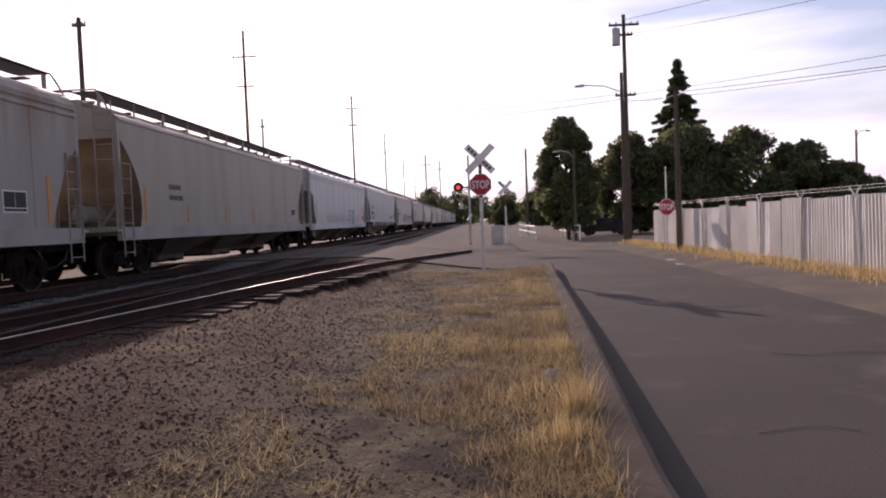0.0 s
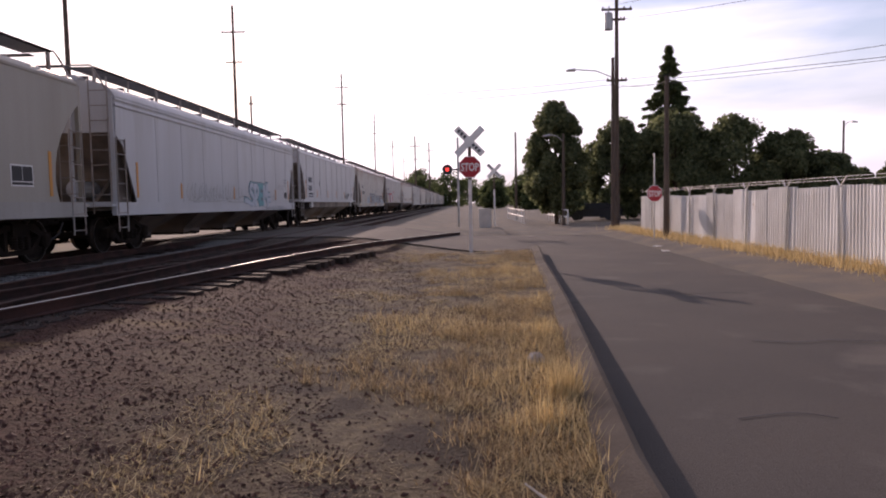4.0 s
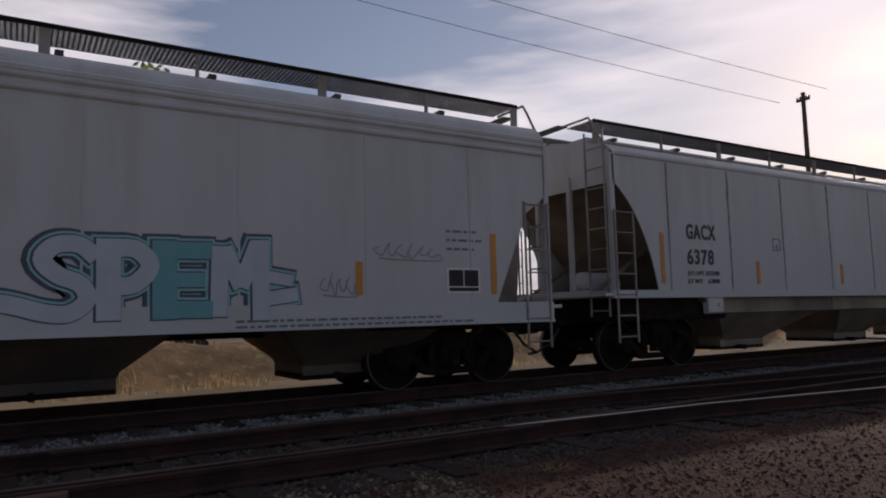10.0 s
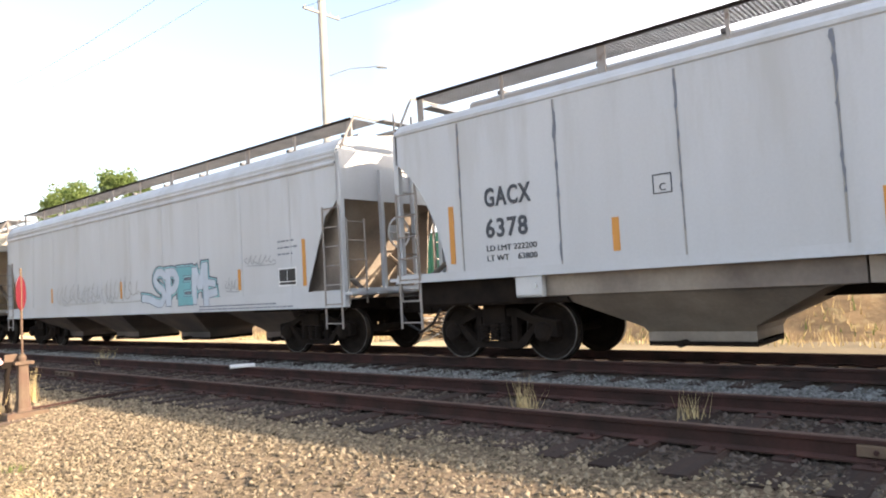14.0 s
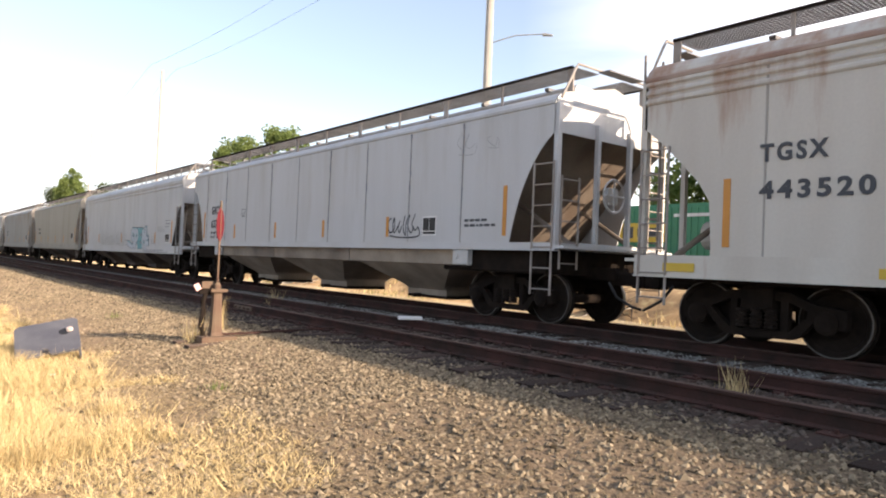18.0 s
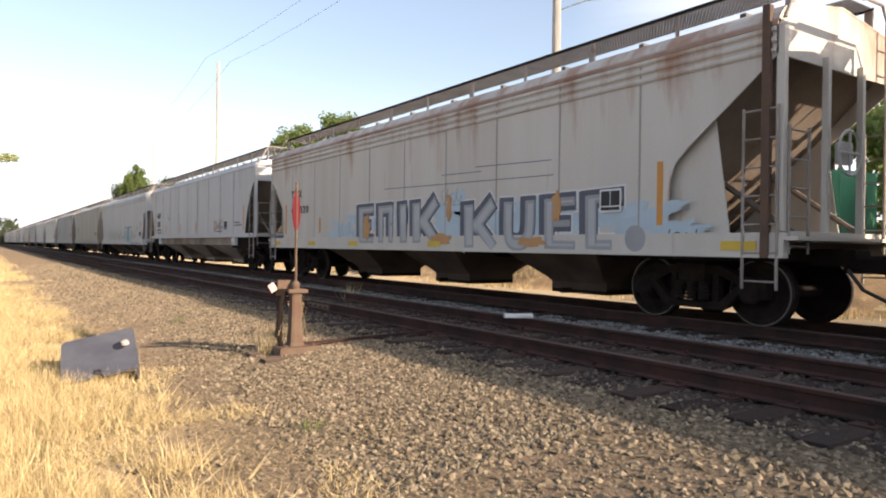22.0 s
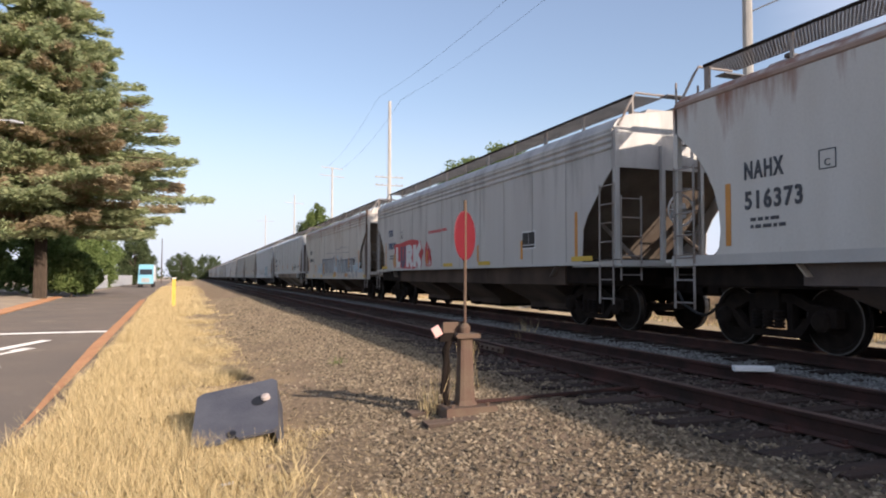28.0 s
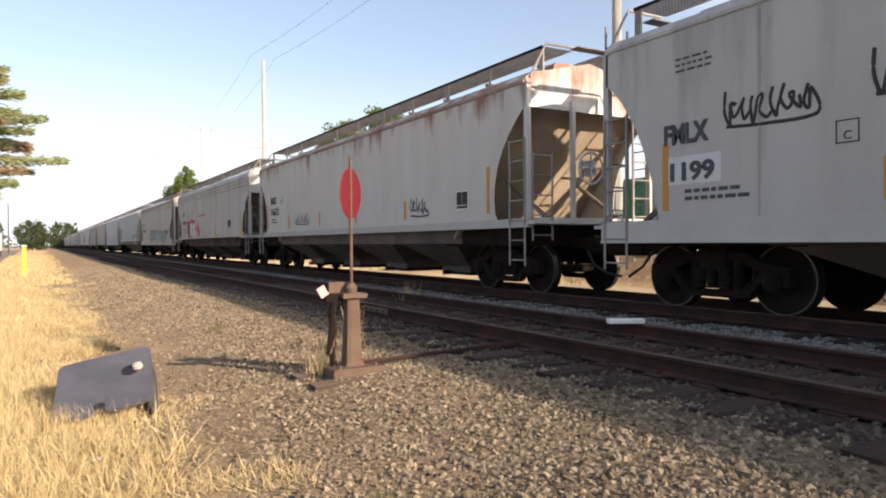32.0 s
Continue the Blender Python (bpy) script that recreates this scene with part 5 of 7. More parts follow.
def turnout_pieces():
    """Guard rail, joint bars and heel block by the turnout in the siding."""
    t = thing("guard_rail", "short rusty guard rail with joint bars and heel block", "track part", kind="structure")
    part("rail", Shape().loft(rail_rings([(SIDING_X + 0.125, -1.0), (SIDING_X + 0.135, 1.5), (SIDING_X + 0.16, 4.5)], 0.7535)), M["rail_side"], t)
    part("rail", Shape().loft(rail_rings([(SIDING_X + 0.11, 0.3), (SIDING_X + 0.11, 5.0)], -0.7535)), M["rail_side"], t)
    x = SIDING_X + 0.7535
    for y in (-1.25, 3.2, -15.4):
        bar = part("joint_bar", Shape().slab([(x + 0.03, RAIL_Z - 0.13), (x + 0.05, RAIL_Z - 0.12), (x + 0.045, RAIL_Z - 0.05), (x + 0.03, RAIL_Z - 0.04)], 1, y - 0.45, y + 0.45), M["stand_rust"], t)
        for k in (-0.33, -0.11, 0.11, 0.33):
            part("bolt", Shape().tube((x + 0.045, y + k, RAIL_Z - 0.085), (x + 0.075, y + k, RAIL_Z - 0.085), 0.018, n=6), M["rail_side"], bar)
    part("heel_block", Shape().bevel_box(x + 0.14, -0.35, RAIL_Z - 0.165, x + 0.21, 0.35, RAIL_Z - 0.02, 0.015), M["post_rust"], t)


turnout_pieces()


# ---- plants ----
def leaf_mesh(name, centres, radii, per, size, material, seed, flat=0.0, droop=0.0, slim=0.55, outward=0.0):
    """Many small leaves round the given clump centres."""
    r = np.random.RandomState(seed)
    c = np.repeat(np.array(centres, float), per, 0)
    k = np.repeat(np.array(radii, float), per)
    n = len(c)
    d = r.normal(size=(n, 3))
    d /= np.linalg.norm(d, axis=1)[:, None] + 1e-9
    p = c + d * (k * r.rand(n) ** 0.45)[:, None] * np.array([1, 1, 1 - 0.6 * flat])
    p[:, 2] -= droop * k * r.rand(n)
    u = r.normal(size=(n, 3))
    u[:, 2] *= 1 - 0.7 * flat
    if outward:
        o = c.copy()
        o[:, 2] = 0
        u = u * (1 - outward) + outward * 1.6 * o / (np.linalg.norm(o, axis=1)[:, None] + 1e-6)
        u[:, 2] -= 0.25
    u /= np.linalg.norm(u, axis=1)[:, None]
    w = np.cross(u, r.normal(size=(n, 3)))
    w /= np.linalg.norm(w, axis=1)[:, None]
    s = size * (0.6 + 0.8 * r.rand(n))[:, None]
    v = np.stack([p - u * s, p + w * s * slim, p + u * s, p - w * s * slim], 1).reshape(-1, 3)
    me = bpy.data.meshes.new(name)
    me.from_pydata(v.tolist(), [], np.arange(4 * n).reshape(-1, 4).tolist())
    me.materials.append(material)
    return me


def tree(x, y, z, h, spread, crown0, leaf, label, seed, per=90, size=0.22, clumps=60, category="tree"):
    r = random.Random(seed)
    t = thing("tree", label, category, pose(x, y, z))
    tr = 0.035 * h ** 0.9
    lean = r.uniform(-0.03, 0.03) * h
    part("trunk", Shape().tube((0, 0, -0.2), (lean * 0.4, 0, h * 0.35), tr, tr * 0.75, 9).tube((lean * 0.4, 0, h * 0.35), (lean, 0, h * 0.8), tr * 0.75, tr * 0.25, 8), M["bark"], t)
    centres, radii = [], []
    for i in range(clumps):
        a, q = r.uniform(0, 2 * math.pi), r.uniform(0, 1)
        zz = crown0 + (h - crown0) * q
        prof = math.sin(math.pi * min(1, 0.18 + 0.78 * q)) ** 0.7
        rad = spread * prof * r.uniform(0.25, 1.0) ** 0.6
        centres.append((rad * math.cos(a) + lean * q, rad * math.sin(a), zz))
        radii.append(spread * r.uniform(0.16, 0.34))
    for i in range(0, clumps, max(1, clumps // 9)):
        c = centres[i]
        part("limb", Shape().tube((lean * 0.4, 0, max(crown0 * 0.7, c[2] * 0.55)), c, tr * 0.35, tr * 0.08, 6), M["bark"], t)
    part("crown", leaf_mesh("crown", centres, radii, per, size, leaf, seed), None, t)
    return t


def conifer(x, y, z, h, spread, crown0, label, seed, leaf, dead=None, rows=26, per=60, size=0.3, power=0.8, droop=0.5, taper=0.12):
    """A trunk with whorls of level branches that carry flat sprays."""
    r = random.Random(seed)
    t = thing("conifer", label, "tree", pose(x, y, z))
    tr = 0.022 * h
    part("trunk", Shape().tube((0, 0, -0.3), (0, 0, h * 0.5), tr, tr * 0.6, 10).tube((0, 0, h * 0.5), (0, 0, h), tr * 0.6, 0.03, 8), M["bark"], t)
    live, lr, old, orad = [], [], [], []
    for i in range(rows):
        q = i / (rows - 1)
        zz = crown0 + (h - crown0) * q
        reach = spread * ((1 - q) ** power + taper * (1 - q))
        for j in range(7 if q < 0.7 else 5):
            a = r.uniform(0, 2 * math.pi)
            ln = reach * r.uniform(0.6, 1.08)
            tip = (ln * math.cos(a), ln * math.sin(a), zz - ln * 0.12 + r.uniform(-0.5, 0.5))
            if j < 3:
                part("branch", Shape().tube((0, 0, zz), tip, tr * 0.2 * (1 - q) + 0.03, 0.02, 5), M["bark"], t)
            m = max(2, int(ln / 1.3))
            for k in range(m):
                f = 0.28 + 0.72 * (k + 1) / m
                c = (tip[0] * f, tip[1] * f, zz + (tip[2] - zz) * f - 0.05)
                e = max(0.28, (0.16 + 0.05 * (1 - f)) * ln * 0.7)
                if dead and r.random() < 0.42 * (1 - q) + 0.08:
                    old.append(c)
                    orad.append(e)
                else:
                    live.append(c)
                    lr.append(e)
    part("crown", leaf_mesh("crown", live, lr, per, size, leaf, seed, 0.75, droop, 0.2, 0.55), None, t)
    if old:
        part("dry_sprays", leaf_mesh("dry_sprays", old, orad, per, size, dead, seed + 1, 0.75, droop, 0.2, 0.55), None, t, "browned drooping needle sprays")
    return t


def cedar(x, y, z, h, spread, crown0, seed, dense=1.0):
    """A big cedar: level branches in tiers, each a flat feathered fan that droops and turns up at the tip."""
    r = np.random.RandomState(seed)
    t = thing("cedar_tree", "large cedar with level feathery branches, browned below", "tree", pose(x, y, z))
    part("trunk", Shape().tube((0, 0, -0.3), (0, 0, h * 0.5), 0.5, 0.32, 12).tube((0, 0, h * 0.5), (0, 0, h), 0.32, 0.03, 9), M["bark"], t)
    fans = {"needles": [], "needles_dead": []}
    rows = 54
    for i in range(rows):
        q = i / (rows - 1)
        zz = crown0 + (h - crown0) * q
        reach = spread * min(1.0, max(0.0, (h - 0.6 - zz) / (h - 10.4))) * (0.72 + 0.28 * smooth(6.0, 10.5, zz))
        for j in range(11 if q < 0.7 else 7):
            a = r.rand() * 2 * math.pi
            ln = reach * (0.42 + 0.70 * r.rand() ** 0.8) + 0.3
            way, across = np.array((math.cos(a), math.sin(a), 0)), np.array((-math.sin(a), math.cos(a), 0))
            base = zz + r.uniform(-0.9, 0.9)
            n = int((120 + 62 * ln) * dense)
            f = 0.12 + 0.9 * r.rand(n) ** 0.75
            half = ln * 0.20 * np.sin(np.pi * np.clip(f, 0, 1) ** 0.8) + 0.18
            side = r.uniform(-1, 1, n)
            rise = -0.19 * ln * f + 0.22 * ln * np.clip(f - 0.6, 0, 1) - 0.10 * half * np.abs(side) + r.normal(0, 0.15, n)
            p = way * (f * ln)[:, None] + across * (side * half)[:, None]
            p[:, 2] = base + rise
            u = way[None] * (0.9 + 0.2 * r.rand(n))[:, None] + across[None] * (side * 0.9)[:, None] + r.normal(0, 0.3, (n, 3))
            u /= np.linalg.norm(u, axis=1)[:, None]
            w = np.cross(u, np.array((0, 0, 0.5)) + r.normal(0, 0.8, (n, 3)))
            w /= np.linalg.norm(w, axis=1)[:, None]
            s = (0.17 + 0.24 * r.rand(n))[:, None]
            v = np.stack([p - u * s, p + w * s * 0.2, p + u * s, p - w * s * 0.2], 1).reshape(-1, 3)
            fans["needles_dead" if r.rand() < 0.06 + 0.30 * (1 - q) ** 1.5 else "needles"].append(v)
            if j < 4:
                part("branch", Shape().path([(0, 0, base), tuple(way * ln * 0.5 + np.array((0, 0, base - 0.055 * ln))), tuple(way * ln * 0.95 + np.array((0, 0, base - 0.085 * ln)))], 0.05, 5), M["bark"], t)
    for key, name, lab in (("needles", "crown", ""), ("needles_dead", "dry_sprays", "browned drooping needle sprays")):
        v = np.concatenate(fans[key])
        me = bpy.data.meshes.new(name)
        me.from_pydata(v.tolist(), [], np.arange(len(v)).reshape(-1, 4).tolist())
        me.materials.append(M[key])
        part(name, me, None, t, lab)


def blades(name, n, place, length, material, label, category, seed, lean=0.5, width=0.006):
    """Loose blades; place(r, n) gives their feet."""
    r = np.random.RandomState(seed)
    p = place(r, n)
    n = len(p)
    a = r.rand(n) * 2 * np.pi
    ln = length * (0.35 + 0.9 * r.rand(n))
    tip = p + np.stack([np.cos(a) * ln * lean * r.rand(n) * 1.6, np.sin(a) * ln * lean * r.rand(n) * 1.6, ln], 1)
    side = np.stack([-np.sin(a), np.cos(a), 0 * a], 1) * (width * (0.6 + 0.8 * r.rand(n)))[:, None]
    v = np.stack([p - side, p + side, tip], 1).reshape(-1, 3)
    me = bpy.data.meshes.new(name)
    me.from_pydata(v.tolist(), [], np.arange(3 * n).reshape(-1, 3).tolist())
    me.materials.append(material)
    return tagged(new(name, me), label, category, kind="stuff")


def stones(name, pts, sizes, material, label, seed):
    r = np.random.RandomState(seed)
    n = len(pts)
    base = np.array([(1, 0, 0), (0, 1, 0), (-1, 0, 0), (0, -1, 0), (0.25, 0.1, 0.75), (0, 0, -0.7)])
    v = base[None] * (0.6 + 0.8 * r.rand(n, 6, 1))
    a = r.rand(n) * 6.283
    ca, sa = np.cos(a)[:, None], np.sin(a)[:, None]
    tx, ty = r.normal(0, 0.35, (n, 1)), r.normal(0, 0.35, (n, 1))
    x, y, z = v[..., 0] * ca - v[..., 1] * sa, v[..., 0] * sa + v[..., 1] * ca, v[..., 2]
    z = z + x * tx + y * ty
    v = np.stack([x, y, z], -1) * sizes[:, None, None] + pts[:, None]
    f = np.array([(0, 1, 4), (1, 2, 4), (2, 3, 4), (3, 0, 4), (1, 0, 5), (2, 1, 5), (3, 2, 5), (0, 3, 5)])
    fs = (f[None] + 6 * np.arange(n)[:, None, None]).reshape(-1, 3)
    me = bpy.data.meshes.new(name)
    me.from_pydata(v.reshape(-1, 3).tolist(), [], fs.tolist())
    me.materials.append(material)
    return tagged(new(name, me), label, "gravel", kind="stuff")


def feet(xs, ys, lift=0.0):
    return np.array([(x, y, ground_z(x, y) + lift) for x, y in zip(xs, ys)])


def patchy(x, y):
    return noise.noise((x * 0.55, y * 0.55, 9.1)) + 0.5 * noise.noise((x * 1.7, y * 1.7, 3.3))


def verge_place(y0, y1, x0, keep, bias=1.0):
    def place(r, n):
        ys = y0 + (y1 - y0) * r.rand(n) ** bias
        xs = np.array([x0 + (road_edge(y) - (0.12 if y < 0 else 0.19) - x0) * u ** 0.8 for y, u in zip(ys, r.rand(n))])
        ok = np.array([patchy(x, y) * (1.0 if y < 0 else 2.5) + (0.62 if y < 0 else 0.42) * smooth(x0, x0 + (2.0 if y < 0 else 3.0), x) > keep - (0.0 if y < 0 else 0.06) for x, y in zip(xs, ys)])
        return feet(xs[ok], ys[ok], -0.01)
    return place


# ---- verge cover ----
blades("dry_grass", 120000, verge_place(-8, -34, -2.6, 0.42, 1.8), 0.065, M["straw"], "dry straw-coloured grass on the verge", "grass", 11, lean=2.0, width=0.004)
blades("dry_grass", 34000, verge_place(-34, -120, -2.2, 0.15, 1.3), 0.16, M["straw"], "dry straw-coloured grass on the verge", "grass", 12, lean=1.0, width=0.012)
blades("dry_grass", 70000, verge_place(2.2, 24, -2.2, 0.36, 1.6), 0.055, M["straw"], "dry straw-coloured grass on the verge", "grass", 13, lean=2.4, width=0.004)
blades("dry_grass", 14000, verge_place(-8, -26, -2.0, 0.75, 1.6), 0.22, M["straw"], "taller clumps of dry grass on the verge", "grass", 18, lean=0.8, width=0.004)
blades("dry_grass", 14000, verge_place(2.2, 22, -1.6, 0.75, 1.6), 0.20, M["straw"], "taller clumps of dry grass on the verge", "grass", 19, lean=0.8, width=0.004)
blades("dry_grass", 30000, verge_place(-3.6, -8, -2.4, 0.34, 1.0), 0.07, M["straw"], "dry straw-coloured grass on the verge", "grass", 27, lean=2.0, width=0.004)
blades("grass_litter", 26000, verge_place(-3.4, -8, -3.2, 0.02, 1.0), 0.025, M["straw_brown"], "flattened dry grass stems", "grass", 28, lean=4.0, width=0.004)
blades("grass_litter", 80000, verge_place(-8, -30, -3.2, 0.02, 1.7), 0.025, M["straw_brown"], "flattened dry grass stems", "grass", 14, lean=4.0, width=0.004)
blades("grass_litter", 110000, verge_place(2.2, 24, -2.8, 0.0, 1.7), 0.02, M["straw_brown"], "flattened dry grass stems", "grass", 15, lean=4.5, width=0.004)


def clumps(y0, y1, x0, count, per, bias, keep):
    """Feet of blades that stand in bunches."""
    def place(r, n):
        ys = y0 + (y1 - y0) * r.rand(count) ** bias
        us = r.rand(count) ** 0.6
        out = []
        for y, u in zip(ys, us):
            e = road_edge(y) - 0.28
            x = x0 + (e - x0) * u
            if patchy(x * 1.3 + 4, y * 1.3) + 0.5 * smooth(x0, e, x) < keep:
                continue
            k = max(6, int(per * (0.4 + 1.2 * r.rand())))
            d = 0.05 + 0.10 * r.rand()
            out += [(min(e + 0.1, x + d * a), y + d * b) for a, b in r.normal(size=(k, 2))]
        return feet([p[0] for p in out], [p[1] for p in out], -0.01)
    return place


blades("grass_clumps", 0, clumps(2.3, 23, -1.7, 1100, 42, 1.5, 0.36), 0.12, M["straw_brown"], "bunches of dry golden grass on the verge", "grass", 61, lean=1.1, width=0.004)
blades("grass_clumps", 0, clumps(-7.0, -34, -1.9, 2300, 42, 1.6, 0.12), 0.19, M["straw"], "bunches of dry golden grass on the verge", "grass", 62, lean=1.2, width=0.004)


def fence_place(r, n):
    ys = 6 + 36 * r.rand(n)
    xs = 9.15 + 0.3 * r.normal(size=n)
    return feet(xs, ys, -0.01)


blades("dry_grass", 9000, fence_place, 0.30, M["straw"], "tall dry weeds at the foot of the fence", "grass", 16, width=0.012)


def gravel_field(n, x0, x1, y0, y1, seed, bias=1.5):
    r = np.random.RandomState(seed)
    xs = x0 + (x1 - x0) * r.rand(n)
    ys = y0 + (y1 - y0) * r.rand(n) ** bias
    return feet(xs, ys)


p = gravel_field(46000, -4.4, -0.7, -7.0, -24, 21, 1.6)
keep = np.array([patchy(a, b) + 1.1 * smooth(-1.4, -3.8, a) > 0.42 or (a * 977.0) % 1.0 < 0.22 for a, b, _ in p])
p = p[keep]
stones("gravel", p, 0.008 + 0.024 * np.random.RandomState(1).rand(len(p)) ** 2.5, M["stones"], "loose grey-brown track gravel", 31)
p = gravel_field(16000, -4.4, -0.6, -7.5, 3.0, 22, 1.0)
stones("gravel", p, 0.012 + 0.024 * np.random.RandomState(2).rand(len(p)) ** 2, M["stones"], "loose grey-brown track gravel", 32)
p = gravel_field(58000, -5.2, 0.9, 2.3, 22, 23, 1.9)
keep = np.array([patchy(a, b) + 1.3 * smooth(0.2, -2.4, a) > 0.22 or (a * 977.0) % 1.0 < 0.35 for a, b, _ in p])
p = p[keep]
stones("gravel", p, 0.006 + 0.020 * np.random.RandomState(3).rand(len(p)) ** 4, M["stones_backlit"], "dark reddish gravel beside the track, backlight put into its colour", 33)
p = gravel_field(14000, -5.1, -4.1, -24, 3.0, 29, 1.0)
stones("gravel", p, 0.010 + 0.024 * np.random.RandomState(9).rand(len(p)) ** 2, M["stones"], "dirty gravel along the ties", 39)
p = gravel_field(12000, -4.9, -0.9, -23, -52, 30, 1.3)
stones("gravel", p, 0.018 + 0.024 * np.random.RandomState(10).rand(len(p)) ** 2, M["stones"], "loose gravel farther down the track", 40)
p = gravel_field(22000, -9.05, -7.45, -30, 14, 26, 1.0)
stones("ballast", p, 0.018 + 0.02 * np.random.RandomState(6).rand(len(p)), M["stones_grey"], "clean grey ballast between the two tracks", 36)
p = gravel_field(26000, -7.7, -4.8, -26, 16, 24, 1.0)
stones("ballast", p, 0.018 + 0.02 * np.random.RandomState(4).rand(len(p)), M["stones_dark"], "dark grey track ballast between the ties", 34)


def tuft(x, y, n, h, mat_key, seed, label):
    def place(r, k):
        return feet(x + 0.07 * r.normal(size=k), y + 0.07 * r.normal(size=k))
    return blades("grass_tuft", n, place, h, M[mat_key], label, "grass tuft", seed, lean=0.5, width=0.005)


for i, (x, y, n, h, k) in enumerate(((0.79, 5.6, 260, 0.34, "straw"), (0.6, 4.9, 120, 0.24, "straw"), (0.9, 8.2, 120, 0.26, "straw"), (-6.35, -5.0, 60, 0.36, "straw"), (-6.6, -3.3, 35, 0.26, "straw"), (-4.0, -12.6, 70, 0.5, "straw"), (-7.2, -17.5, 80, 0.4, "straw"), (-2.5, -8.6, 40, 0.09, "weeds"), (-3.2, -16.0, 40, 0.12, "weeds"), (-3.3, -11.7, 60, 0.42, "straw"), (-0.4, -36.0, 120, 0.6, "straw"), (0.2, -22.0, 90, 0.45, "straw"))):
    tuft(x, y, n, h, k, 200 + i, "tuft of dry stalks" if k == "straw" else "small green weed in the gravel")


# ---- switch stand ----
def switch_stand():
    s = thing("switch_stand", "rusty iron switch stand with a red disc target", "switch stand", pose(-3.56, -11.55, 0.23, 0, 0, 0))
    R = M["stand_rust"]
    part("base_plate", Shape().bevel_box(-0.26, -0.2, -0.02, 0.26, 0.2, 0.085, 0.012), R, s)
    rings = []
    for z, w, d in ((0.085, 0.095, 0.09), (0.13, 0.08, 0.07), (0.30, 0.07, 0.06), (0.70, 0.06, 0.05), (0.73, 0.066, 0.055)):
        rings.append([(-w, -d, z), (-w * 0.5, -d * 1.2, z), (w * 0.5, -d * 1.2, z), (w, -d, z), (w, d, z), (w * 0.5, d * 1.2, z), (-w * 0.5, d * 1.2, z), (-w, d, z)])
    part("column", Shape().loft(rings), R, s)
    part("side_strut", Shape().path([(0.17, -0.02, 0.08), (0.20, -0.02, 0.22), (0.175, -0.02, 0.42), (0.20, -0.02, 0.6), (0.13, -0.02, 0.76)], 0.036, 8), M["truck_iron"], s)
    part("table", Shape().bevel_box(-0.125, -0.10, 0.73, 0.125, 0.10, 0.775, 0.012), R, s)
    part("spindle_cap", Shape().turned([(0.05, 0.775), (0.055, 0.83), (0.03, 0.87)], (0, 0, 0), 2, 12), R, s)
    lever = part("lever", Shape().tube((0.17, 0, 0.74), (0.25, 0.02, 0.2), 0.028, 0.02, 8).box(0.1, -0.03, 0.70, 0.27, 0.03, 0.78), M["truck_iron"], s, "dark iron throw lever")
    part("lock_tag", Shape().box(-0.04, -0.012, -0.05, 0.04, 0.012, 0.05, pose(0.30, 0.02, 0.80, 0, 30, 0)), M["pink_tag"], lever, "red and white tag on the lever")
    part("keeper", Shape().box(0.02, -0.1, 0.775, 0.2, -0.07, 0.88), R, s)
    tgt = part("target_rod", Shape().tube((0, 0, 0.8), (0, 0, 2.08), 0.016, n=8), R, s)
    part("disc", Shape().turned([(0.02, -0.006), (0.235, -0.006), (0.245, 0.0), (0.235, 0.006), (0.02, 0.006)], (0, 0, 1.73), 1, 36), M["target_red"], tgt, "round red target disc")
    part("bracket", Shape().box(-0.015, -0.016, 1.48, 0.015, -0.008, 1.98), M["truck_iron"], tgt)
    for k in (-0.18, 0.18):
        for q in (-0.14, 0.14):
            part("bolt", Shape().turned([(0.02, 0.14), (0.02, 0.165)], (k, q, -0.055), 2, 6), R, s)
    for k in (-0.25, 0.28):
        hb = part("head_block", Shape().slab([(k - 0.11, -0.19), (k + 0.11, -0.19), (k + 0.10, 0.012), (k - 0.10, 0.012)], 0, -2.15, 0.5), M["head_wood"], s, "long weathered wooden head block")
        hb.matrix_basis = pose(0, 0, 0.0, 0, 2.4, 0)
    part("connecting_rod", Shape().tube((-0.1, 0.02, 0.10), (-2.0, 0.02, 0.15), 0.02, n=6), M["rail_side"], s)
    return s, tgt


stand, target = switch_stand()


# ---- loose things by the track ----
def panel_lid():
    m = pose(-1.041, -11.648, 0.06, math.degrees(0.441), math.degrees(-0.205), math.degrees(2.956))
    w, h = 0.763, 0.817
    t = thing("utility_box", "dark grey plastic utility box lying tilted in dry grass", "box", m)
    r = 0.05
    out = [(r, 0), (w * 0.38, 0), (w * 0.42, 0.045), (w * 0.5, 0.045), (w * 0.54, 0), (w - r, 0), (w, r), (w, h - r), (w - r, h), (r, h), (0, h - r), (0, r)]
    part("top", Shape().slab(out, 2, -0.03, 0.0), M["black_plastic"], t)
    part("skirt", Shape().box(0.015, 0.02, -0.16, 0.04, h - 0.02, -0.03), M["black_plastic"], t)
    part("skirt", Shape().box(w - 0.04, 0.02, -0.34, w - 0.015, h - 0.02, -0.03), M["black_plastic"], t)
    part("skirt", Shape().box(0.015, h - 0.05, -0.32, w - 0.02, h - 0.02, -0.03), M["black_plastic"], t)
    part("grip_hole", Shape().turned([(0.045, 0.001), (0.045, 0.004), (0.02, 0.0045)], (w * 0.46, 0.075, 0), 2, 14), M["black"], t, "dark grip hole in the lid")
    part("plug", Shape().turned([(0.045, 0.0), (0.04, 0.03), (0.02, 0.04)], (w - 0.11, h * 0.62, 0), 2, 14), M["tag_pale"], t, "pale round plug in the lid")
    part("socket", Shape().turned([(0.075, 0.001), (0.075, 0.004)], (w - 0.17, h * 0.60, 0), 2, 14), M["black"], t)
    return t


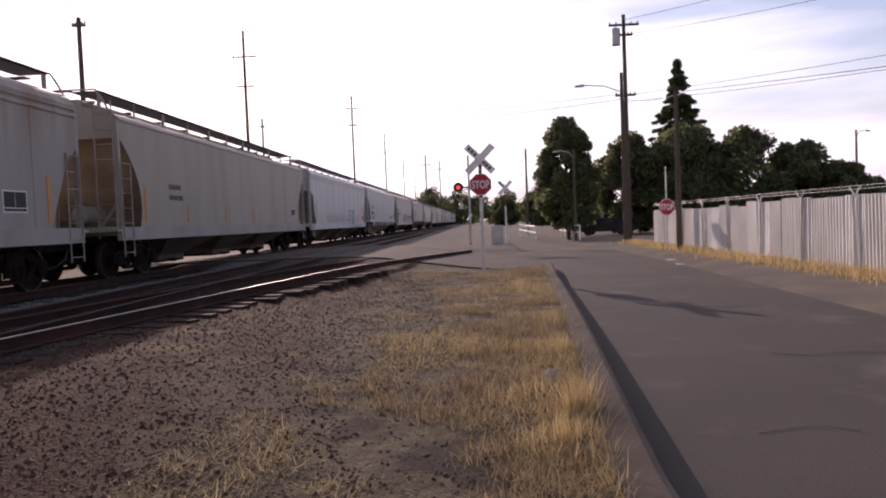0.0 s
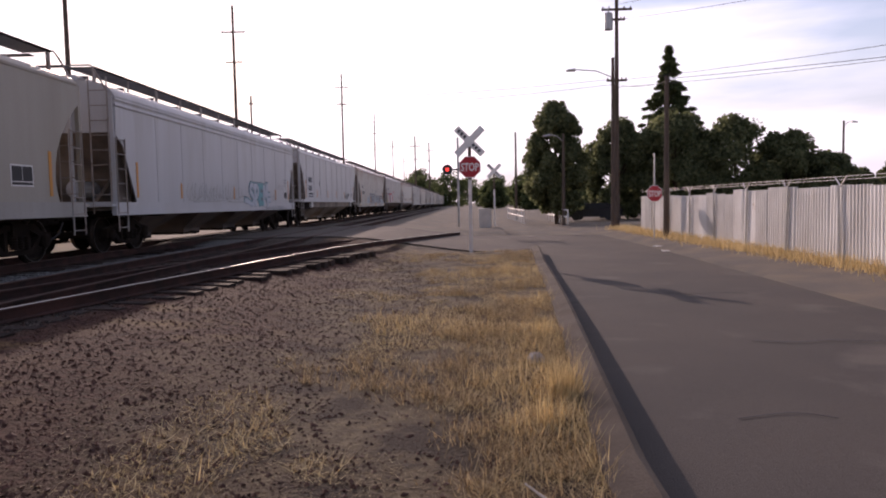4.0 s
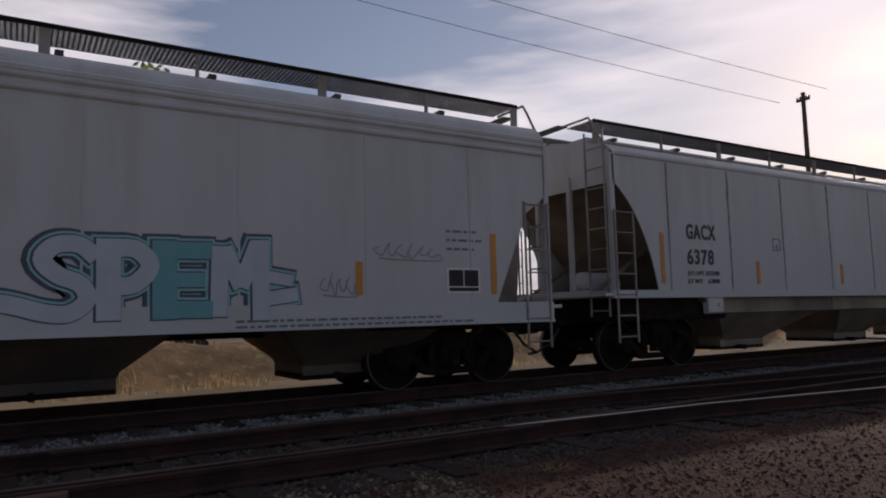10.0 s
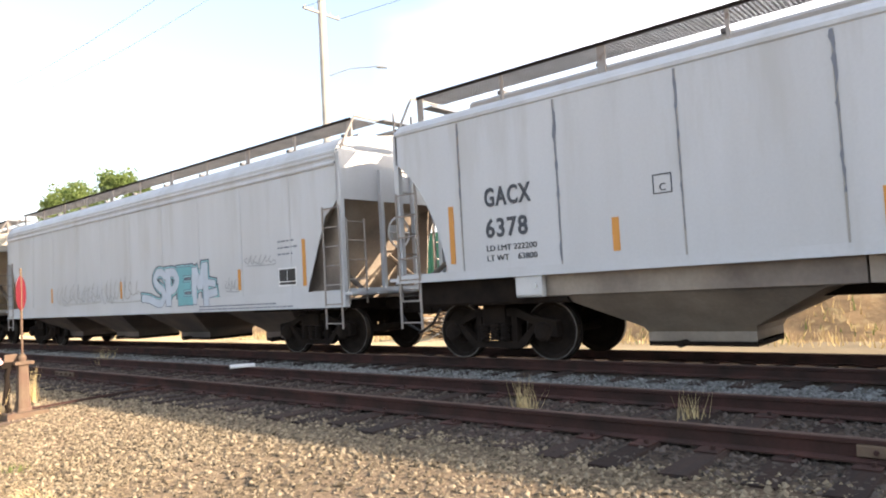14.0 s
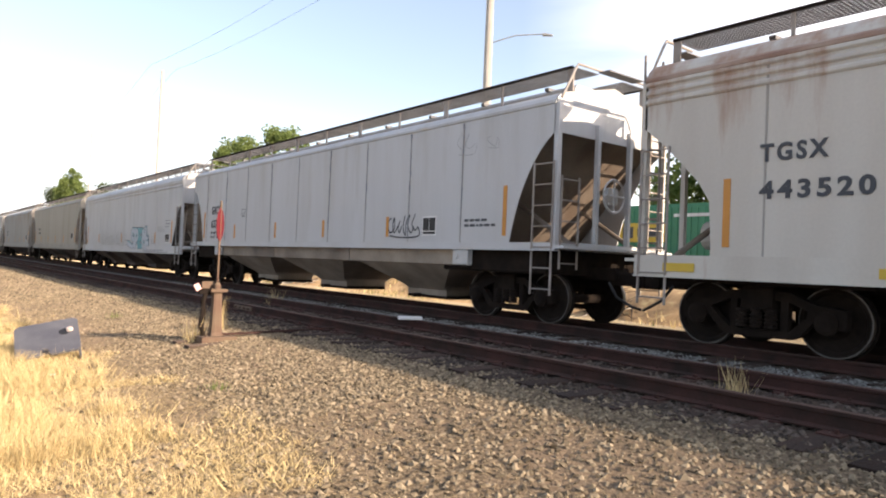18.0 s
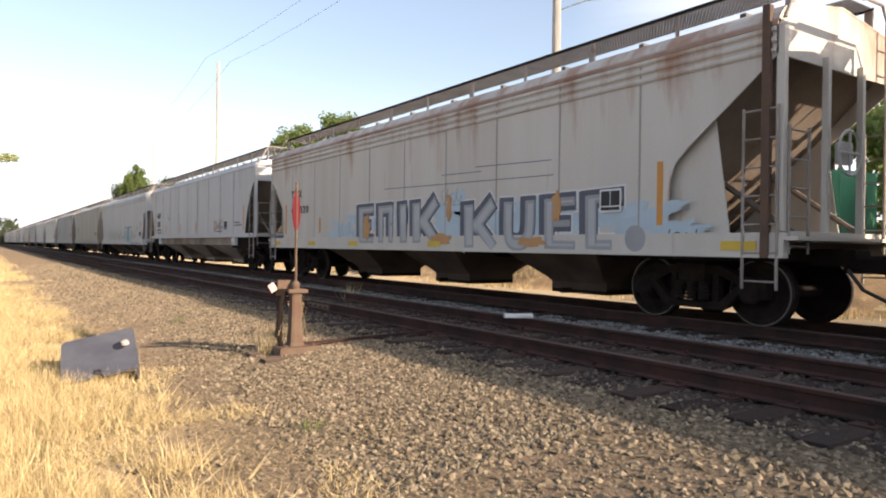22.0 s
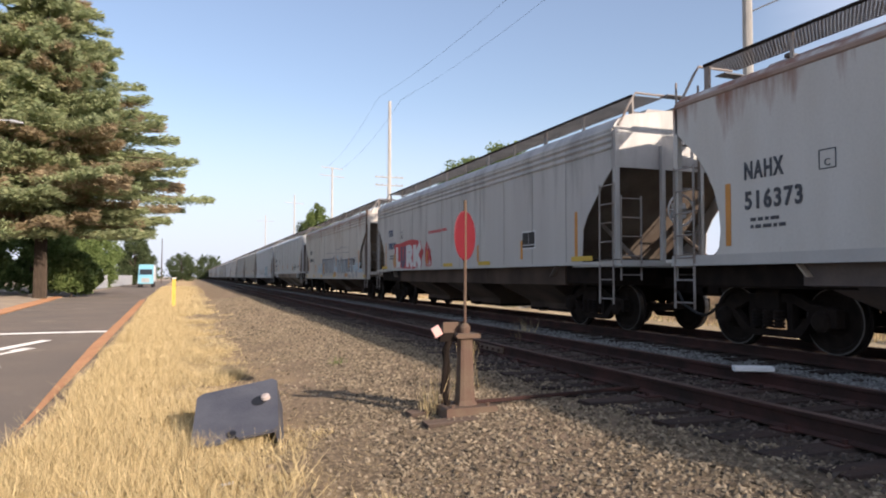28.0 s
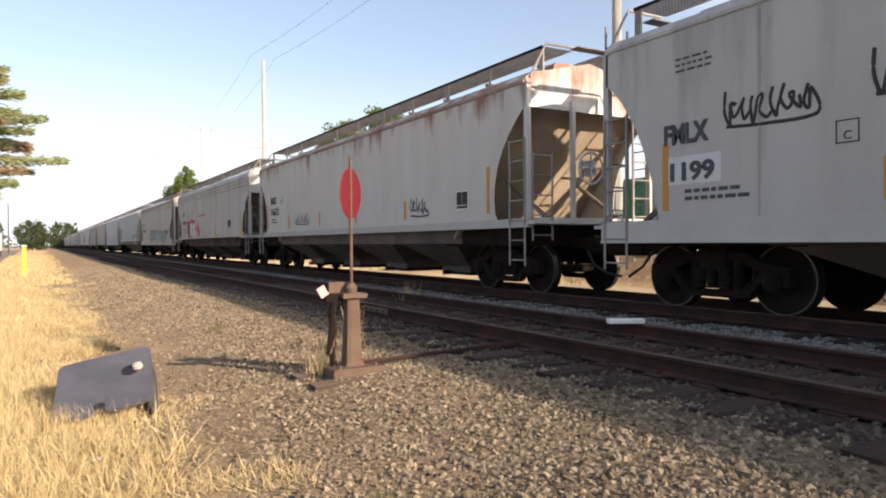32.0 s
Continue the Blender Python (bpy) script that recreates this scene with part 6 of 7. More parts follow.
panel_lid()
thing("plank", "short white plank between the rails", "plank", pose(-6.98, -11.38, 0.507, 0, 1, 62), shape=Shape().bevel_box(-0.07, -0.21, 0, 0.07, 0.21, 0.055, 0.01), material=M["white_sign"])
for i, (x, y, a, w) in enumerate(((-0.25, -10.7, 20, 0.13), (0.05, -10.9, 70, 0.08), (-1.3, -10.6, 10, 0.05), (7.3, 26.5, 40, 0.2), (6.9, 24.0, 15, 0.15))):
    s = Shape().loft([[(-w, -w * 0.4, 0), (w, -w * 0.5, 0), (w, -w * 0.5, 0.01), (-w, -w * 0.4, 0.02)], [(-w * 0.9, w * 0.4, 0.01), (w * 0.8, w * 0.3, 0), (w * 0.8, w * 0.3, 0.015), (-w * 0.9, w * 0.4, 0.03)]])
    thing("litter", "crumpled white scrap of litter", "litter", pose(x, y, max(ground_z(x, y), -0.2 if x > 5 else -9) + 0.015, 0, 0, a), shape=s, material=M["white_sign"])
thing("stone", "small grey stone lying in the dry grass", "stone", pose(0.69, 6.85, ground_z(0.69, 6.85), 0, 0, 20), shape=Shape().loft([[(-0.09, -0.06, -0.02), (0.08, -0.07, -0.02), (0.10, 0.06, -0.02), (-0.08, 0.07, -0.02)], [(-0.08, -0.05, 0.05), (0.06, -0.06, 0.06), (0.08, 0.05, 0.05), (-0.06, 0.06, 0.06)], [(-0.04, -0.02, 0.09), (0.03, -0.03, 0.1), (0.04, 0.02, 0.09), (-0.03, 0.03, 0.095)]]), material=M["concrete"])
thing("stick", "pale dry stick lying in the grass", "stick", pose(0.42, 3.4, 0.03, 0, 0, 25), shape=Shape().tube((0, -0.25, 0), (0.02, 0.0, 0.03), 0.012, 0.011, 7).tube((0.02, 0, 0.03), (0.0, 0.28, 0.05), 0.011, 0.006, 7), material=M["pole_pale"])


# ---- signs at the crossing ----
def octagon(r):
    return [(r * math.cos(radians(22.5 + 45 * i)), r * math.sin(radians(22.5 + 45 * i))) for i in range(8)]


# faces -y: letters read along +x
FRONT = Matrix(((1, 0, 0, 0), (0, 0, -1, 0), (0, 1, 0, 0), (0, 0, 0, 1)))


def stop_plate(parent, z, y, r=0.38, text=True):
    p = part("stop_sign", Shape().slab([(a, z + b) for a, b in octagon(r)], 1, y - 0.004, y), M["white_sign"], parent, "red octagonal stop sign")
    part("red_face", Shape().slab([(a, z + b) for a, b in octagon(r - 0.025)], 1, y - 0.008, y - 0.004), M["red_sign"], p)
    if text:
        me = letters("STOP", 0.36, M["white_sign"], bold=0.008, depth=0.001)
        lo, hi = min(v.co.x for v in me.vertices), max(v.co.x for v in me.vertices)
        me.transform(Matrix.Translation((-(lo + hi) / 2, -0.125, 0)) @ Matrix.Diagonal((1, 1, 1, 1)))
        me.transform(Matrix.Diagonal((0.58 / (hi - lo), 1, 1, 1)))
        ob = new("lettering", me)
        ob.parent = p
        ob.matrix_basis = Matrix.Translation((0, y - 0.010, z)) @ FRONT
    return p


def crossbuck(x, y, z, scale=1.0, stop=True):
    t = thing("crossbuck_sign", "white crossbuck with a red stop sign on a wooden post" if stop else "white crossbuck sign on a post", "road sign", pose(x, y, z))
    part("post", Shape().box(-0.055, -0.055, -0.2, 0.055, 0.055, 2.35), M["steel_white"], t)
    part("post_top", Shape().box(-0.055, -0.055, 2.35, 0.055, 0.055, 3.75), M["pole_wood"], t)
    for sg in (-1, 1):
        b = part("blade", Shape().box(-0.61, -0.012 - 0.014 * (sg > 0), -0.114, 0.61, -0.002 - 0.014 * (sg > 0), 0.114), M["white_sign"], t)
        b.matrix_basis = pose(0, -0.06, 3.6, 0, sg * 45, 0)
        for k in range(-4, 4):
            if abs(k + 0.5) > 0.9 and sg > 0:
                part("lettering", Shape().box(k * 0.13, -0.030, -0.05, k * 0.13 + 0.09, -0.0265, 0.05), M["ink"], b)
    if stop:
        stop_plate(t, 2.77, -0.062)
    return t


crossbuck(0.19, 22.8, 0.0)
crossbuck(2.0, 46.5, 0.1, stop=False)
st2 = thing("stop_sign_post", "red stop sign on a thin post beside the fence", "road sign", pose(8.25, 30.4, -0.15, 0, 0, 12))
part("post", Shape().box(-0.025, -0.025, 0, 0.025, 0.025, 3.75), M["galv"], st2)
stop_plate(st2, 2.0, -0.03)


def crossing_signal(x, y):
    t = thing("crossing_signal", "railway crossing signal mast with lit red lamps", "crossing signal", pose(x, y, 0.2))
    part("mast", Shape().tube((0, 0, 0), (0, 0, 5.2), 0.07, 0.06, 10), M["galv"], t)
    part("arm", Shape().box(-0.75, -0.05, 3.3, 0.75, 0.05, 3.4), M["truck_iron"], t)
    for k in (-0.62, 0.62):
        bg = part("lamp_backing", Shape().turned([(0.30, -0.06), (0.30, -0.04), (0.10, 0.1)], (k, -0.06, 3.35), 1, 20), M["black"], t)
        part("lens", Shape().turned([(0.10, -0.125), (0.09, -0.14), (0.03, -0.15)], (k, -0.06, 3.35), 1, 16), M["red_lamp"], bg, "round red lens")
    return t


crossing_signal(-0.35, 40.5)
gs = thing("signal_cabinet", "grey metal signal cabinet beyond the crossing", "cabinet", pose(1.3, 44.5, 0.0))
part("body", Shape().bevel_box(-0.4, -0.4, 0, 0.4, 0.4, 1.15, 0.04), M["galv"], gs)
part("roof", Shape().bevel_box(-0.45, -0.45, 1.15, 0.45, 0.45, 1.22, 0.03), M["galv"], gs)


# ---- fence ----
def metal_fence():
    f = thing("metal_fence", "tall white corrugated metal fence with leaning posts", "fence", pose(9.5, 0, -0.12))
    rnd = random.Random(8)
    prof, w = [], 0.90
    y = 0.0
    while y < w - 1e-6:
        prof += [(0.0, y), (0.0, y + 0.07), (-0.07, y + 0.085), (-0.07, y + 0.125)]
        y += 0.15
    prof.append((0.0, w))
    v, fc = [], []
    for a, b in prof:
        v += [(a, b, 0.05), (a, b, 1.9)]
    for i in range(len(prof) - 1):
        fc.append((2 * i, 2 * i + 2, 2 * i + 3, 2 * i + 1))
    s = Shape()
    s.add(v, fc)
    sheet = s.mesh("sheet", M["fence_metal"])
    y = 5.5
    while y < 37:
        ob = part("sheet", sheet, None, f)
        ob.matrix_basis = pose(rnd.uniform(-0.015, 0.015), y, rnd.uniform(-0.06, 0.03) + (0.1 if y < 24 else 0.0), 0, rnd.uniform(-1, 1), 0)
        y += 0.91
    y = 6.0
    while y < 37:
        p = part("post", Shape().tube((-0.12, y, -0.1), (-0.12 + rnd.uniform(-0.03, 0.03), y + rnd.uniform(-0.12, 0.12), 2.0), 0.035, n=7), M["galv"], f)
        part("arm", Shape().tube((-0.12, y, 1.95), (-0.12, y - 0.28, 2.2), 0.02, n=5), M["galv"], p)
        part("arm", Shape().tube((-0.12, y, 1.95), (-0.12, y + 0.28, 2.2), 0.02, n=5), M["galv"], p)
        y += 2.9
    for z in (2.12, 2.2):
        part("barbed_wire", Shape().tube((-0.12, 5, z), (-0.12, 37, z), 0.008, n=4), M["galv"], f)
    for z in (0.5, 1.6):
        part("rail", Shape().box(0.01, 5.5, z, 0.05, 37.2, z + 0.05), M["pole_wood"], f)


metal_fence()


# ---- poles and lines ----
def pole(x, y, z, h, r=0.15, pale=False, arms=(), label="", transformer=0, lamp=None, turn=0, key=None):
    key = key or ("pole_pale" if pale else "pole_wood")
    t = thing("utility_pole", label or ("pale weathered utility pole" if pale else "dark wooden utility pole"), "utility pole", pose(x, y, z, 0, 0, turn))
    part("shaft", Shape().tube((0, 0, -0.3), (0, 0, h), r, r * 0.65, 12), M[key], t)
    for zz, w in arms:
        a = part("crossarm", Shape().box(-w, -0.08, zz - 0.06, w, 0.04, zz + 0.06), M[key], t)
        for k in (-0.92, -0.5, 0.5, 0.92):
            part("insulator", Shape().turned([(0.04, zz + 0.06), (0.06, zz + 0.12), (0.03, zz + 0.2)], (k * w, 0, 0), 2, 8), M["galv"], a)
    if transformer:
        tr = part("transformer", Shape().turned([(0.05, transformer - 0.55), (0.27, transformer - 0.5), (0.27, transformer + 0.4), (0.2, transformer + 0.5), (0.05, transformer + 0.52)], (-0.5, -0.05, 0), 2, 16), M["galv"], t, "grey steel transformer can")
        part("bushing", Shape().tube((-0.5, -0.05, transformer + 0.5), (-0.5, -0.05, transformer + 0.75), 0.04), M["galv"], tr)
    if lamp:
        zz, dx, dy = lamp
        a = part("lamp_arm", Shape().path([(0, 0, zz - 0.5), (dx * 0.5, dy * 0.5, zz - 0.05), (dx, dy, zz)], 0.035, 7), M["galv"], t)
        d = Vector((dx, dy, 0)).normalized()
        part("lamp_head", Shape().tube((dx, dy, zz - 0.02), (dx + d.x * 0.55, dy + d.y * 0.55, zz - 0.08), 0.10, 0.06, 10), M["galv"], a)
    return t


pole(9.3, 42.6, -0.2, 13.8, 0.165, arms=((13.2, 0.9), (12.6, 0.5), (9.0, 0.6)), transformer=12.5, lamp=(9.6, -2.6, -0.6))
pole(8.9, 41.8, -0.2, 10.2, 0.14, label="shorter dark wooden stub pole")
pole(9.0, 31.2, -0.2, 7.2, 0.14)
pole(7.4, 52.0, 0.0, 6.6, 0.13, lamp=(6.5, -1.0, -0.2))
pole(37.5, 70.0, 0, 9.0, 0.14, lamp=(8.9, 0.8, 0))
pole(5.2, 70.0, 0.1, 8.5, 0.14)
pole(-20.0, 35.0, 0.2, 12.6, 0.16, arms=((12.2, 0.35),))
pole(-24.6, 75.0, 0.2, 23.0, 0.2, arms=((20.2, 1.3), (17.0, 0.9)))
pole(-26.0, 85.0, 0.2, 15.0, 0.16, arms=((14.0, 0.3),))
for i, (x, y, h) in enumerate(((-20.5, 118.0, 23.5), (-22.0, 172.0, 24.0), (-24.0, 235.0, 23.0), (-10.5, 150.0, 16.0), (-9.5, 190.0, 18.0), (-26.0, 300.0, 22.0))):
    pole(x, y, 0.2, h, 0.2, arms=((h - 2.2, 1.2), (h - 5.0, 0.8)))
pole(-25.2, -30.2, 0.2, 24.5, 0.28, True, arms=((17.4, 1.3), (23.5, 1.4)), lamp=(14.2, -2.0, 2.2), label="tall pale utility pole with a street lamp arm")
pole(-21.5, -78.8, 0.2, 20.9, 0.26, True, arms=((12.4, 1.6), (11.5, 1.6)), label="tall pale utility pole")
pole(-24.0, -125.0, 0.2, 20.6, 0.22, True, arms=((19.0, 2.6), (20.4, 2.2)), turn=25, label="pale power pole with wide crossarms")
pole(-24.0, -172.0, 0.2, 21.0, 0.22, True, arms=((19.0, 2.6),), turn=25)
pole(-23.0, -230.0, 0.2, 21.0, 0.22, True, arms=((19.0, 2.6),))
pole(9.85, -45.0, -0.1, 9.8, 0.16, True, lamp=(9.5, -2.2, -0.2), key="pole_tan", label="wooden street lamp pole beside the road")
pole(5.8, -190.0, 0.0, 11.0, 0.15)


def wire(a, b, sag, r=0.012):
    a, b = Vector(a), Vector(b)
    pts = [a.lerp(b, i / 14) - Vector((0, 0, sag * 4 * (i / 14) * (1 - i / 14))) for i in range(15)]
    thing("power_line", "thin black overhead power line", "power line", shape=Shape().path(pts, r, 4), material=M["wire"])


P0, P1, P2 = (-25.2, -30.2, 0.2), (-21.5, -78.8, 0.2), (-24.0, -125.0, 0.2)
for dx in (-1.3, 1.3):
    wire((P0[0] + dx, P0[1], 23.8), (P1[0] + dx, P1[1], 21.4), 1.0, 0.013)
    wire((P1[0] + dx, P1[1], 21.4), (P2[0] + dx, P2[1], 20.4), 1.0, 0.013)
    wire((P0[0] + dx, P0[1], 17.6), (-20.0 + dx, 35.0, 12.6), 0.8, 0.013)
    wire((-24.6 + dx, 75, 20.4), (-20.5 + dx, 118.0, 21.4), 0.8, 0.013)
for z, e, s in ((13.5, (27, 14, 12.0), 0.7), (12.6, (30, 12, 10.4), 0.8), (9.0, (31, 10, 7.6), 0.5), (8.6, (31, 12, 6.9), 0.5)):
    wire((9.3, 42.6, z - 0.2), e, s)
for z, s in ((9.1, 0.6), (8.8, 0.9)):
    wire((9.3, 42.6, z - 0.2), (-24.6, 75.0, z + 4.5), s)
wire((9.0, 31.2, 6.9), (31, 6, 6.0), 0.4)
wire((9.0, 31.2, 6.8), (9.3, 42.6, 8.6), 0.2)

# ---- trees ----
tree(7.35, 55.0, 0, 9.0, 2.3, 0.9, M["leaf_far"], "dark green narrow leafy tree by the crossing", 1, 300, 0.15, 150)
for i, (x, y, h, s) in enumerate(((13.2, 60, 7.8, 3.0), (17.5, 58, 8.0, 3.6), (22.0, 57, 7.5, 3.8), (25.6, 56, 6.2, 3.0), (28.6, 55, 4.6, 2.2), (31.2, 56, 3.4, 1.4), (38.5, 62, 4.9, 1.9), (44.0, 60, 5.4, 2.8), (52, 62, 6, 3.5))):
    tree(x, y, 0, h, s, 0.8, M["leaf_far"], "dark leafy tree behind the metal fence", 10 + i, 260, 0.17, 100)
conifer(20.4, 70, 0, 16.2, 4.6, 3.0, "dark pointed conifer above the other trees", 30, M["leaf_dark"], rows=44, per=130, size=0.26, power=0.95)
cedar(9.9, -66.0, 0, 28.8, 11.4, 5.8, 31)
cedar(17.5, -63.0, 0, 37.0, 10.5, 6.5, 37, 0.6)
for i, (x, y, h, s, k) in enumerate(((13.5, -82, 7.5, 4.0, "leaf_green"), (13.5, -98, 8.5, 4.2, "leaf_green"), (13, -118, 8, 4, "leaf_green"), (15, -140, 10, 4.5, "leaf_green"), (10, -165, 9, 4, "leaf_dark"), (12, -200, 11, 4, "leaf_dark"), (17, -70, 6.5, 3.5, "leaf_green"), (8.6, -72, 3.2, 2.2, "leaf_green"), (2.0, -260, 9, 5, "leaf_dark"), (-8, -330, 10, 6, "leaf_dark"))):
    tree(x, y, 0, h, s, 0.6, M[k], "green leafy tree along the road", 50 + i, 130, 0.22, 70)
for i, (x, y, h, s, k) in enumerate(((-31, 4.5, 11.5, 3.6, "leaf_green"), (-33, -3, 10.0, 4.0, "leaf_dark"), (-32, -11, 9.5, 4.0, "leaf_dark"), (-33, -20, 9, 4.0, "leaf_green"), (-30, -66, 14.2, 4.2, "leaf_green"), (-30, -78, 14.6, 4.5, "leaf_green"), (-21, -122, 13.6, 3.0, "leaf_green"), (-32, -150, 14, 6, "leaf_dark"), (-30, -190, 15, 6, "leaf_dark"), (-34, 14, 8, 4, "leaf_dark"))):
    tree(x, y, 0, h, s, 0.8, M[k], "leafy tree beyond the railway", 80 + i, 180, 0.18, 80)
for i, (x, y, h, s) in enumerate(((-16, 250, 11, 7), (-6, 290, 13, 8), (-20, 310, 16, 9), (3, 330, 12, 8), (14, 300, 12, 8), (24, 280, 12, 7), (-40, 260, 9, 6), (8, 190, 7, 4), (14, 150, 6, 4), (17, 110, 6, 4))):
    tree(x, y, 0, h, s, 0.5, M["leaf_dark"], "distant dark tree beyond the crossing", 120 + i, 60, 0.5, 60)


# ---- beyond the crossing ----
def pipe_fence(x, y0, y1, z):
    f = thing("pipe_fence", "low white pipe railing beyond the crossing", "railing", pose(x, 0, z))
    y = y0
    while y <= y1:
        part("post", Shape().tube((0, y, -0.1), (0, y, 1.0), 0.05, n=8), M["white_sign"], f)
        y += 2.2
    for zz in (0.45, 0.95):
        part("rail", Shape().tube((0, y0, zz), (0, y1, zz), 0.045, n=8), M["white_sign"], f)


pipe_fence(4.6, 54, 74, 0.0)
pipe_fence(7.4, 50, 62, 0.0)


def wheel_of(parent, x, y, r=0.33, w=0.2):
    t = part("wheel", Shape().turned([(r * 0.6, -w / 2), (r, -w / 2), (r, w / 2), (r * 0.6, w / 2)], (x, y, r), 0, 20), M["hose"], parent, "black rubber tyre")
    part("rim", Shape().turned([(r * 0.1, -w * 0.45), (r * 0.6, -w * 0.48), (r * 0.6, w * 0.48), (r * 0.1, w * 0.45)], (x, y, r), 0, 16), M["galv"], t)


def parked_car(x, y, z, turn, material, label):
    c = thing("parked_car", label, "car", pose(x, y, z, 0, 0, turn))
    side = [(-2.1, 0.3), (2.1, 0.3), (2.15, 0.65), (1.3, 0.85), (0.7, 1.38), (-0.9, 1.42), (-1.7, 0.95), (-2.15, 0.9)]
    part("body", Shape().loft([[(-0.82, a, b) for a, b in side], [(-0.88, a * 1.0, b * 0.98) for a, b in side], [(0.88, a, b * 0.98) for a, b in side], [(0.82, a, b) for a, b in side]]), material, c)
    for sg in (-1, 1):
        part("side_window", Shape().slab([(-1.45, 0.95), (1.05, 0.92), (0.62, 1.3), (-0.85, 1.34)], 0, sg * 0.885, sg * 0.895), M["glass_dark"], c)
        for yy in (-1.3, 1.35):
            wheel_of(c, sg * 0.8, yy)
    part("rear_window", Shape().box(-0.65, -1.72, 0.98, 0.65, -1.3, 1.3, pose(0, 0, 0)), M["glass_dark"], c)


parked_car(10.6, 57.0, 0.0, 70, M["black"], "dark car parked beyond the crossing")
parked_car(13.6, 62.0, 0.0, 80, M["galv"], "silver car parked under the trees")


# ---- beyond the railway ----
def container_truck():
    t = thing("container_truck", "white truck tractor hauling green shipping containers", "truck", pose(-24.0, 0, 0.15))
    cab = part("cab", Shape().slab([(1.2, 1.0), (1.2, 3.2), (1.6, 3.7), (2.9, 3.75), (3.6, 3.1), (4.1, 2.35), (5.6, 2.1), (5.9, 1.0)], 0, -1.2, 1.2), M["white_sign"], t)
    part("side_window", Shape().slab([(2.6, 2.25), (3.7, 2.3), (3.2, 3.0), (2.6, 3.0)], 0, 1.2, 1.21), M["glass_dark"], cab)
    part("mirror", Shape().box(1.25, 3.75, 2.2, 1.4, 3.9, 2.8), M["black"], cab)
    part("fuel_tank", Shape().turned([(0.3, 1.6), (0.32, 1.62), (0.32, 2.9), (0.3, 2.92)], (0.95, 0, 0.75), 1, 14), M["galv"], t)
    part("chassis", Shape().box(-0.5, -27, 0.85, 0.5, 5.6, 1.1), M["truck_iron"], t)
    for y in (4.9, 0.6, -0.7, -10.6, -11.9, -15.6, -24.4, -25.7):
        for sg in (-1, 1):
            wheel_of(t, sg * 0.98, y, 0.5, 0.45)
    for y0, y1 in ((-13.0, -0.4), (-27.4, -14.6)):
        s = Shape()
        y = y0
        while y < y1 - 0.14:
            s.box(1.2, y, 1.25, 1.235, y + 0.14, 3.85)
            y += 0.28
        c = part("container", Shape().box(-1.2, y0, 1.1, 1.2, y1, 4.0), M["green_box"], t, "green corrugated shipping container")
        part("corrugation", s, M["green_box"], c)
        pn = part("panel", Shape().box(1.24, y0 + 8.4, 2.55, 1.25, y0 + 10.6, 3.3), M["yellow"], c, "yellow panel with lettering bars")
        part("door_bar", Shape().box(1.25, y0 + 8.6, 2.7, 1.256, y0 + 9.1, 3.15).box(1.25, y0 + 9.3, 2.75, 1.256, y0 + 10.4, 3.1), M["ink"], pn)
        part("lettering", Shape().box(1.24, y0 + 10.9, 3.5, 1.246, y1 - 0.4, 3.62), M["graf_white"], c)


container_truck()


def bank_top(x, y):
    """Height of the earth bank beyond the main track."""
    h = 1.08 + 0.5 * noise.noise((3.1, y * 0.16, 0.4)) + 0.26 * noise.noise((x * 0.5, y * 0.55, 2.2)) + 0.1 * noise.noise((x * 1.6, y * 1.6, 7.0))
    return h * smooth(-15.0, -17.6, x + 0.7 * noise.noise((0.7, y * 0.3, 5.0))) * (1 - smooth(-19.8, -22.4, x)) - 0.08


def earth_bank():
    xs = [-14.2 - 0.36 * i for i in range(25)]
    ys = list(np.arange(-95, 45.1, 0.55))
    v = [(x, y, ground_z(x, y) + bank_top(x, y)) for y in ys for x in xs]
    w = len(xs)
    f = [(j * w + i, j * w + i + 1, j * w + w + i + 1, j * w + w + i) for j in range(len(ys) - 1) for i in range(w - 1)]
    me = bpy.data.meshes.new("earth_bank")
    me.from_pydata(v, [], f)
    me.materials.append(M["heap"])
    me.polygons.foreach_set("use_smooth", [True] * len(me.polygons))
    tagged(new("earth_bank", me), "low tan earth bank with dry grass beyond the track", "bank", kind="structure")


earth_bank()


def on_bank(r, n):
    xs, ys = -14.4 - 6 * r.rand(n), -70 + 110 * r.rand(n)
    p = feet(xs, ys)
    p[:, 2] += [max(0.0, bank_top(x, y)) for x, y in zip(xs, ys)]
    return p[np.array([patchy(x * 0.6, y * 0.6) > -0.05 for x, y in zip(xs, ys)])]


blades("dry_grass", 26000, on_bank, 0.22, M["straw"], "dry grass on the bank beyond the railway", "grass", 17, width=0.014)
blades("green_grass", 5000, lambda r, n: np.array([p for p in on_bank(r, n) if patchy(p[0] * 0.4 + 9, p[1] * 0.25) > 0.3]), 0.25, M["weeds"], "green grass patches on the bank", "grass", 29, width=0.016)


def brush_pile(x, y, w, h, seed):
    """A heap of loose broken sticks."""
    r = random.Random(seed)
    t = thing("brush_pile", "grey heap of broken branches on the bank's foot", "brush pile", pose(x, y, ground_z(x, y)))
    for i in range(90):
        a, q = r.uniform(0, math.pi), r.random()
        c = Vector((r.uniform(-0.6, 0.6) * (1 - q), r.uniform(-w, w) * (1 - 0.6 * q), 0.05 + q * h * r.uniform(0.5, 1.0)))
        d = Vector((math.cos(a), math.sin(a), r.uniform(-0.35, 0.35))) * r.uniform(0.25, 0.6)
        part("branch", Shape().tube(c - d, c + d, r.uniform(0.015, 0.035), 0.008, 5), M["bark" if i % 3 else "pole_pale"], t)


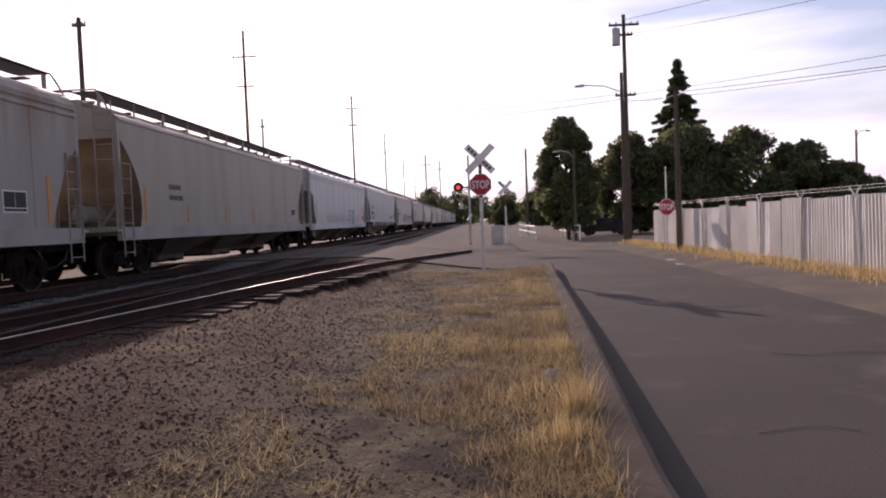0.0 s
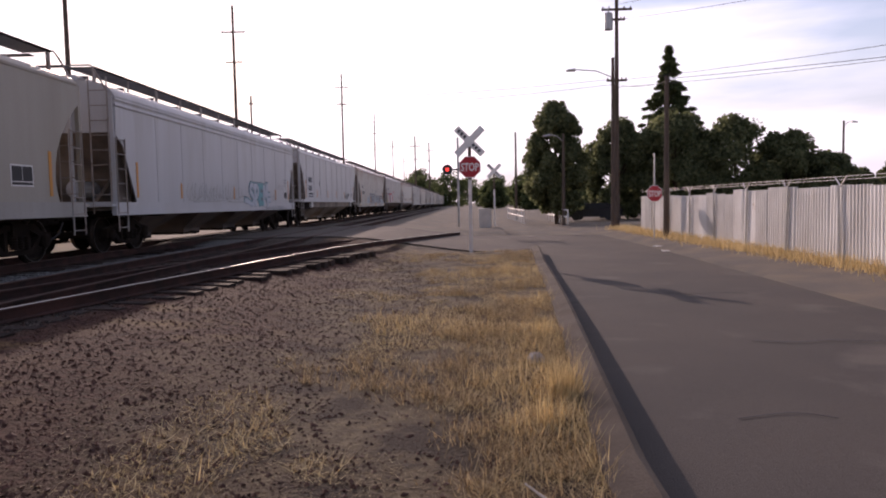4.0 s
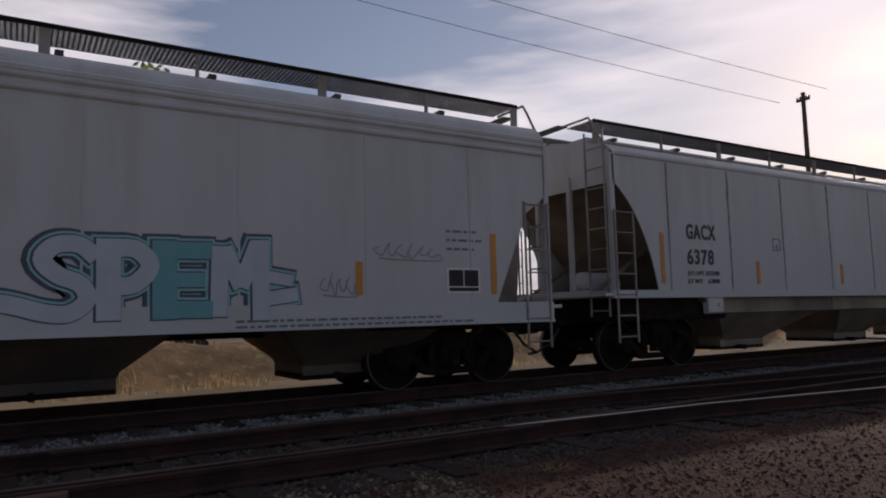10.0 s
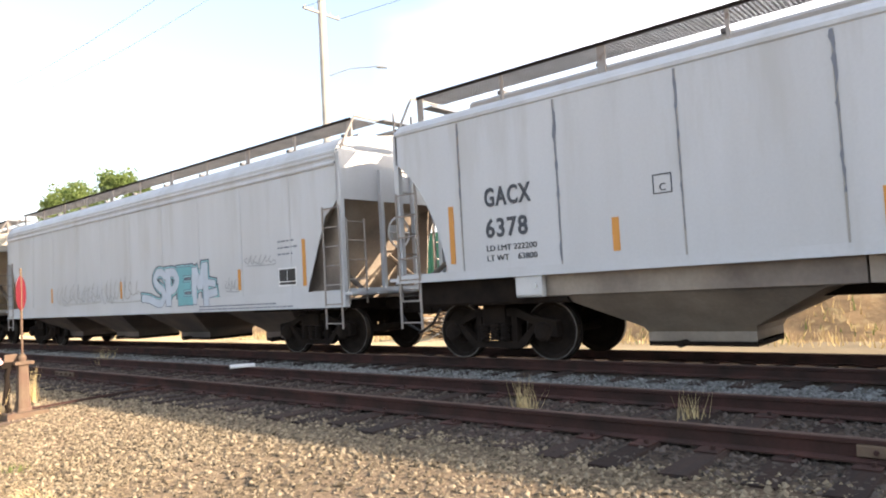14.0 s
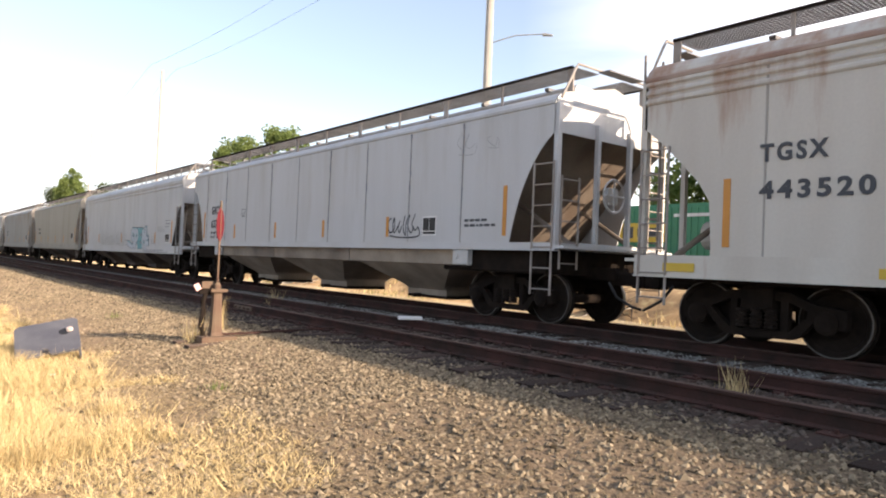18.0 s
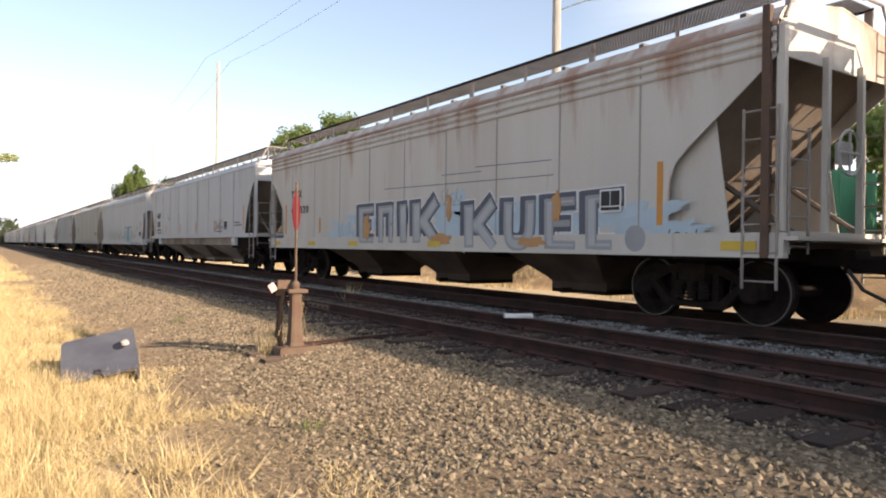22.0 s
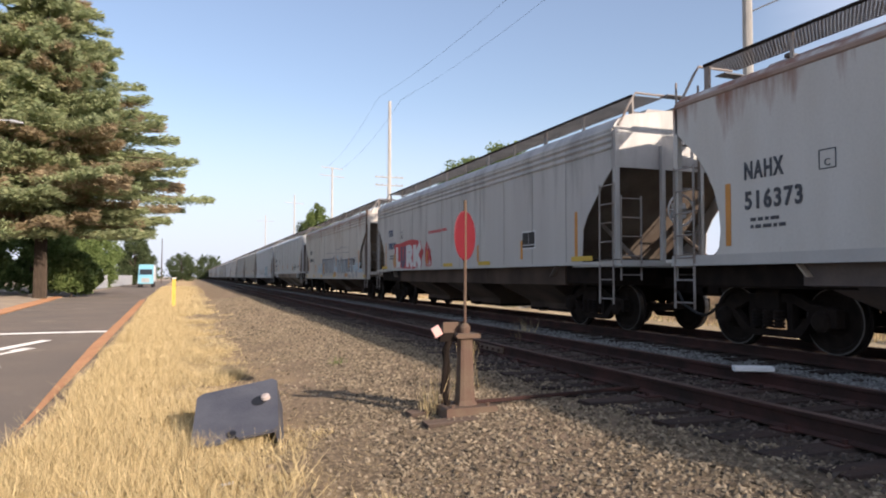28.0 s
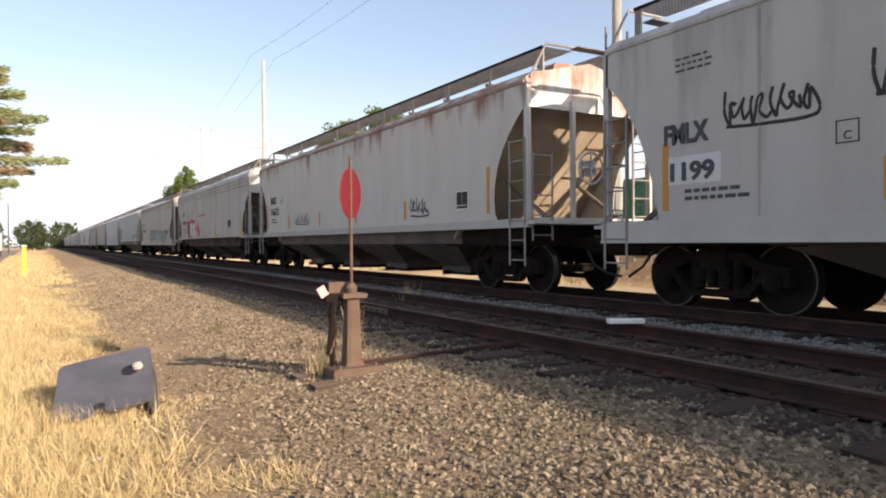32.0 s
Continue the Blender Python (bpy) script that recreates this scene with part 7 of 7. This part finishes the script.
brush_pile(-15.6, -13.8, 1.3, 0.9, 4)
brush_pile(-15.4, -33.0, 1.6, 0.8, 5)

# ---- down the road ----
yp = thing("bollard", "yellow marker post on the verge", "post", pose(-0.25, -42.0, 0))
part("post", Shape().bevel_box(-0.09, -0.09, -0.1, 0.09, 0.09, 1.45, 0.02), M["yellow"], yp)
part("cap", Shape().bevel_box(-0.11, -0.11, 1.45, 0.11, 0.11, 1.5, 0.02), M["white_sign"], yp)
strip("driveway", [(6.95, -36, -0.17), (7.0, -40, -0.17), (8.0, -56, -0.17), (9.2, -72, -0.17)], [(19, -36, -0.10), (19, -42, -0.1), (19, -56, -0.1), (19, -72, -0.1)], M["orange_dirt"], 0.05, "orange dirt driveway beside the road", "driveway")
strip("dirt_edge", [(road_edge(y) - 0.25, y, 0.02) for y in (-60, -45, -34, -25, -18, -14, -11)], [(road_edge(y) + 0.46 - 0.3 * smooth(-24, -11, y) + 0.08 * wave(0, y * 3), y, -0.17) for y in (-60, -45, -34, -25, -18, -14, -11)], M["orange_dirt"], 0.03, "orange dirt spilled along the road edge", "dirt")


def yard_fence(x, y0, y1, h, label, key, step):
    f = thing("yard_fence", label, "fence", pose(x, 0, -0.1))
    y = y0
    while y > y1:
        part("panel", Shape().bevel_box(-0.03, y - step + 0.04, 0.05, 0.03, y - 0.04, h, 0.01), M[key], f)
        part("post", Shape().box(-0.06, y - 0.05, 0, 0.06, y + 0.05, h + 0.1), M[key], f)
        y -= step


yard_fence(10.8, -88, -104, 2.0, "white board yard fence by the road", "white_sign", 2.4)
yard_fence(10.4, -104, -180, 1.8, "grey board yard fence by the road", "house_wall", 3.0)
yard_fence(11.5, -46, -56, 1.6, "grey board yard fence by the driveway", "house_wall", 2.4)


def box_truck():
    t = thing("box_truck", "light blue and white delivery truck on the road", "truck", pose(5.8, -128.0, -0.2))
    part("cargo_box", Shape().bevel_box(-1.2, -6.5, 0.9, 1.2, -0.2, 3.6, 0.05), M["white_sign"], t)
    cab = part("cab", Shape().slab([(-0.1, 0.6), (-0.1, 3.0), (0.9, 3.0), (1.6, 2.0), (2.2, 1.8), (2.3, 0.6)], 0, -1.1, 1.1), M["truck_blue"], t)
    part("windscreen", Shape().slab([(0.98, 2.9), (1.56, 2.06), (1.6, 2.1), (1.02, 2.92)], 0, -0.95, 0.95), M["glass_dark"], cab)
    part("grille", Shape().box(-0.6, 2.3, 0.8, 0.6, 2.33, 1.5), M["galv"], cab)
    part("roof_fairing", Shape().bevel_box(-1.1, -0.1, 3.0, 1.1, 0.8, 3.7, 0.1), M["truck_blue"], t)
    for y in (1.4, -4.8):
        for sg in (-1, 1):
            wheel_of(t, sg * 0.95, y, 0.48, 0.3)
    return t


box_truck()


# ---- far woods that close the horizon ----
def far_woods():
    r = np.random.RandomState(4)
    c, k = [], []
    for i in range(900):
        a = r.rand() * 2 * np.pi
        d = 420 + 160 * r.rand()
        h = 4 + 9 * r.rand()
        c.append((d * math.cos(a), d * math.sin(a), h * r.rand()))
        k.append(5 + 5 * r.rand())
    me = leaf_mesh("far_woods", c, k, 40, 1.3, M["leaf_dark"], 5)
    tagged(new("far_woods", me), "far dark woods along the horizon", "woods", kind="stuff")


far_woods()


TURN0, TURN1 = 57.5, 43.0


def motions():
    train_motions()
    walk(target, [(t, pose(0, 0, 0, 0, 0, a)) for t, a in ((0, TURN0), (25.4, TURN0), (27.4, TURN1), (32, TURN1))])


motions()
